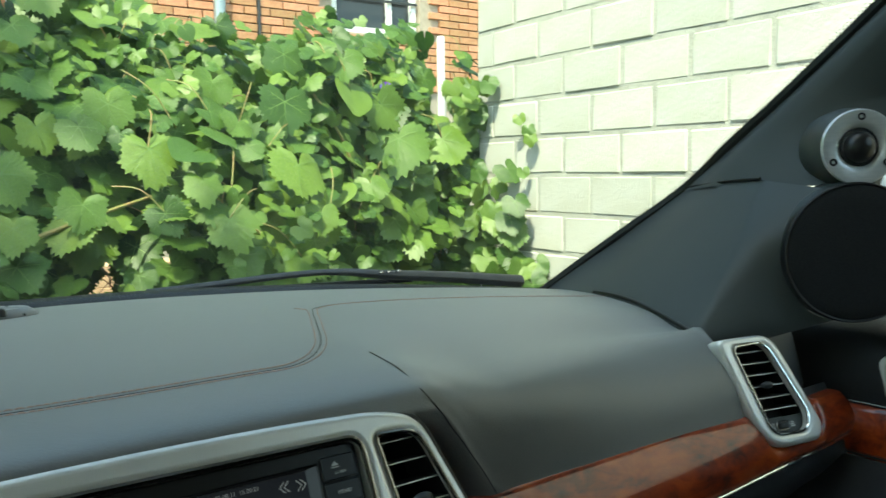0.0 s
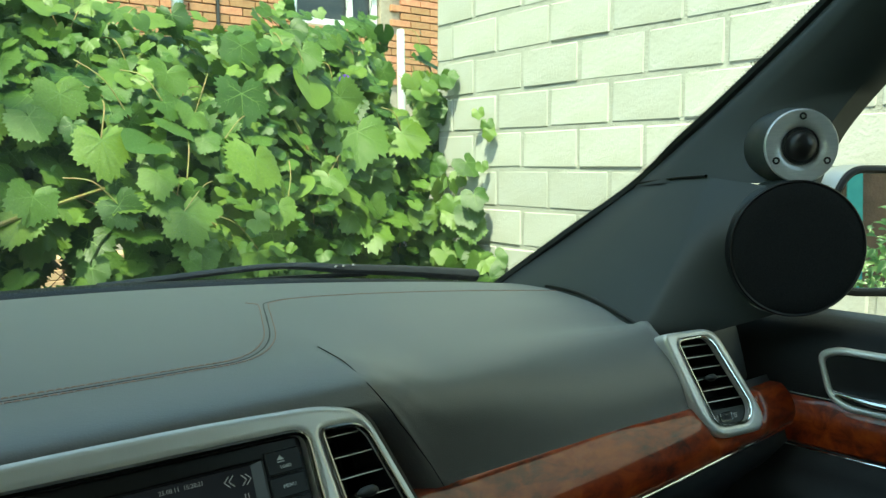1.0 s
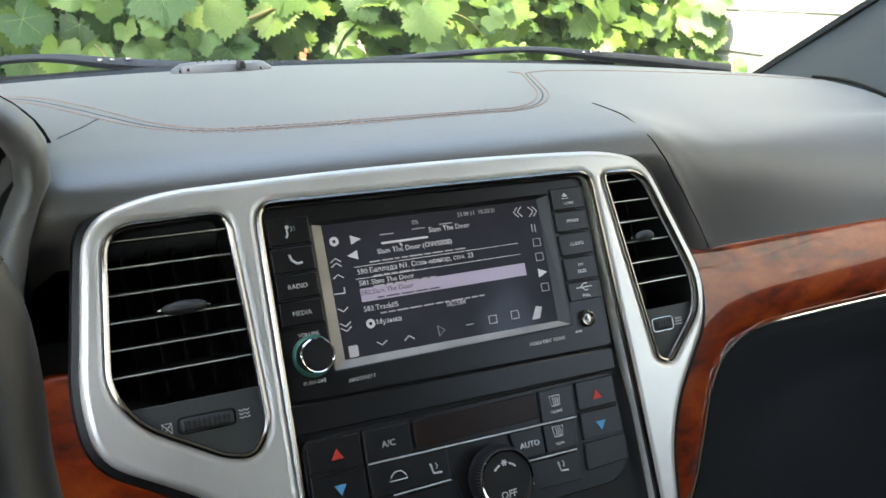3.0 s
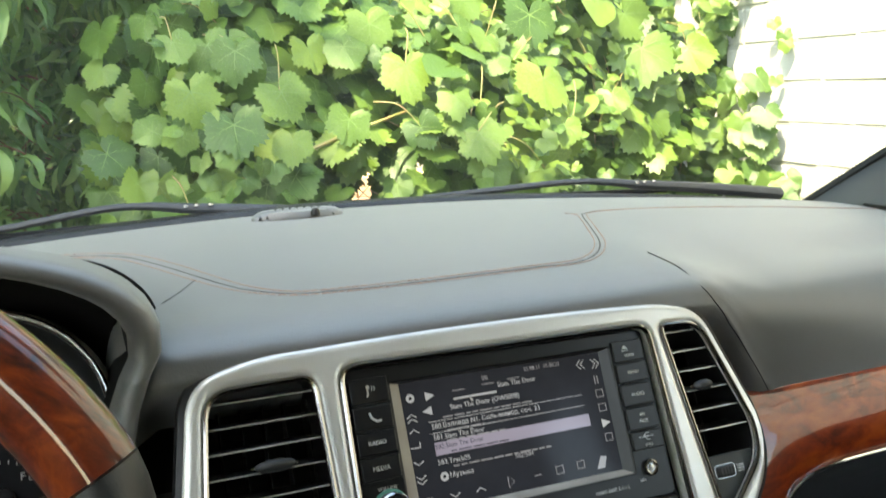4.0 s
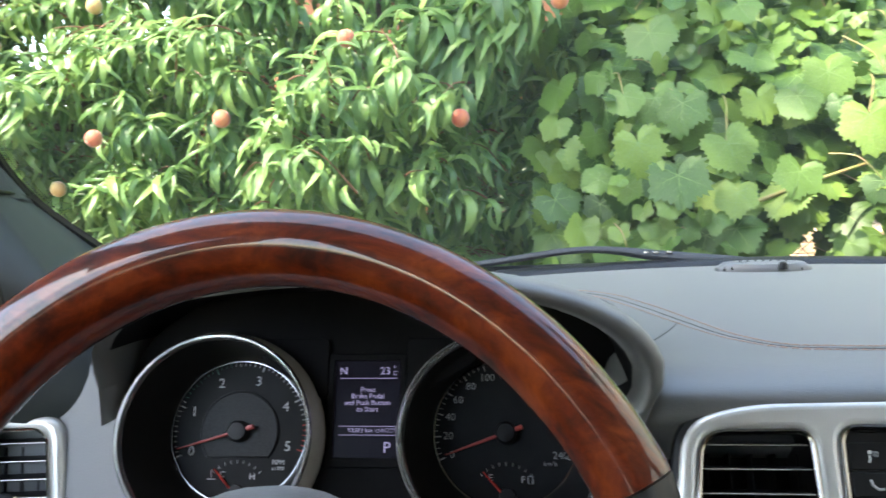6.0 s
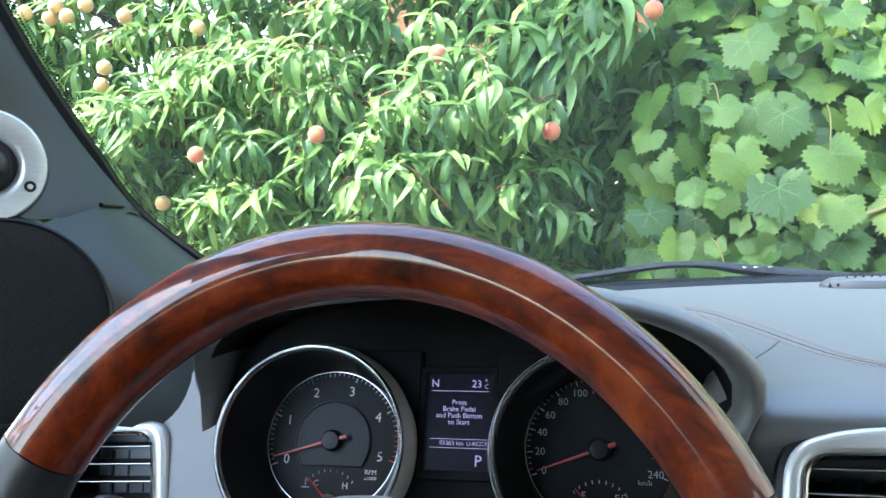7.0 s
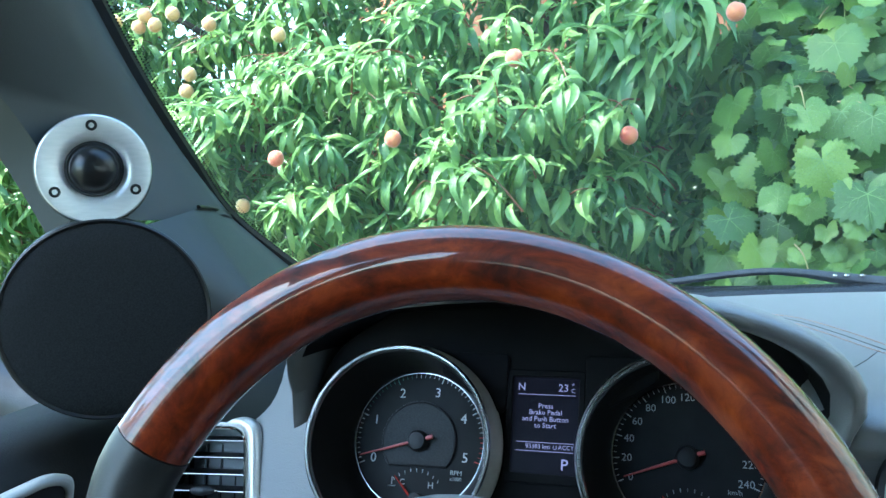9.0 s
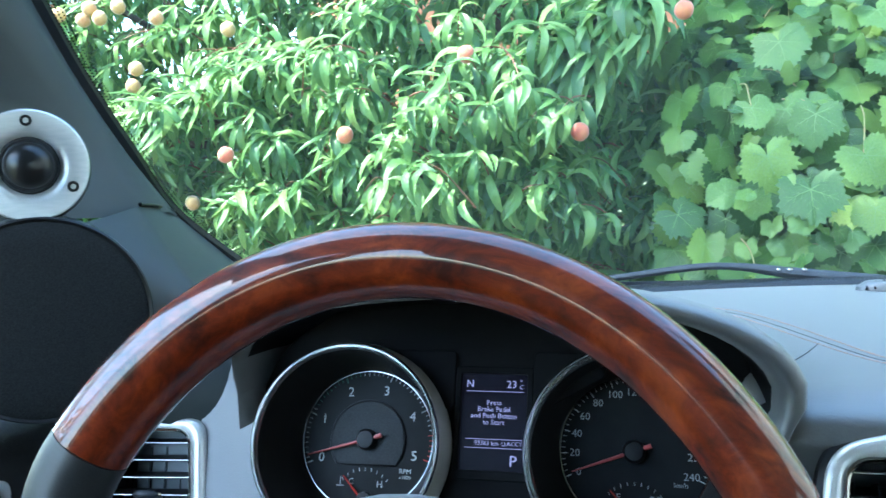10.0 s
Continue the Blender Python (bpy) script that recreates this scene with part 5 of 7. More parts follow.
    b2 = [g + Vector((0.03 * s, 0.0, -0.01)) for g in i2]
    grid_mesh(bm, [spline(r, 5) for r in (o2, g2, [a.lerp(b, 0.5) + Vector((-0.010 * s, -0.006, 0.004)) for a, b in zip(g2, m2)], m2, i2, b2)])
    keep(part("upper_trim", bm, TRIM, None, "", 60), who)
    # tweeter bulge
    TW = basis(V(0.672, 0.004, 1.2365), u, (0, 0, 1))
    r = 0.0365
    bm = bmesh.new()
    grid_mesh(bm, [[TW @ Vector((r * k * math.cos(a), r * k * math.sin(a), h)) for a in ring] for k, h in ((0.9, -0.0035), (1.0, -0.004), (1.05, -0.010), (1.08, -0.03), (1.0, -0.06))], closed=True, cap0=True, cap1=True)
    keep(part("tweeter_bulge", bm, TRIM, None, "", 60), who)
    # woofer
    sp = thing("midrange_speaker", "round black cloth-covered speaker grille on the pillar pod", "loudspeaker", (0.668 * s, 0.0, 1.07), group="pillar speakers")
    keep(turned("grille", [(0.0, 0.0035), (0.050, 0.0030), (0.064, 0.0020), (0.0672, 0.0)], POD, CLOTH, None, "black woven cloth", 64), sp)
    keep(turned("rim", [(0.0662, 0.001), (0.0680, 0.0022), (0.0692, 0.0008), (0.0692, -0.0110)], POD, BLACK, None, "black rim", 64, False), sp)
    # tweeter
    tw = thing("tweeter", "round aluminium-faced dome tweeter with three screws", "tweeter", (0.672 * s, 0.0, 1.2), group="pillar tweeters")
    keep(turned("faceplate", [(0.0365, -0.003), (0.0368, 0.001), (0.0358, 0.0022), (0.0255, 0.0022), (0.0222, 0.0012), (0.0190, -0.0016), (0.0187, -0.0034)], TW, ALU, None, "pale brushed aluminium ring", 72), tw)
    keep(turned("surround", [(0.0192, -0.0024), (0.0184, -0.0016), (0.0174, 0.0002), (0.0162, -0.0006), (0.0152, 0.0)], TW, RUBBER, None, "", 48, False), tw)
    keep(turned("dome", [(0.0154, -0.0005), (0.0143, 0.0038), (0.0113, 0.0074), (0.0069, 0.0098), (0.0, 0.0110)], TW, PIANO, None, "glossy black dome", 40), tw)
    for k in range(3):
        a = 1.5708 + k * 2.0944
        SM = TW @ Matrix.Translation((0.0294 * math.cos(a), 0.0294 * math.sin(a), 0.0018))
        keep(turned("screw", [(0.0038, 0.0), (0.0036, 0.0010), (0.0024, 0.0012), (0.0018, 0.0004), (0.0, 0.0002)], SM, BLACK, None, "black socket screw", 18), tw)
    return who


for side in (1, -1):
    build_pillar(side)


# ---- windscreen, cowl and wipers ----
def screen_z(y):
    return 1.035 + (0.585 - y) * 0.80 + 0.06 * (0.585 - y) * (y + 0.25)


def build_windscreen():
    t = thing("windscreen", "clear raked windscreen with dotted black border", "windscreen", (0, 0.56, 1.05))
    bm = bmesh.new()
    rows = []
    for i in range(13):
        y = 0.60 - 0.85 * i / 12
        half = 0.80 - 0.10 * (i / 12)
        rows.append([Vector((half * k / 8, y - 0.16 * (half * k / 8) ** 2, screen_z(y))) for k in range(-8, 9)])
    grid_mesh(bm, rows)
    ob = keep(part("pane", bm, GLASS, None, "clear glass pane"), t)
    if ob.data.polygons[0].normal.z > 0:
        ob.data.flip_normals()
    ob.visible_shadow = False
    return t


build_windscreen()


def frit_dots():
    """Border dots of the windscreen beside the pillars and above the cowl."""
    for s in (1, -1):
        bm = bmesh.new()
        edge_ = ((0.176, 1.243), (0.107, 1.296), (0.0, 1.381), (-0.12, 1.475)) if s > 0 else ((0.176, 1.248), (0.113, 1.311), (0.055, 1.375), (-0.06, 1.475))
        path = spline([(0.645 * s, 0.432, 1.050), (0.686 * s, 0.334, 1.128), (0.713 * s, 0.243, 1.194)] + [(x_ * s, y_ + 0.003, z_ + 0.003) for x_, (y_, z_) in zip((0.713, 0.713, 0.709, 0.687), edge_)], 30)
        k = 0
        for i, (a, b) in enumerate(zip(path, path[1:])):
            d = (b - a)
            along_ = d.normalized()
            inward = Vector((-s, 0.35, 0.3)).normalized()
            inward = (inward - along_ * inward.dot(along_)).normalized()
            steps = max(1, int(d.length / 0.0034))
            for j in range(steps):
                p = a + d * (j / steps)
                for row in range(3):
                    c = p + inward * (0.0035 + row * 0.0032) + along_ * (0.0017 * (row % 2))
                    r = 0.00105 - 0.0002 * row
                    vs = [bm.verts.new(c + along_ * r * math.cos(q) + inward * r * math.sin(q)) for q in (0.5, 1.55, 2.6, 3.64, 4.7, 5.75)]
                    bm.faces.new(vs)
        tagged(part("border_dots", bm, FRIT, bpy.data.objects["windscreen"], smooth=None), kind="stuff").matrix_parent_inverse = Matrix.Translation((0, -0.56, -1.05))
        keep(bar("border_band", [p + Vector((0.004 * s, 0, -0.002)) for p in path], 0.0075, FRIT, None, 6, label="black border band"), bpy.data.objects["windscreen"])


frit_dots()


def build_cowl():
    c = thing("cowl", "black ribbed plastic cowl below the windscreen", "cowl", (0, 0.56, 1.0))
    bm = bmesh.new()
    rows = []
    for i in range(41):
        x = -0.74 + 1.48 * i / 40
        yf, zt = dash_front(x), dash_top(x)
        rows.append([Vector((x, yf + a, zt + b)) for a, b in ((-0.006, -0.036), (-0.001, -0.016), (0.008, -0.0105), (0.022, -0.0085), (0.040, -0.010), (0.09, -0.04), (0.09, -0.15))])
    grid_mesh(bm, rows)
    keep(part("panel", bm, BLACK, None, "", 60), c)
    bm = bmesh.new()
    for i in range(300):
        x = -0.66 + 1.32 * i / 299
        yf, zt = dash_front(x), dash_top(x)
        tube(bm, [(x - 0.002, yf + 0.008, zt - 0.0106), (x + 0.002, yf + 0.024, zt - 0.0084)], 0.0007, 4)
    tagged(keep(part("fine_ribs", bm, BLACK, None, smooth=None), c), kind="stuff")
    return c


build_cowl()


def build_wiper(label, pivot, tip, knee):
    w = thing("wiper", label, "wiper", pivot, group="windscreen wipers")
    p, t, k = Vector(pivot), Vector(tip), Vector(knee)
    arm = spline([p + Vector((0.24, -0.006, -0.030)), p + Vector((0.12, 0.004, -0.014)), p, p.lerp(k, 0.5) + Vector((0, 0, 0.003)), k, k.lerp(t, 0.55), t], 5)
    keep(bar("arm", arm, [0.0125 - 0.0072 * min(1, i / 17) for i in range(len(arm))], RUBBER, None, 10, flat=0.8, label="black bridge arm"), w)
    keep(bar("blade", spline([t + (p - t).normalized() * 0.0 + Vector((0, 0.006, -0.004)), t.lerp(p, 0.5) + Vector((0, 0.010, -0.008)), p + Vector((0.05, 0.012, -0.012))], 8), 0.0042, BLACK, None, 6, label="rubber blade"), w)
    for d in (-0.012, 0.0, 0.016):
        keep(turned("rivet", [(0.0035, 0.0), (0.0032, 0.002), (0.0, 0.0028)], Matrix.Translation(p + Vector((d, -0.006, 0.004))), GUNMETAL, None, "", 16), w)
    return w


build_wiper("black windscreen wiper on the driver's side", (-0.125, 0.572, 1.0915), (-0.375, 0.552, 1.082), (-0.225, 0.568, 1.0995))
build_wiper("black windscreen wiper on the passenger's side", (0.478, 0.556, 1.0780), (0.16, 0.580, 1.081), (0.355, 0.570, 1.0880))


# ---- doors and mirror ----
def build_door(s):
    d = thing("front_door", "black front door with a burl wood strip and silver handle frame", "door", (0.76 * s, -0.3, 0.5), group="front doors")
    V = lambda x, y, z: Vector((x * s, y, z))
    ys = [0.16 - 1.16 * i / 12 for i in range(13)]
    prof = ((0.80, 0.48), (0.80, 1.040), (0.775, 1.058), (0.740, 1.056), (0.716, 1.046), (0.706, 1.028), (0.702, 1.0), (0.702, 0.972), (0.706, 0.95), (0.702, 0.922), (0.680, 0.905), (0.655, 0.890), (0.648, 0.872), (0.68, 0.80), (0.70, 0.65), (0.71, 0.48))
    bm = bmesh.new()
    grid_mesh(bm, [[V(x, y, z) for x, z in prof] for y in ys], closed=True, cap0=True, cap1=True)
    keep(part("panel", bm, LEATHER_LOW, None, "black padded panel", 50), d)
    bm = bmesh.new()
    wp = ((0.704, 0.976), (0.698, 0.970), (0.696, 0.948), (0.698, 0.926), (0.704, 0.921), (0.712, 0.948))
    grid_mesh(bm, [[V(x, y, z + 0.012 * smoothstep(0.0, -0.5, y)) for x, z in wp] for y in [0.10 - 1.0 * i / 12 for i in range(13)]], closed=True, cap0=True, cap1=True)
    keep(part("wood_strip", bm, WOOD, None, "glossy burl wood strip", 40), d)
    keep(bar("bright_edge", [V(0.6985, y, 0.9205 + 0.012 * smoothstep(0.0, -0.5, y)) for y in [0.10 - 1.0 * i / 12 for i in range(13)]], 0.0013, CHROME, None, 8), d)
    keep(bar("upper_edge", [V(0.7015, y, 0.9765 + 0.012 * smoothstep(0.0, -0.5, y)) for y in [0.10 - 1.0 * i / 12 for i in range(13)]], 0.0010, GUNMETAL, None, 8), d)
    H = basis(V(0.6975, -0.10, 1.0), (0, -1 * s, 0), (0, 0, 1))
    k = lambda pts: [(a, b) for a, b in pts]
    outer = rounded([(-0.092, 0.026), (-0.072, 0.034), (0.085, 0.034), (0.095, 0.02), (0.085, -0.030), (-0.062, -0.030), (-0.080, -0.018)] if s > 0 else [(0.092, 0.026), (0.072, 0.034), (-0.085, 0.034), (-0.095, 0.02), (-0.085, -0.030), (0.062, -0.030), (0.080, -0.018)], 0.012)
    inner = [(a * 0.90 + (-0.002 * s), b * 0.78 + 0.0005) for a, b in outer]
    keep(plate("handle_frame", [outer, inner], 0.010, H, SILVER, None, "satin silver frame", 0.003, 0.004, 2), d)
    keep(plate("handle_cup", [inner], 0.003, H, BLACK, None, "", 0.0, 0.0006), d)
    keep(bar("handle_lever", [H @ Vector((s * -0.070, -0.012, 0.004)), H @ Vector((s * -0.03, -0.014, 0.008)), H @ Vector((s * 0.06, -0.014, 0.010))], [0.004, 0.007, 0.007], CHROME, None, 12, flat=0.6, label="chrome release lever"), d)
    return d


for side in (1, -1):
    build_door(side)


def build_mirror(s):
    m = thing("side_mirror", "silver-shelled side mirror reflecting the yard behind", "side mirror", (0.98 * s, 0.07, 1.02), group="side mirrors")
    V = lambda x, y, z: Vector((x * s, y, z))
    n = Vector((-0.55 * s, -1.0, 0.03)).normalized()
    u = Vector((0, 0, 1)).cross(n).normalized()
    M = basis(V(1.062, 0.051, 1.120), u, n.cross(u))
    o = rounded([(-0.125, -0.075), (0.125, -0.085), (0.125, 0.09), (-0.10, 0.095), (-0.125, 0.06)] if s > 0 else [(0.125, -0.075), (-0.125, -0.085), (-0.125, 0.09), (0.10, 0.095), (0.125, 0.06)], 0.035)
    rows = [[M @ Vector((a * k, b * k, h)) for a, b in o] for k, h in ((0.93, -0.008), (0.95, 0.004), (1.0, 0.004), (1.03, -0.02), (0.98, -0.07), (0.7, -0.11))]
    bm = bmesh.new()
    grid_mesh(bm, rows, closed=True, cap1=True)
    keep(part("shell", bm, SILVER, None, "silver shell", 60), m)
    mg = bpy.data.materials.get("mirror_glass") or material("mirror_glass", (0.90, 0.92, 0.92), 0.01, 1.0)
    keep(plate("glass", [[(a * 0.93, b * 0.93) for a, b in o]], 0.003, M, mg, None, "mirror glass", 0.0006, -0.002), m)
    keep(bar("rim", [M @ Vector((a * 0.955, b * 0.955, 0.0035)) for a, b in o], 0.0055, BLACK, None, 8, True, "black rim"), m)
    keep(bar("foot", [V(0.79, 0.12, 1.02), V(0.88, 0.12, 1.04), V(0.95, 0.11, 1.07)], [0.035, 0.03, 0.03], RUBBER, None, 14, label="black foot"), m)
    return m


for side in (1, -1):
    build_mirror(side)

# inside mirror
im = thing("inside_mirror", "black inside rear-view mirror", "mirror", (0.025, 0.0, 1.31))
IM = basis((0.025, 0.0, 1.346), (1, 0.2, 0), (0, -0.15, 1))
bm = bmesh.new()
loop = rounded([(-0.105, -0.026), (0.03, -0.035), (0.045, -0.027), (0.115, -0.024), (0.115, 0.036), (-0.105, 0.036)], [0.02, 0.02, 0.02, 0.02, 0.024, 0.024])
grid_mesh(bm, [[IM @ Vector((a * k, b * k, h)) for a, b in loop] for k, h in ((0.94, 0.0), (1.0, -0.004), (1.0, -0.02), (0.8, -0.04))], closed=True, cap0=True, cap1=True)
keep(part("shell", bm, BLACK, None, "black shell", 40), im)
keep(bar("stalk", [IM @ Vector((0, 0.01, -0.04)), Vector((0.0, 0.02, 1.50))], 0.009, BLACK, None, 12), im)

# ---- cabin shell behind and above the camera ----
def shell_box(name, label, category, lo, hi, mat):
    bm = bmesh.new()
    c = [(a + b) / 2 for a, b in zip(lo, hi)]
    bmesh.ops.create_cube(bm, size=1, matrix=Matrix.Translation(c) @ Matrix.Diagonal((*[b - a for a, b in zip(lo, hi)], 1)))
    bmesh.ops.bevel(bm, geom=bm.edges, offset=0.01, segments=2, affect="EDGES")
    return tagged(part(name, bm, mat), label, category, kind="structure")


# headliner
bm = bmesh.new()
for lo, hi in (((-0.72, -0.36), (0.72, -0.10)), ((-0.72, -1.60), (-0.44, -0.36)), ((0.44, -1.60), (0.72, -0.36)), ((-0.72, -2.4), (0.72, -1.60)), ((-0.44, -1.60), (0.44, -0.36))):
    bmesh.ops.create_cube(bm, size=1, matrix=Matrix.Translation(((lo[0] + hi[0]) / 2, (lo[1] + hi[1]) / 2, 1.6175)) @ Matrix.Diagonal((hi[0] - lo[0], hi[1] - lo[1], 0.085, 1)))
tagged(part("ceiling", bm, HEADLINER, None, smooth=None), "pale cloth car headliner", "headliner", kind="structure")
shell_box("floor", "dark car floor", "floor", (-0.80, -2.4, 0.0), (0.80, 0.60, 0.48), BLACK)
# unseen rear wall, raised to the roof to keep light out
shell_box("wall_rear", "unseen dark wall closing the rear of the cabin", "wall", (-0.80, -2.45, 0.48), (0.80, -2.38, 1.64), LEATHER_LOW)
shell_box("wall_front", "black bulkhead below the windscreen", "wall", (-0.76, 0.56, 0.48), (0.76, 0.64, 1.00), BLACK)
for s, nm in ((1, "wall_right"), (-1, "wall_left")):
    # unseen solid panels in place of tinted rear windows, added to block light
    shell_box(nm, "unseen dark panel closing the rear side window", "wall", (min(0.70 * s, 0.76 * s), -2.4, 1.04), (max(0.70 * s, 0.76 * s), -1.45, 1.64), LEATHER_LOW)
    shell_box(nm, "dark cabin side behind the front door", "wall", (min(0.72 * s, 0.80 * s), -2.4, 0.48), (max(0.72 * s, 0.80 * s), -1.0, 1.05), LEATHER_LOW)
    bm = bmesh.new()
    grid_mesh(bm, [[Vector((s * x, y, z)) for x, y, z in ((0.70, -0.95 - k, 1.60), (0.76, -0.95 - k, 1.30), (0.78, -0.95 - k, 1.04), (0.72, -0.95 - k, 1.04), (0.68, -0.95 - k, 1.58))] for k in (0.0, 0.14)], closed=True, cap0=True, cap1=True)
    tagged(part("trim", bm, LEATHER_LOW), "dark pillar between the side windows", "pillar", kind="structure")
    bm = bmesh.new()
    grid_mesh(bm, [[Vector((s * (0.665 + a), y, 1.585 + b)) for a, b in ((-0.03, 0.02), (0.03, -0.02), (0.05, 0.03), (0.0, 0.06))] for y in (-0.24, -0.9, -1.6, -2.4)], closed=True, cap0=True, cap1=True)
    tagged(part("trim", bm, HEADLINER), "pale roof edge over the side windows", "roof rail", kind="structure")
# ---- outside ----
bm = bmesh.new()
for q in ((-300, -300, 0), (300, -300, 0), (300, 300, 0), (-300, 300, 0)):
    bm.verts.new(q)
bm.faces.new(bm.verts)
GROUND = material("dry_ground", (0.20, 0.16, 0.11), 0.9, colour2=(0.08, 0.11, 0.04), scale=1.5, bump=0.6, bump_scale=30)
tagged(part("ground", bm, GROUND), "bare earth with patches of grass", "ground", kind="structure")
BLOCK = material("white_block", (0.51, 0.51, 0.475), 0.8, colour2=(0.46, 0.455, 0.40), scale=7, bump=0.25, bump_scale=70, objvar=0.09)
MORTAR = material("grey_mortar", (0.43, 0.43, 0.385), 0.9, colour2=(0.35, 0.35, 0.31), scale=30, bump=0.6, bump_scale=120)
WALL_DIR = radians(-94.44)
along = Vector((math.cos(WALL_DIR), math.sin(WALL_DIR), 0))
BL, BH, BZ = 0.2592, 0.1283, 1.586
WALLM = basis((1.8365, 1.9345, 0), along, (0, 0, 1))
WALL_FROM, WALL_TO, WALL_TOP = -0.092, 3.6, 2.9


def build_wall():
    """Wall of large white blocks in half bond, with raised rough joints."""
    bm = bmesh.new()
    bmesh.ops.create_cube(bm, size=1, matrix=WALLM @ Matrix.Translation(((WALL_FROM + WALL_TO) / 2, WALL_TOP / 2, -0.1195)) @ Matrix.Diagonal((WALL_TO - WALL_FROM, WALL_TOP, 0.24, 1)))
    w = part("wall_east", bm, MORTAR, None, smooth=None)
    tagged(w, "white block wall with thick grey mortar joints", "wall", kind="structure")
    shapes = []
    rng = random.Random(5)
    for n in range(8):
        me = bpy.data.meshes.new("block")
        bm = bmesh.new()
        bmesh.ops.create_cube(bm, size=1, matrix=Matrix.Diagonal((BL - 0.015, BH - 0.014, 0.04, 1)))
        bmesh.ops.bevel(bm, geom=bm.edges, offset=0.004, segments=1, affect="EDGES")
        for v in bm.verts:
            v.co += Vector((rng.uniform(-0.003, 0.003), rng.uniform(-0.0025, 0.0025), rng.uniform(-0.001, 0.001)))
        bm.to_mesh(me)
        bm.free()
        me.materials.append(BLOCK)
        shapes.append(me)
    cut = {}
    for k in range(-10, 13):
        for i in range(-1, 14):
            u = (i + (0.0 if k % 2 == 0 else 0.5)) * BL
            z = BZ - (k + 0.5) * BH
            lo, hi = max(u - BL / 2, WALL_FROM - 0.006), min(u + BL / 2, WALL_TO)
            if z < 0.05 or z > WALL_TOP - BH / 2 or hi - lo < 0.03:
                continue
            ob = new("block", rng.choice(shapes))
            ob.parent = w
            ob.matrix_basis = WALLM @ Matrix.Translation(((lo + hi) / 2, z, -0.016 + rng.uniform(-0.002, 0.002))) @ Matrix.Rotation(rng.uniform(-0.006, 0.006), 4, "Z") @ Matrix.Diagonal(((hi - lo) / BL, 1, 1, 1))


# ---- leaves ----
LOBES = ((0.0, 0.60), (31, 0.455), (60, 0.54), (88, 0.42), (119, 0.48), (146, 0.38), (170, 0.15))


def vine_leaf(rng, lobes=1.0, veins=False):
    """A coarsely toothed five-lobed leaf, one unit across, hanging from its stalk at the origin: points and faces."""
    skew = rng.uniform(-4, 4)
    half = []
    for side in (-1, 1):
        row = []
        for (a0, r0), (a1, r1) in zip(LOBES, LOBES[1:]):
            steps = 5 if a0 < 140 else 3
            for k in range(steps):
                f = k / steps
                r = r0 + (r1 - r0) * f
                r = 0.43 + (r - 0.43) * lobes if a0 < 140 else r
                if k:
                    r *= 1 + (0.085 if k % 2 == (0 if r1 < r0 else 1) else -0.075) * rng.uniform(0.7, 1.4)
                else:
                    r *= rng.uniform(0.94, 1.07)
                row.append((radians(a0 + (a1 - a0) * f + skew) * 1.0, r))
        row.append((radians(168), 0.13))
        half.append([(side * a, r) for a, r in row])
    loop = half[0][:0:-1] + half[1]
    n = len(loop)
    pts = [(r * math.sin(a), -0.06 - r * math.cos(a)) for a, r in loop]
    fold, wave, ph = rng.uniform(-0.10, 0.38), rng.uniform(0.015, 0.05), rng.random() * 6
    droop, pleat = rng.uniform(0.1, 0.55), rng.uniform(0.05, 0.14)
    lean = rng.uniform(-0.25, 0.25)
    z = lambda x, y: fold * abs(x) * 0.6 + wave * math.sin(7 * x + 5 * y + ph) - droop * max(0.0, -y - 0.15) ** 2 - 0.3 * x * x + lean * x * abs(y) - pleat * math.hypot(x, y + 0.06) * abs(math.sin(1.5 * math.atan2(x, -(y + 0.06))))
    inner = [(x * 0.55, (y + 0.06) * 0.55 - 0.06) for x, y in pts]
    verts = [(0.0, -0.06, z(0, -0.06))] + [(x, y, z(x, y)) for x, y in inner] + [(x, y, z(x, y)) for x, y in pts]
    faces = []
    for i in range(n - 1):
        faces.append((0, 1 + i, 2 + i))
        faces.append((1 + i, 1 + n + i, 2 + n + i, 2 + i))
    if not veins:
        return np.array(verts), faces
    # raised ribs, one to each lobe, with side ribs
    ribs = []
    for k, long in ((0, 0.53), (60, 0.45), (-60, 0.45), (119, 0.36), (-119, 0.36)):
        a = radians(k + skew)
        root, tip = (0.0, -0.06), (long * math.sin(a), -0.06 - long * math.cos(a))
        ribs.append((root, tip, 0.0085))
        for f, s in ((0.3, 1), (0.38, -1), (0.58, 1), (0.66, -1)):
            b = (root[0] + (tip[0] - root[0]) * f, root[1] + (tip[1] - root[1]) * f)
            ribs.append((b, (b[0] + 0.14 * math.sin(a + s * 0.7), b[1] - 0.14 * math.cos(a + s * 0.7)), 0.004))
    for (x0, y0), (x1, y1), w in ribs:
        d = math.hypot(x1 - x0, y1 - y0)
        px, py = -(y1 - y0) / d * w, (x1 - x0) / d * w
        base = len(verts)
        for f in (0.0, 0.5, 1.0):
            x, y, g = x0 + (x1 - x0) * f, y0 + (y1 - y0) * f, 1 - 0.8 * f
            verts += [(x + px * g, y + py * g, z(x, y) + 0.006), (x - px * g, y - py * g, z(x, y) + 0.006)]
        faces += [(base, base + 1, base + 3, base + 2), (base + 2, base + 3, base + 5, base + 4)]
    return np.array(verts), faces


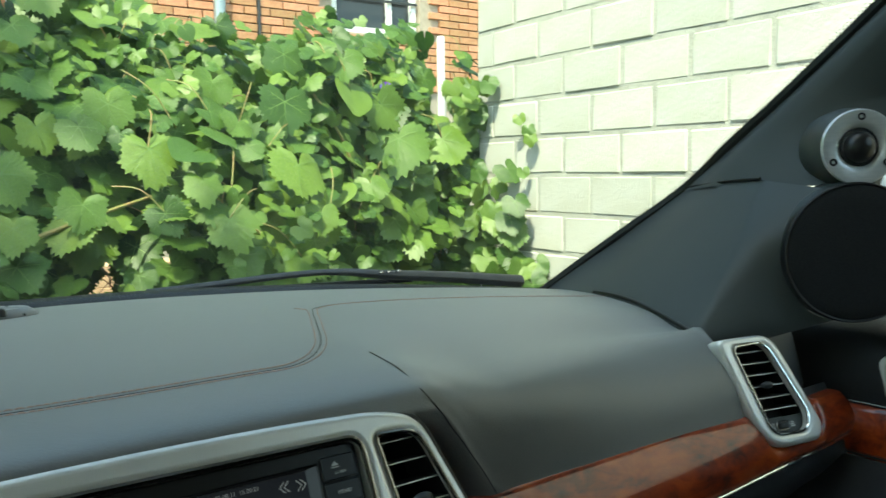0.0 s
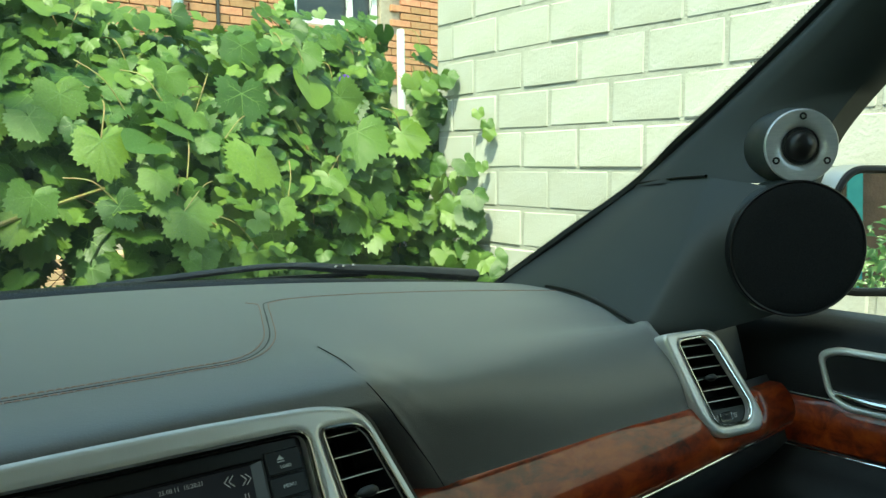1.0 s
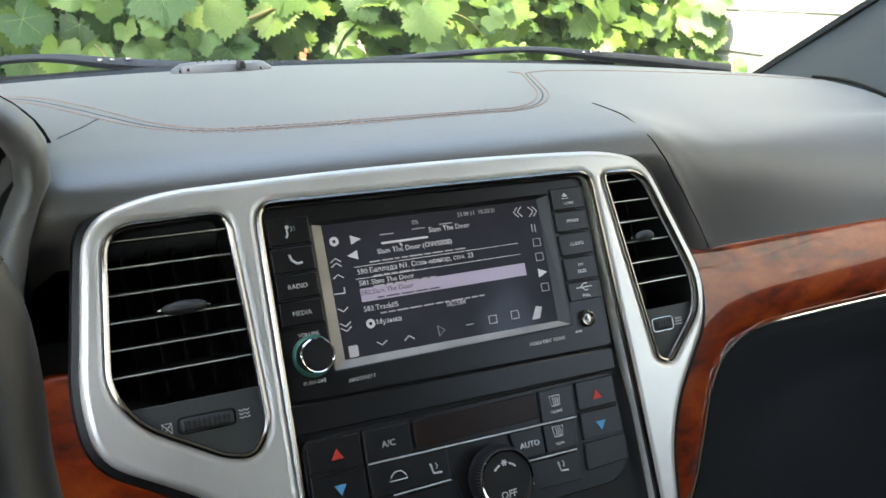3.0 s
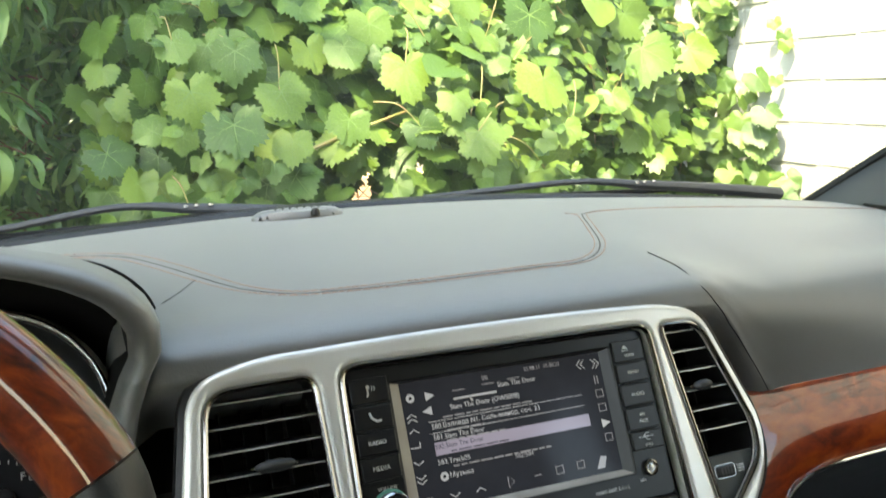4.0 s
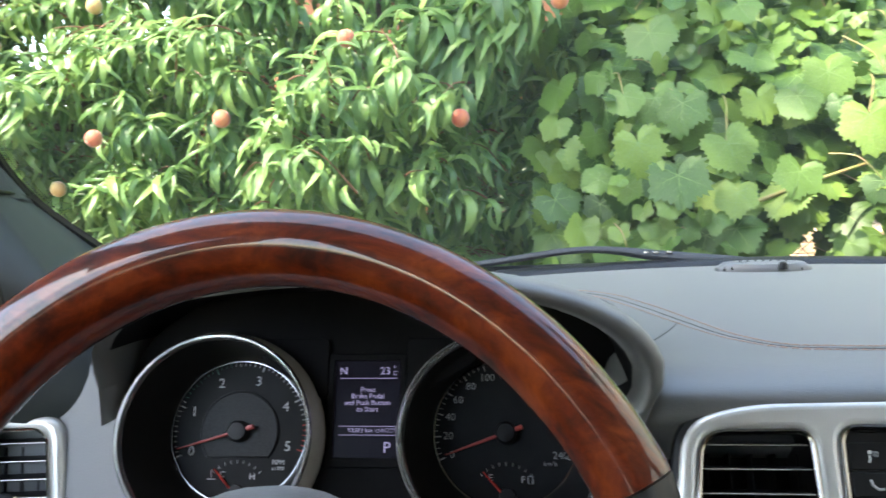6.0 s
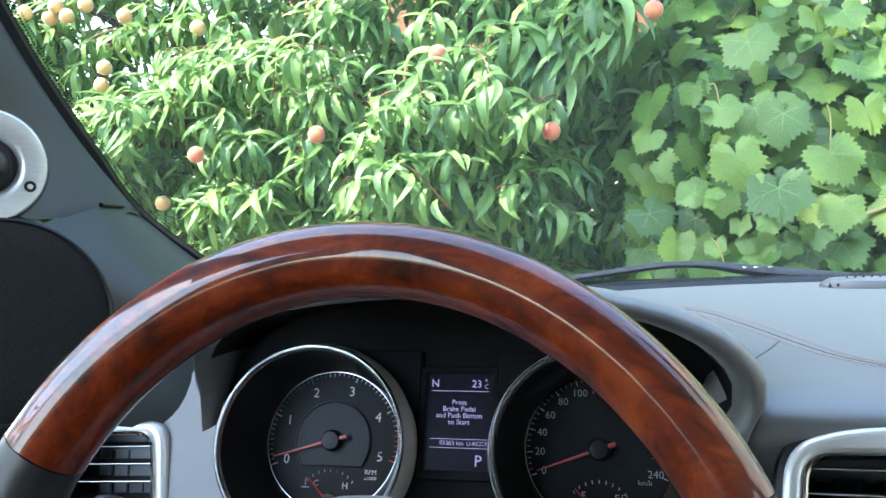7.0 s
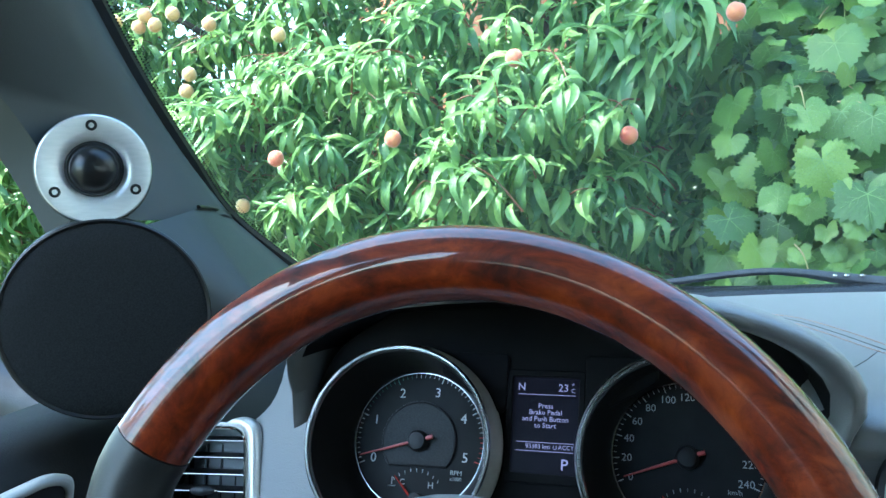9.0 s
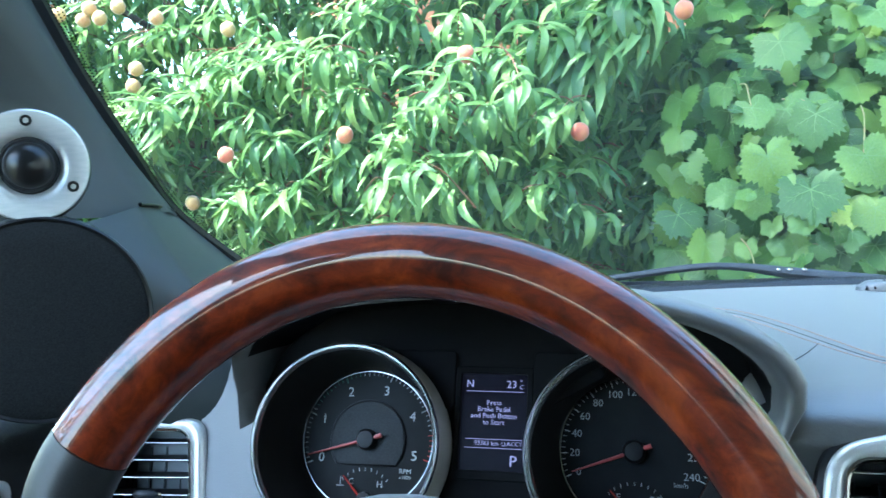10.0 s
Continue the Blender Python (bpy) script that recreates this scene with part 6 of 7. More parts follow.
def heart_leaf(rng):
    """A smooth heart-shaped leaf of the climbing morning glory."""
    pts, n = [], 26
    for i in range(n):
        a = math.pi * (-0.96 + 1.92 * i / (n - 1))
        r = 0.46 * (1 - 0.28 * (abs(a) / math.pi) ** 4) + 0.10 * math.exp(-(a / 0.35) ** 2)
        pts.append((r * math.sin(a), -0.20 - r * math.cos(a)))
    fold = rng.uniform(0.1, 0.35)
    z = lambda x, y: fold * abs(x) * 0.5 - 0.2 * (y + 0.25) ** 2
    verts = [(0, -0.2, -0.01)] + [(x, y, z(x, y)) for x, y in pts]
    return np.array(verts), [(0, 1 + i, 2 + i) for i in range(n - 1)]


def lance_leaf(rng, droop, width=0.20, curl=0.0):
    """A long narrow peach leaf, one unit long along +y, folded on its rib and drooping."""
    verts, faces, n = [], [], 6
    for i in range(n + 1):
        t = i / n
        w = width * 0.5 * (math.sin(math.pi * min(1, t * 0.92 + 0.08)) ** 0.75) * (1 if i < n else 0.05)
        y = math.sin(droop * t) / max(droop, 0.01)
        z = -(1 - math.cos(droop * t)) / max(droop, 0.01)
        x = curl * math.sin(3.2 * t) * 0.12
        lift = w * 0.55
        verts += [(x - w, y, z + lift), (x, y, z), (x + w, y, z + lift)]
    for i in range(n):
        k = 3 * i
        faces += [(k, k + 1, k + 4, k + 3), (k + 1, k + 2, k + 5, k + 4)]
    return np.array(verts), faces


def mesh_from(name, verts, faces, mat):
    me = bpy.data.meshes.new(name)
    me.from_pydata([tuple(v) for v in verts], [], faces)
    me.materials.append(mat)
    me.shade_smooth()
    return me


def place(pos, normal, down, size, flip=0.0):
    """A pose for a leaf: its face along normal, its tip towards down."""
    n = Vector(normal).normalized()
    d = Vector(down)
    d = (d - n * d.dot(n)).normalized()
    y = -d
    x = y.cross(n)
    return Matrix(((x.x * size, y.x * size, n.x * size, pos[0]), (x.y * size, y.y * size, n.y * size, pos[1]), (x.z * size, y.z * size, n.z * size, pos[2]), (0, 0, 0, 1)))


def joined(name, shapes, placed, mat, parent, label="", vein=None, blade=0):
    """Many leaves in one mesh: placed holds (shape index, matrix); faces of a leaf past its blade take the vein's material."""
    vs, fs, base, ribs = [], [], 0, []
    for k, m in placed:
        v, f = shapes[k]
        a = np.array(m)
        vs.append(v @ a[:3, :3].T + a[:3, 3])
        fs += [tuple(i + base for i in q) for q in f]
        if vein:
            ribs += [0] * min(blade, len(f)) + [1] * max(0, len(f) - blade)
        base += len(v)
    me = mesh_from(name, np.concatenate(vs), fs, mat)
    if vein:
        me.materials.append(vein)
        me.polygons.foreach_set("material_index", ribs)
    ob = new(name, me)
    keep(ob, parent)
    return tagged(ob, label, kind="stuff")


def leaf_material(name, c1, c2, rough, transl, scale, var):
    return material(name, c1, rough, colour2=c2, scale=scale, mix=0.9, transl=transl, spec=0.5, bump=0.25, bump_scale=160, **var)


VINE_A = leaf_material("vine_leaf_single", (0.080, 0.152, 0.022), (0.130, 0.225, 0.042), 0.44, 0.26, 30, dict(objvar=0.40))
# mass leaves get a darker colour, standing in for shade between the layers
VINE_B = leaf_material("vine_mass_shade_tint", (0.065, 0.131, 0.019), (0.110, 0.198, 0.036), 0.46, 0.24, 14, dict(island=0.45))
PEACH_A = leaf_material("peach_leaf_single", (0.130, 0.245, 0.068), (0.200, 0.330, 0.104), 0.34, 0.42, 9, dict(objvar=0.36))
PEACH_B = leaf_material("peach_leaf_mass", (0.115, 0.222, 0.060), (0.180, 0.305, 0.095), 0.34, 0.42, 3, dict(island=0.50))
VEIN = leaf_material("leaf_vein", (0.135, 0.235, 0.058), (0.170, 0.275, 0.075), 0.5, 0.2, 9, {})
STEM = material("green_stem", (0.24, 0.26, 0.08), 0.6, colour2=(0.30, 0.20, 0.09), scale=30)
BARK = material("peach_bark", (0.10, 0.07, 0.05), 0.85, colour2=(0.06, 0.045, 0.035), scale=40, bump=0.7, bump_scale=120)
TWIG = material("red_twig", (0.20, 0.07, 0.04), 0.6, colour2=(0.13, 0.08, 0.04), scale=30)
PEACH_SKIN = material("peach_skin", (0.52, 0.20, 0.07), 0.6, colour2=(0.46, 0.050, 0.040), scale=34, mix=0.9, sheen=0.4)
PALE_SKIN = material("unripe_peach_skin", (0.52, 0.38, 0.12), 0.6, colour2=(0.50, 0.20, 0.08), scale=26, mix=0.9, sheen=0.4)
PETAL = material("violet_petal", (0.16, 0.06, 0.55), 0.6, colour2=(0.24, 0.10, 0.62), scale=60, transl=0.3)


def hedge_front(x, z):
    """Depth of the hedge's face: it bulges towards the car low down and leans away above and towards the wall."""
    y = 1.60 + 0.62 * max(0.0, z - 1.12) + 0.30 * max(0.0, 0.95 - z)
    y += 0.34 * smoothstep(0.75, 1.7, x)
    y += 0.10 * math.sin(2.7 * x + 0.6) * math.cos(3.1 * z) + 0.05 * math.sin(7.3 * x + 5.1 * z)
    return y


def hedge_top(x):
    return 1.69 + 0.05 * math.sin(5 * x) + 0.04 * math.sin(11 * x + 1) + 0.10 * smoothstep(0.55, -0.2, x) + 0.04 * smoothstep(1.2, 1.9, x)


GAPS = [((0.335, 1.45, 1.014), (0.71, 2.80, 0.866), 0.064), ((0.443, 1.45, 1.014), (0.887, 2.80, 0.866), 0.034)]
# large leaves that stand out of the face: x, height, breadth
LARGE = [(-0.06, 1.31, 0.10), (-0.04, 1.19, 0.12), (0.04, 1.11, 0.14), (0.16, 1.18, 0.13), (0.31, 1.12, 0.11), (0.61, 1.07, 0.12), (0.65, 0.99, 0.12), (0.84, 1.18, 0.17), (1.20, 1.42, 0.16), (0.91, 1.36, 0.16), (1.39, 1.25, 0.22), (1.64, 1.26, 0.20), (0.46, 1.23, 0.13), (0.33, 1.29, 0.11), (0.25, 1.29, 0.11), (0.08, 1.28, 0.12), (0.56, 1.17, 0.09), (1.23, 1.14, 0.12), (0.89, 1.08, 0.10), (1.36, 1.01, 0.16), (1.19, 1.52, 0.14), (0.97, 1.52, 0.12), (1.33, 1.38, 0.16), (0.02, 1.46, 0.14), (0.40, 1.34, 0.12), (0.68, 1.41, 0.12), (0.47, 1.10, 0.10), (0.17, 1.08, 0.10)]


def in_gap(p):
    # the white pole shows through a slit in the leaves
    side = Vector((2.17, 2.90)).normalized()
    rel = Vector((p.x + 0.17, p.y + 0.43))
    along_ = rel.dot(side)
    if abs(rel.x * side.y - rel.y * side.x) < 0.06 and p.z > 1.25 + 0.19 * along_ / 3.62:
        return True
    for a, b, r in GAPS:
        a, b = Vector(a), Vector(b)
        d = b - a
        t = min(1.0, max(0.0, (p - a).dot(d) / d.length_squared))
        if (p - (a + d * t)).length < r:
            return True
    return False


def build_vine():
    rng = random.Random(11)
    t = thing("grape_vine", "dense sunlit grape vine with large toothed leaves, climbing a fence", "grape vine", (0.8, 2.2, 0.0))
    blade = len(vine_leaf(rng, 1.0)[1])
    singles = [vine_leaf(rng, rng.uniform(1.0, 1.6), True) for _ in range(7)] + [heart_leaf(rng)]
    meshes = []
    for k, (v, f) in enumerate(singles):
        me = mesh_from("leaf", v, f, VINE_A)
        me.materials.append(VEIN)
        me.polygons.foreach_set("material_index", [1 if q >= blade else 0 for q in range(len(f))])
        meshes.append(me)
    mass = []
    near = []
    # the visible outer layer, spread evenly by rejection
    taken = []
    tries = 0
    for x, z, w in LARGE:
        p = Vector((x, hedge_front(x, z) - 0.08, z + 0.4 * w))
        taken.append((p, w))
        n = Vector((rng.gauss(-0.15, 0.22), -1.0, rng.gauss(0.55, 0.22)))
        near.append((7 if (x, z) == (1.2, 1.42) else rng.randrange(7), place(p, n, Vector((rng.gauss(0.1, 0.35), -0.2, -1.0)), w)))
    while len(near) < 900 and tries < 60000:
        tries += 1
        x, z = rng.uniform(-0.2, 2.1), rng.uniform(0.62, 1.95)
        if z > hedge_top(x) or x < -0.16 + 0.16 * rng.random() - 0.10 * (z - 1.2):
            continue
        # shoots stand out in tiers, with dark hollows between them
        tier = math.sin(9.1 * x + 2.0 * math.sin(4.3 * z)) * math.sin(11.3 * z + 2.2 * math.sin(3.7 * x) + 1.0)
        if tier < -0.45 and rng.random() < 0.75:
            continue
        y = hedge_front(x, z) - 0.07 * tier + rng.uniform(-0.06, 0.09)
        p = Vector((x, y, z))
        size = rng.choice((rng.uniform(0.05, 0.09), rng.uniform(0.08, 0.13), rng.uniform(0.10, 0.16))) * (0.85 if z > 1.5 else 1.0)
        if in_gap(p + Vector((0, 0, -size * 0.3))) or any((p - q).length < 0.36 * (size + w) * 0.5 for q, w in taken):
            continue
        if x > 1.74 and y < 2.06:
            continue
        taken.append((p, size))
        n = Vector((rng.gauss(-0.12, 0.65), -1.0, rng.gauss(1.15, 0.75)))
        d = Vector((rng.gauss(0, 0.75), rng.gauss(-0.25, 0.3), -1.0))
        near.append((7 if rng.random() < 0.08 else rng.randrange(7), place(p, n, d, size)))
    # small young leaves along the shoots
    for _ in range(620):
        x, z = rng.uniform(-0.1, 2.0), rng.uniform(0.75, 1.9)
        if z > hedge_top(x) + 0.03 or (x > 1.70 and hedge_front(x, z) < 2.1):
            continue
        p = Vector((x, hedge_front(x, z) + rng.uniform(-0.12, 0.04), z))
        if in_gap(p):
            continue
        mass.append((rng.randrange(7), place(p, Vector((rng.gauss(-0.1, 0.8), -1.0, rng.gauss(1.0, 0.8))), Vector((rng.gauss(0, 0.9), rng.gauss(-0.2, 0.4), -1.0)), rng.uniform(0.03, 0.065))))
    near.sort(key=lambda q: q[1].translation.y)
    for k, m in near[:300]:
        ob = new("leaf", meshes[k])
        ob.parent = t
        ob.matrix_parent_inverse = Matrix.Translation(-Vector(t.location))
        ob.matrix_basis = m
    mass += near[300:]
    # layers behind
    for layer, count in ((0.15, 600), (0.28, 800), (0.44, 900), (0.64, 800)):
        for _ in range(count):
            x, z = rng.uniform(-0.25, 2.15), rng.uniform(0.15, 1.88)
            if z > hedge_top(x) - 0.01 or (x > 1.70 and hedge_front(x, z) + layer < 2.12):
                continue
            p = Vector((x, hedge_front(x, z) + layer + rng.uniform(-0.07, 0.07), z))
            if in_gap(p):
                continue
            n = Vector((rng.gauss(-0.1, 0.6), -1.0, rng.gauss(0.6, 0.5)))
            mass.append((rng.randrange(7), place(p, n, Vector((rng.gauss(0, 0.5), -0.2, -1)), rng.uniform(0.08, 0.15))))
    # shoots hanging against the block wall
    for _ in range(170):
        u, z = rng.uniform(-0.14, 0.33), rng.uniform(0.72, 1.54)
        low = z < 1.26 and u < min(0.32, 0.13 + 1.05 * (1.24 - z))
        high = z > 1.42 and u < 0.14 - 1.2 * abs(z - 1.50)
        if not (low or high or u < -0.06) or (rng.random() < 0.3 and u > 0.0):
            continue
        p = WALLM @ Vector((u, z, rng.uniform(0.03, 0.13)))
        n = Vector((-0.6 + rng.gauss(0, 0.4), -0.8, rng.gauss(0.5, 0.35)))
        mass.append((rng.randrange(7), place(p, n, Vector((rng.gauss(0, 0.4), -0.2, -1)), rng.uniform(0.065, 0.115))))
    for u, z in ((0.20, 1.40), (0.25, 1.36), (0.26, 1.33), (0.22, 1.22)):
        mass.append((rng.randrange(7), place(WALLM @ Vector((u, z, 0.04)), (-0.8, -0.6, 0.3), (0.2, 0, -1), 0.05)))
    joined("leaf_mass", singles, mass, VINE_B, t, "mass of vine leaves, tinted darker for shade between layers", VEIN, blade)
    # canes and tendrils
    for a, b, c in (((0.05, 1.56, 1.02), (0.30, 1.50, 1.12), (0.62, 1.66, 1.20)), ((0.95, 1.60, 0.93), (0.80, 1.52, 1.02), (0.62, 1.66, 1.20)), ((1.3, 2.0, 1.0), (1.2, 1.9, 1.3), (1.0, 1.95, 1.6))):
        pts = spline([a, b, c], 8)
        keep(bar("cane", pts, [0.0065 - 0.0035 * i / (len(pts) - 1) for i in range(len(pts))], STEM, None, 7), t)
    for i in range(110):
        k = near[rng.randrange(len(near))][1].translation
        p = Vector(k)
        q = p + Vector((rng.uniform(-0.12, 0.12), rng.uniform(0.03, 0.12), rng.uniform(0.03, 0.14)))
        keep(bar("leaf_stalk", spline([p, p.lerp(q, 0.5) + Vector((0, -0.02, 0.02)), q], 4), 0.0016, STEM, None, 5), t)
    # violet flowers
    for x, z in ((1.43, 1.50), (0.05, 1.66), (0.18, 1.69)):
        m = place((x, hedge_front(x, z) - 0.06, z), (-0.3, -1, 0.3), (0, 0, -1), 1)
        ob = turned("flower", [(0.0, -0.012), (0.003, -0.006), (0.009, 0.004), (0.019, 0.010), (0.022, 0.010)], m, PETAL, None, "violet trumpet flower", 14, False)
        keep(ob, t)
    return t


def build_peach():
    rng = random.Random(23)
    t = thing("peach_tree", "leafy peach tree with drooping leaves and ripening fruit", "peach tree", (-1.3, 2.75, 0.0))
    bm = bmesh.new()
    tube(bm, spline([(-1.3, 2.75, 0), (-1.27, 2.72, 0.5), (-1.32, 2.68, 0.95), (-1.28, 2.66, 1.3)], 4), [0.075 - 0.025 * i / 12 for i in range(13)], 10)
    keep(part("trunk", bm, BARK, None, "dark rough bark"), t)
    ends = []
    for i in range(15):
        a = rng.uniform(0, 6.28)
        e = Vector((-1.35 + 1.25 * math.cos(a) + rng.uniform(-0.2, 0.2), 2.45 + 0.42 * math.sin(a), rng.uniform(1.0, 2.9)))
        s = Vector((-1.29, 2.67, rng.uniform(0.8, 1.3)))
        pts = spline([s, s.lerp(e, 0.5) + Vector((0, 0, 0.18)), e], 6)
        keep(bar("limb", pts, [0.026 - 0.019 * j / (len(pts) - 1) for j in range(len(pts))], BARK, None, 7), t)
        ends.append(e)
    shapes = [lance_leaf(rng, rng.uniform(0.7, 2.3), rng.uniform(0.14, 0.21), rng.uniform(-2.2, 2.2)) for _ in range(10)]
    meshes = [mesh_from("leaf", v, f, PEACH_A) for v, f in shapes]
    leaves, twigs = [], bmesh.new()

    def spray(tip, heading, count, length, grow=1.0):
        """A twig with leaves fanned round it, the tip ones hanging."""
        h = heading.normalized()
        root = tip - h * length
        tube(twigs, spline([root, root.lerp(tip, 0.55) + Vector((0, 0, 0.02)), tip], 3), [0.0032 - 0.0004 * i for i in range(7)], 4)
        side = h.cross(Vector((0, 0, 1))).normalized()
        up = side.cross(h)
        for j in range(count):
            f = 1 - (j / count) ** 1.3 * 0.95
            q = root.lerp(tip, f)
            a = j * 2.4 + rng.uniform(-0.4, 0.4)
            spread = 0.55 + 0.55 * (1 - f) + 0.2 * rng.random()
            d = (h * (1.0 - 0.5 * spread) + (side * math.cos(a) + up * math.sin(a)) * spread + Vector((0, -0.1, -0.55))).normalized()
            n = Vector((rng.gauss(0, 0.25), -0.55, 1.0))
            n = (n - d * n.dot(d)).normalized()
            size = rng.uniform(0.085, 0.142) * grow
            y = d
            x = y.cross(n)
            m = Matrix(((x.x * size, y.x * size, n.x * size, q.x), (x.y * size, y.y * size, n.y * size, q.y), (x.z * size, y.z * size, n.z * size, q.z), (0, 0, 0, 1)))
            leaves.append((rng.randrange(10), m))

    face = lambda x, z: 1.92 + 0.16 * math.sin(3.1 * x + 1) + 0.12 * math.sin(4.3 * z + x)
    border = lambda z: -0.08 + 0.10 * (z - 1.2) + 0.08 * math.sin(6 * z)
    # sunlit whorls at the branch ends: x and height
    whorls = [(-1.41, 1.51), (-1.22, 1.55), (-1.01, 1.63), (-1.36, 1.27), (-1.46, 1.13), (-1.08, 1.22), (-1.28, 1.12), (-1.81, 1.40), (-1.67, 1.42), (-0.51, 1.51), (-0.41, 1.58), (-0.34, 1.60), (-0.63, 1.31), (-0.78, 1.19), (-0.62, 1.18)]
    for x, z in whorls:
        for k in range(8 if -0.6 < x < -0.3 else 4):
            c = Vector((x + rng.gauss(0, 0.04), 1.76 + rng.uniform(-0.03, 0.06), z + 0.05 + rng.gauss(0, 0.04)))
            spray(c, Vector((rng.gauss(0, 0.6), -0.7, 0.75)), 17, 0.10, 1.25 if -0.6 < x < -0.3 else 1.0)
    spots = []
    for _ in range(6000):
        x, z = rng.uniform(-3.4, 0.0), rng.uniform(0.55, 3.0)
        if x > border(z) or any((x - a) ** 2 + (z - b) ** 2 < 0.021 for a, b in spots):
            continue
        spots.append((x, z))
    for x, z in spots:
        back = 0.12 if x > -0.40 and z < 1.5 else 0.0
        y = face(x, z) + back + rng.uniform(-0.10, 0.22)
        c = Vector((x, y, z))
        for k in range(6):
            off = Vector((rng.gauss(0, 0.05), rng.uniform(-0.04, 0.10), rng.gauss(0, 0.05)))
            spray(c + off, Vector((rng.gauss(0, 0.7), -0.85, rng.gauss(0.35, 0.45))), rng.randrange(9, 15), rng.uniform(0.10, 0.20), 1.12 if back else 1.0)
    for _ in range(700):
        x, z = rng.uniform(-3.5, 0.0), rng.uniform(0.55, 3.0)
        if x < border(z):
            spray(Vector((x, face(x, z) + rng.uniform(0.22, 0.9), z)), Vector((rng.gauss(0, 0.6), -0.8, rng.gauss(0.05, 0.45))), rng.randrange(11, 18), rng.uniform(0.14, 0.30))
    # the crown's shaded depth
    for _ in range(1000):
        x, z = rng.uniform(-4.4, 0.25), (rng.uniform(0.3, 3.5) if rng.random() < 0.55 else rng.uniform(0.4, 1.7))
        y = 2.75 + 0.75 * rng.random() + 0.1 * math.sin(3 * x)
        if x < 0.02 + 0.12 * (z - 1.2):
            spray(Vector((x, y, z)), Vector((rng.gauss(0, 0.6), -0.8, rng.gauss(0.05, 0.45))), rng.randrange(12, 18), rng.uniform(0.2, 0.34), 1.45)
    me = bpy.data.meshes.new("twigs")
    twigs.to_mesh(me)
    twigs.free()
    ob = keep(finish("twigs", me, TWIG, None, "thin reddish twigs", 40), t)
    tagged(ob, kind="stuff")
    leaves.sort(key=lambda q: q[1].translation.y)
    for k, m in leaves[:300]:
        ob = new("leaf", meshes[k])
        ob.parent = t
        ob.matrix_parent_inverse = Matrix.Translation(-Vector(t.location))
        ob.matrix_basis = m
    joined("leaf_mass", shapes, leaves[300:], PEACH_B, t, "drooping narrow green leaves")
    # fruit
    fruit = [(-0.769, 1.539), (-1.129, 1.338), (-1.505, 1.297), (-0.468, 1.316), (-0.200, 1.611), (-1.800, 1.515), (-1.707, 1.710), (-1.625, 1.158), (-1.933, 1.756), (-1.899, 1.724), (-1.957, 1.723), (-2.041, 1.745), (-1.833, 1.752), (-1.475, 1.659), (-1.163, 1.320), (-0.993, 1.344), (-1.786, 1.566)]
    seat = Vector((-0.276, -0.47, 1.22))
    for i, (x, z) in enumerate(fruit):
        p = seat + (Vector((x, 1.80, z)) - seat) * (0.935 if i < 5 else 1.02)
        bm = bmesh.new()
        bmesh.ops.create_uvsphere(bm, u_segments=20, v_segments=14, radius=0.0228 if i < 5 else 0.0225)
        for v in bm.verts:
            a = math.atan2(v.co.y, v.co.x)
            v.co *= 1 - 0.06 * math.exp(-(a / 0.25) ** 2)
            top = v.co.z / 0.027
            if top > 0.75:
                v.co.z -= 0.006 * (top - 0.75) * 4
            v.co.z *= 1.04
        bmesh.ops.transform(bm, matrix=Matrix.Translation(p) @ Matrix.Rotation(rng.random() * 6, 4, "Z") @ Matrix.Rotation(0.4, 4, "X"), verts=bm.verts)
        keep(part("peach", bm, PEACH_SKIN if i < 5 else PALE_SKIN, None, "red-blushed ripe peach" if i < 5 else "pale yellow peach"), t)
    return t


# ---- house beyond the vine ----
BRICK = material("orange_brick", (0.52, 0.27, 0.15), 0.85, colour2=(0.44, 0.20, 0.11), scale=25, bump=0.4, bump_scale=120, objvar=0.22)
BRICK_FAR = material("orange_brickwork", (0.42, 0.165, 0.08), 0.85, colour2=(0.36, 0.14, 0.07), scale=9, bump=0.4, bump_scale=60)
JOINT = material("pale_joint", (0.40, 0.34, 0.27), 0.9, colour2=(0.32, 0.27, 0.22), scale=20)
PVC = material("white_frame", (0.78, 0.79, 0.80), 0.35, colour2=(0.72, 0.73, 0.74), scale=10)
DARKPANE = material("dark_window_pane", (0.02, 0.022, 0.025), 0.06, colour2=(0.03, 0.032, 0.035), scale=3)
PIPE = material("zinc_pipe", (0.34, 0.40, 0.43), 0.4, 0.6, colour2=(0.28, 0.33, 0.36), scale=15)
ROOF = material("slate_roof", (0.16, 0.15, 0.15), 0.8, colour2=(0.11, 0.10, 0.10), scale=8)


def wall_slab(nm, lo, hi, mat, parent, label=""):
    bm = bmesh.new()
    c = [(a + b) / 2 for a, b in zip(lo, hi)]
    bmesh.ops.create_cube(bm, size=1, matrix=Matrix.Translation(c) @ Matrix.Diagonal((*[b - a for a, b in zip(lo, hi)], 1)))
    return keep(part(nm, bm, mat, None, label, None), parent)


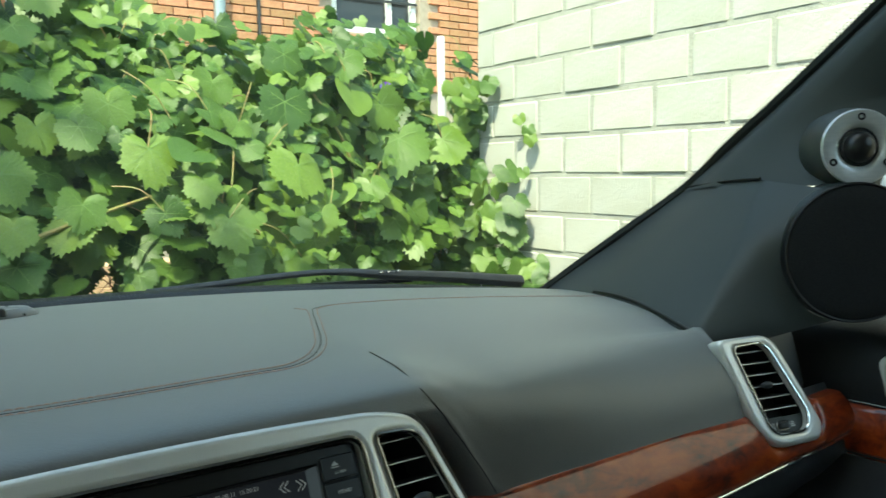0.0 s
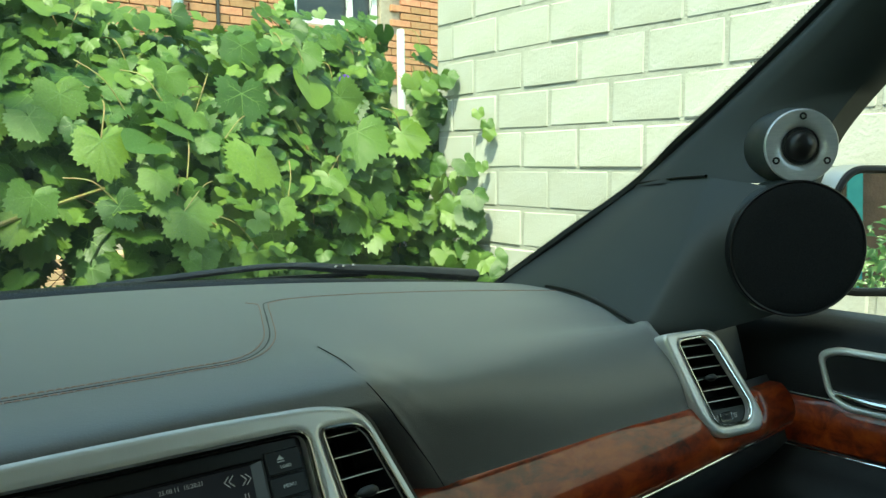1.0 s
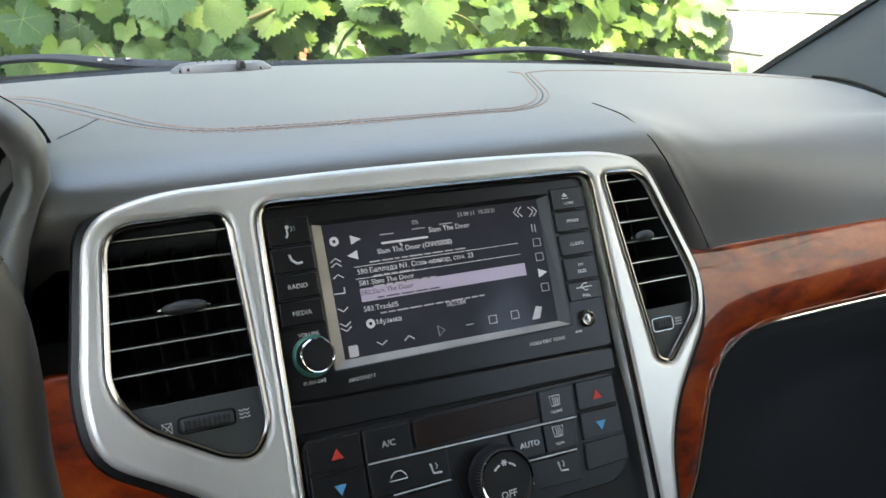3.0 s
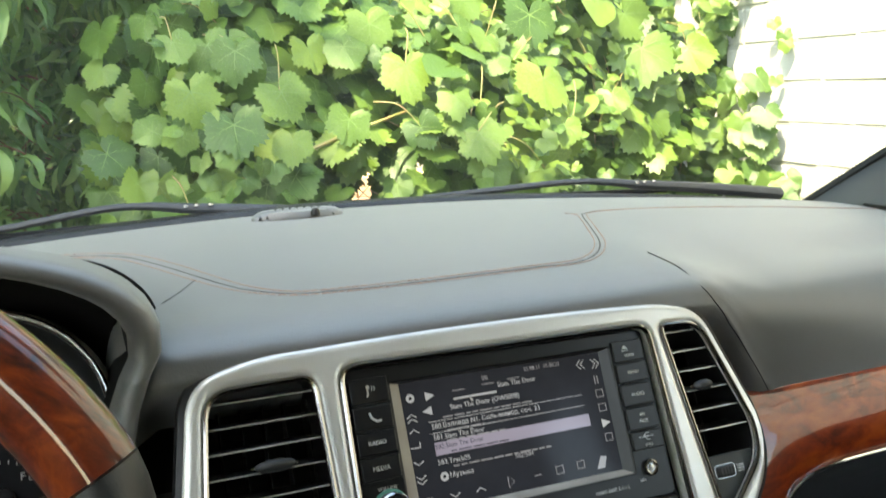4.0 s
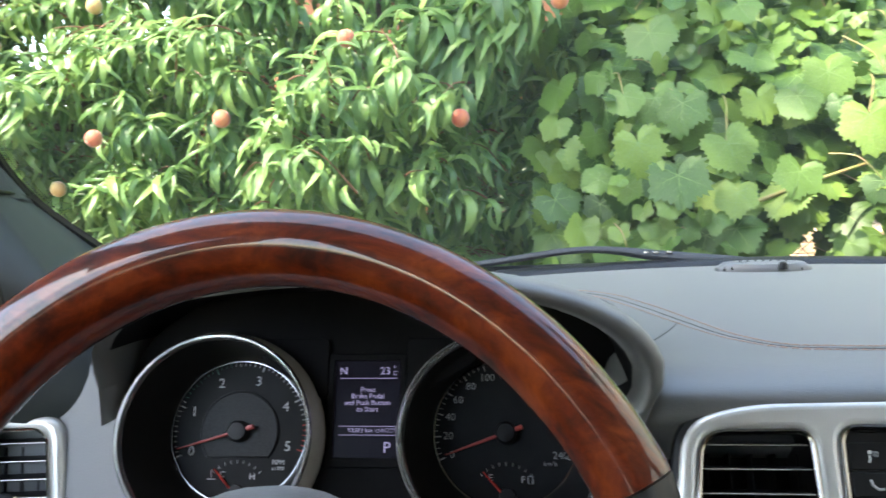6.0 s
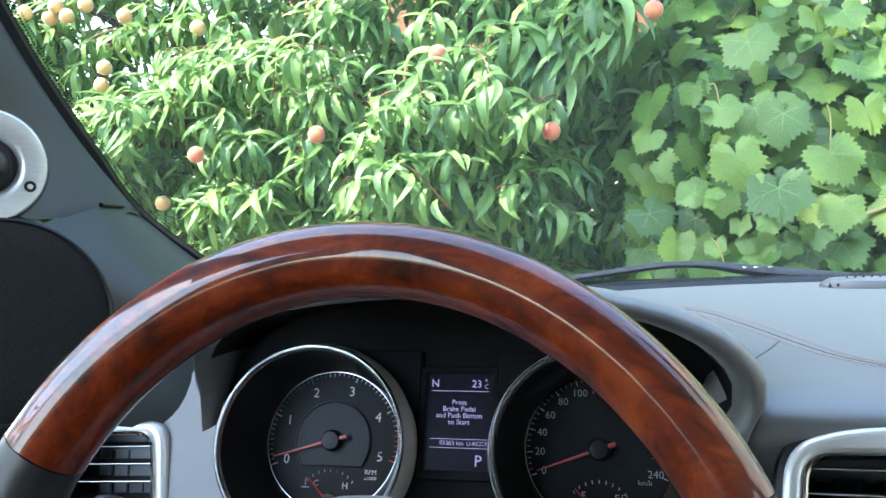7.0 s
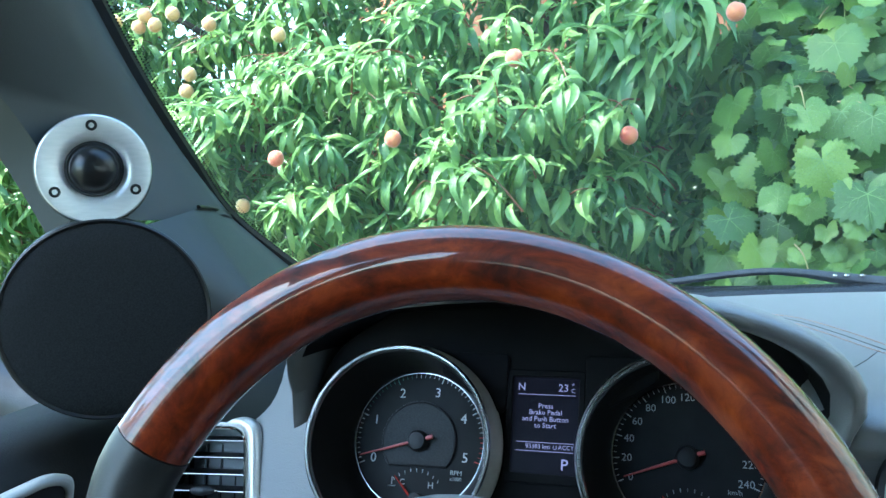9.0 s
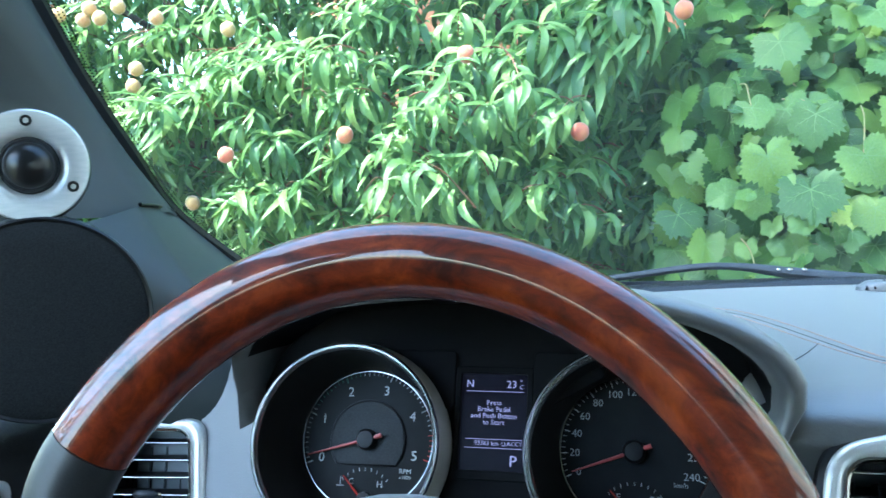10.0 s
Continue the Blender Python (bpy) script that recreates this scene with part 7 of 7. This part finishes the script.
def build_house():
    h = thing("brick_house", "orange brick house with white-framed windows behind the vine", "house", (4.5, 8.0, 0.0))
    wall = wall_slab("wall", (2.05, 7.0, 0.0), (4.04, 7.3, 5.2), JOINT, h, "orange brick wall")
    wall_slab("wall", (5.10, 7.0, 0.0), (9.0, 7.3, 5.2), JOINT, h)
    wall_slab("wall", (4.04, 7.0, 0.0), (5.10, 7.3, 2.62), JOINT, h)
    wall_slab("wall", (4.04, 7.0, 4.05), (5.10, 7.3, 5.2), JOINT, h)
    wall_slab("wall", (-4.0, 8.2, 0.0), (1.98, 8.5, 5.2), BRICK_FAR, h)
    wall_slab("wall", (2.05, 7.3, 0.0), (2.30, 8.5, 5.2), BRICK_FAR, h)
    wall_slab("wall", (2.2, 11.0, 0.0), (9.0, 11.3, 5.2), BRICK_FAR, h)
    bm = bmesh.new()
    grid_mesh(bm, [[Vector(p) for p in ((-4.3, 6.6, 5.1), (9.4, 6.6, 5.1))], [Vector(p) for p in ((-4.3, 9.2, 7.2), (9.4, 9.2, 7.2))], [Vector(p) for p in ((-4.3, 11.7, 5.1), (9.4, 11.7, 5.1))], [Vector(p) for p in ((-4.3, 11.7, 4.95), (9.4, 11.7, 4.95))], [Vector(p) for p in ((-4.3, 6.6, 4.95), (9.4, 6.6, 4.95))]])
    keep(part("roof", bm, ROOF, None, "dark sheet roof", None), h)
    me = bpy.data.meshes.new("brick")
    bm = bmesh.new()
    bmesh.ops.create_cube(bm, size=1, matrix=Matrix.Diagonal((0.25, 0.05, 0.065, 1)))
    bmesh.ops.bevel(bm, geom=bm.edges, offset=0.004, segments=1, affect="EDGES")
    bm.to_mesh(me)
    bm.free()
    me.materials.append(BRICK)
    rng = random.Random(3)
    for k in range(17):
        z = 2.10 + 0.077 * k
        for i in range(26):
            x = 2.19 + 0.262 * i + (0.131 if k % 2 else 0)
            if x > 6.6 or (z > 2.60 and 3.93 < x < 5.22):
                continue
            ob = new("brick", me)
            ob.parent = wall
            ob.matrix_parent_inverse = Matrix.Identity(4)
            ob.matrix_basis = Matrix.Translation((x, 6.988 + rng.uniform(-0.003, 0.003), z))
    def window(x0, x1, z0, z1, y, bars):
        w = wall_slab("window", (x0, y + 0.10, z0), (x1, y + 0.13, z1), DARKPANE, h, "dark window panes")
        for lo, hi in (((x0, z0), (x1, z0 + 0.07)), ((x0, z1 - 0.07), (x1, z1)), ((x0, z0), (x0 + 0.06, z1)), ((x1 - 0.06, z0), (x1, z1))):
            f = wall_slab("frame", (lo[0], y + 0.05, lo[1]), (hi[0], y + 0.14, hi[1]), PVC, h, "white frame")
            f.parent = w
        for b in bars:
            f = wall_slab("glazing_bar", (b - 0.025, y + 0.05, z0), (b + 0.025, y + 0.14, z1), PVC, h)
            f.parent = w
        for b in (bars and (z0 + 0.35, z0 + 0.75)):
            f = wall_slab("grille_bar", (x0, y + 0.02, b - 0.012), (x1, y + 0.04, b + 0.012), RUBBER, h)
            f.parent = w
    window(4.06, 5.08, 2.62, 4.05, 7.0, (4.75,))
    window(1.35, 1.98, 2.75, 4.0, 8.12, (1.7,))
    keep(bar("downpipe", [(2.86, 6.93, 0.2), (2.86, 6.93, 5.0)], 0.055, PIPE, None, 12, label="grey-blue downpipe"), h)
    keep(bar("conduit", [(3.25, 6.96, 0.2), (3.25, 6.96, 5.0)], 0.018, RUBBER, None, 8), h)


# pole, fence, brick pile
def build_small():
    p = thing("white_pole", "white plastic pipe standing in the vine", "pole", (2.0, 2.47, 0.0))
    keep(turned("pipe", [(0.0165, 0.0), (0.0165, 1.775), (0.0150, 1.782), (0.0, 1.782)], Matrix.Translation((2.0, 2.47, 0.0)), PVC, None, "", 20), p)
    f = thing("wire_fence", "rusty chain-link fence behind the vine", "fence", (0.6, 2.42, 0.0))
    bm = bmesh.new()
    for i in range(46):
        for d in (-1, 1):
            x = -1.0 + 0.08 * i
            tube(bm, [(x, 2.42, 0.55), (x + d * 0.75, 2.425 if d > 0 else 2.415, 1.30)], 0.0016, 4)
    tagged(keep(part("mesh_wires", bm, TWIG, None, "thin rusty wires", None), f), kind="stuff")
    for x in (-1.6, 0.1, 1.7):
        keep(bar("post", [(x, 2.44, 0.0), (x, 2.44, 1.4)], 0.025, BARK, None, 10), f)
    b = thing("brick_pile", "stacked sunlit pale bricks behind the fence", "brick pile", (1.55, 5.1, 0.0))
    me = bpy.data.meshes.new("brick")
    bm = bmesh.new()
    bmesh.ops.create_cube(bm, size=1, matrix=Matrix.Diagonal((0.25, 0.12, 0.065, 1)))
    bmesh.ops.bevel(bm, geom=bm.edges, offset=0.005, segments=1, affect="EDGES")
    bm.to_mesh(me)
    bm.free()
    me.materials.append(material("pale_brick", (0.62, 0.42, 0.26), 0.85, colour2=(0.54, 0.34, 0.20), scale=20, objvar=0.15))
    rng = random.Random(8)
    for k in range(10):
        for i in range(5):
            for j in range(2):
                ob = new("brick", me)
                ob.parent = b
                ob.matrix_basis = Matrix.Translation((-0.40 + 0.258 * i + rng.uniform(-0.008, 0.008), -0.1 + 0.125 * j, 0.033 + 0.067 * k)) @ Matrix.Rotation(rng.uniform(-0.04, 0.04), 4, "Z")


def build_shade_tree():
    """Unseen tall tree, added so that its crown blocks the sun from the car."""
    rng = random.Random(31)
    top = Vector((0.0, 0.02, 1.1)) + SUN_TO * 9.0
    foot = Vector((top.x - 0.25, top.y - 0.15, 0))
    t = thing("unseen_shade_tree", "unseen tall leafy tree added to shade the parked car", "tree", foot)
    keep(bar("trunk", spline([foot, foot + Vector((0, 0, 2.5)), foot + Vector((0.15, 0.05, 5.0)), top + Vector((0, -0.05, 0.3))], 4), [0.20 - 0.013 * i for i in range(13)], BARK, None, 10, label="dark rough bark"), t)
    for e in ((0.95, -0.05, 0.5), (0.15, -1.05, 0.3), (-0.15, 0.95, -0.1), (-1.05, -0.05, 0.2), (0.35, 0.55, 0.9), (0.08, 1.75, 0.0)):
        e = top + Vector(e)
        s0 = Vector((top.x - 0.08, top.y - 0.09, top.z - rng.uniform(1.5, 2.7)))
        pts = spline([s0, s0.lerp(e, 0.5) + Vector((0, 0, 0.15)), e], 6)
        keep(bar("limb", pts, [0.06 - 0.0035 * j for j in range(len(pts))], BARK, None, 7), t)
    shapes = [lance_leaf(rng, rng.uniform(0.3, 1.2), rng.uniform(0.34, 0.46), 0.3) for _ in range(5)]
    placed = []
    for _ in range(5500):
        d = Vector((rng.gauss(0, 1), rng.gauss(0, 1), rng.gauss(0, 1))).normalized() * rng.random() ** 0.4
        p = top + Vector((1.15 * d.x, 1.25 * d.y, 1.35 * d.z)) + Vector((0, 0, 0.12 * math.sin(5 * d.x + 3 * d.y)))
        n = Vector((rng.gauss(-0.4, 0.6), rng.gauss(0.0, 0.6), 1.0))
        placed.append((rng.randrange(5), place(p, n, Vector((rng.gauss(0, 1), rng.gauss(0, 1), -0.3)), rng.uniform(0.20, 0.32))))
    # an unseen bough, added to shade the left part of the vine
    for _ in range(160):
        d = Vector((rng.gauss(0, 1), rng.gauss(0, 1), rng.gauss(0, 1))).normalized() * rng.random() ** 0.4
        p = top + Vector((0.08 + 0.20 * d.x, 1.80 + 0.40 * d.y, 0.8 * d.z))
        n = Vector((rng.gauss(-0.4, 0.6), rng.gauss(0.0, 0.6), 1.0))
        placed.append((rng.randrange(5), place(p, n, Vector((rng.gauss(0, 1), rng.gauss(0, 1), -0.3)), rng.uniform(0.16, 0.26))))
    joined("crown", shapes, placed, PEACH_B, t, "dense green crown")


def build_yard():
    """What the passenger's mirror shows behind the car."""
    g = thing("garden_shed", "brown plank shed with a turquoise door frame", "shed", (2.6, -8.0, 0.0))
    plank = material("brown_plank", (0.20, 0.11, 0.07), 0.8, colour2=(0.14, 0.08, 0.05), scale=6, bump=0.5, bump_scale=40)
    teal = material("turquoise_paint", (0.10, 0.42, 0.38), 0.5, colour2=(0.08, 0.36, 0.33), scale=9)
    wall_slab("wall", (0.6, -8.2, 0.0), (5.2, -8.0, 2.4), plank, g, "brown plank wall")
    wall_slab("roof", (0.3, -8.5, 2.4), (5.5, -7.6, 2.55), ROOF, g, "dark sheet roof")
    for lo, hi in (((2.0, 0.1), (2.14, 1.9)), ((2.9, 0.1), (3.04, 1.9)), ((2.0, 1.78), (3.04, 1.92))):
        wall_slab("door_frame", (lo[0], -8.0, lo[1]), (hi[0], -7.94, hi[1]), teal, g, "turquoise frame")
    wall_slab("door", (2.14, -8.0, 0.1), (2.9, -7.97, 1.78), plank, g)
    rng = random.Random(41)
    b = thing("shrub", "straggling green shrub beside the shed", "shrub", (2.0, -5.2, 0.0))
    shapes = [lance_leaf(rng, 0.8, 0.4, 0.2) for _ in range(3)]
    placed = []
    for _ in range(1400):
        a, r, z = rng.uniform(0, 6.28), rng.random() ** 0.6, rng.random()
        p = Vector((2.2 + 0.75 * r * math.cos(a), -5.2 + 0.6 * r * math.sin(a), 0.05 + 1.15 * z * (1.1 - 0.5 * r)))
        placed.append((rng.randrange(3), place(p, (rng.gauss(0, 0.6), 0.6, 0.8), (rng.gauss(0, 1), rng.gauss(0, 1), -0.4), rng.uniform(0.06, 0.12))))
    joined("foliage", shapes, placed, PEACH_B, b, "loose green leaves")


def build_side_hedge():
    """Row of bushes across the yard, on the driver's side; mostly unseen, kept tall to block sky."""
    rng = random.Random(52)
    h = thing("hedge", "row of leafy green bushes across the yard", "hedge", (-3.9, 0.0, 0.0))
    shapes = [lance_leaf(rng, 0.8, 0.42, 0.2) for _ in range(4)]
    placed = []
    for _ in range(6500):
        y = rng.uniform(-4.5, 4.0)
        top = 2.5 + 0.35 * math.sin(1.9 * y) + 0.2 * math.sin(4.7 * y + 1)
        z = top * rng.random() ** 0.8
        p = Vector((-3.9 + 0.18 * math.sin(2.3 * y) + 0.65 * rng.random() * (1 - 0.35 * z / top) - 0.1 * z, y, z))
        placed.append((rng.randrange(4), place(p, (1.0, rng.gauss(0, 0.6), rng.gauss(0.7, 0.4)), (rng.gauss(0, 0.6), rng.gauss(0, 1), -0.6), rng.uniform(0.10, 0.20))))
    joined("foliage", shapes, placed, PEACH_B, h, "loose green leaves")
    for y in (-3.6, -1.8, 0.0, 1.9, 3.4):
        keep(bar("stem", spline([(-3.75, y, 0), (-3.8, y + 0.05, 0.8), (-3.9, y - 0.05, 1.9)], 3), [0.035 - 0.004 * i for i in range(7)], BARK, None, 7), h)


build_yard()
build_side_hedge()
build_vine()
build_peach()
build_shade_tree()
build_house()
build_small()
build_wall()
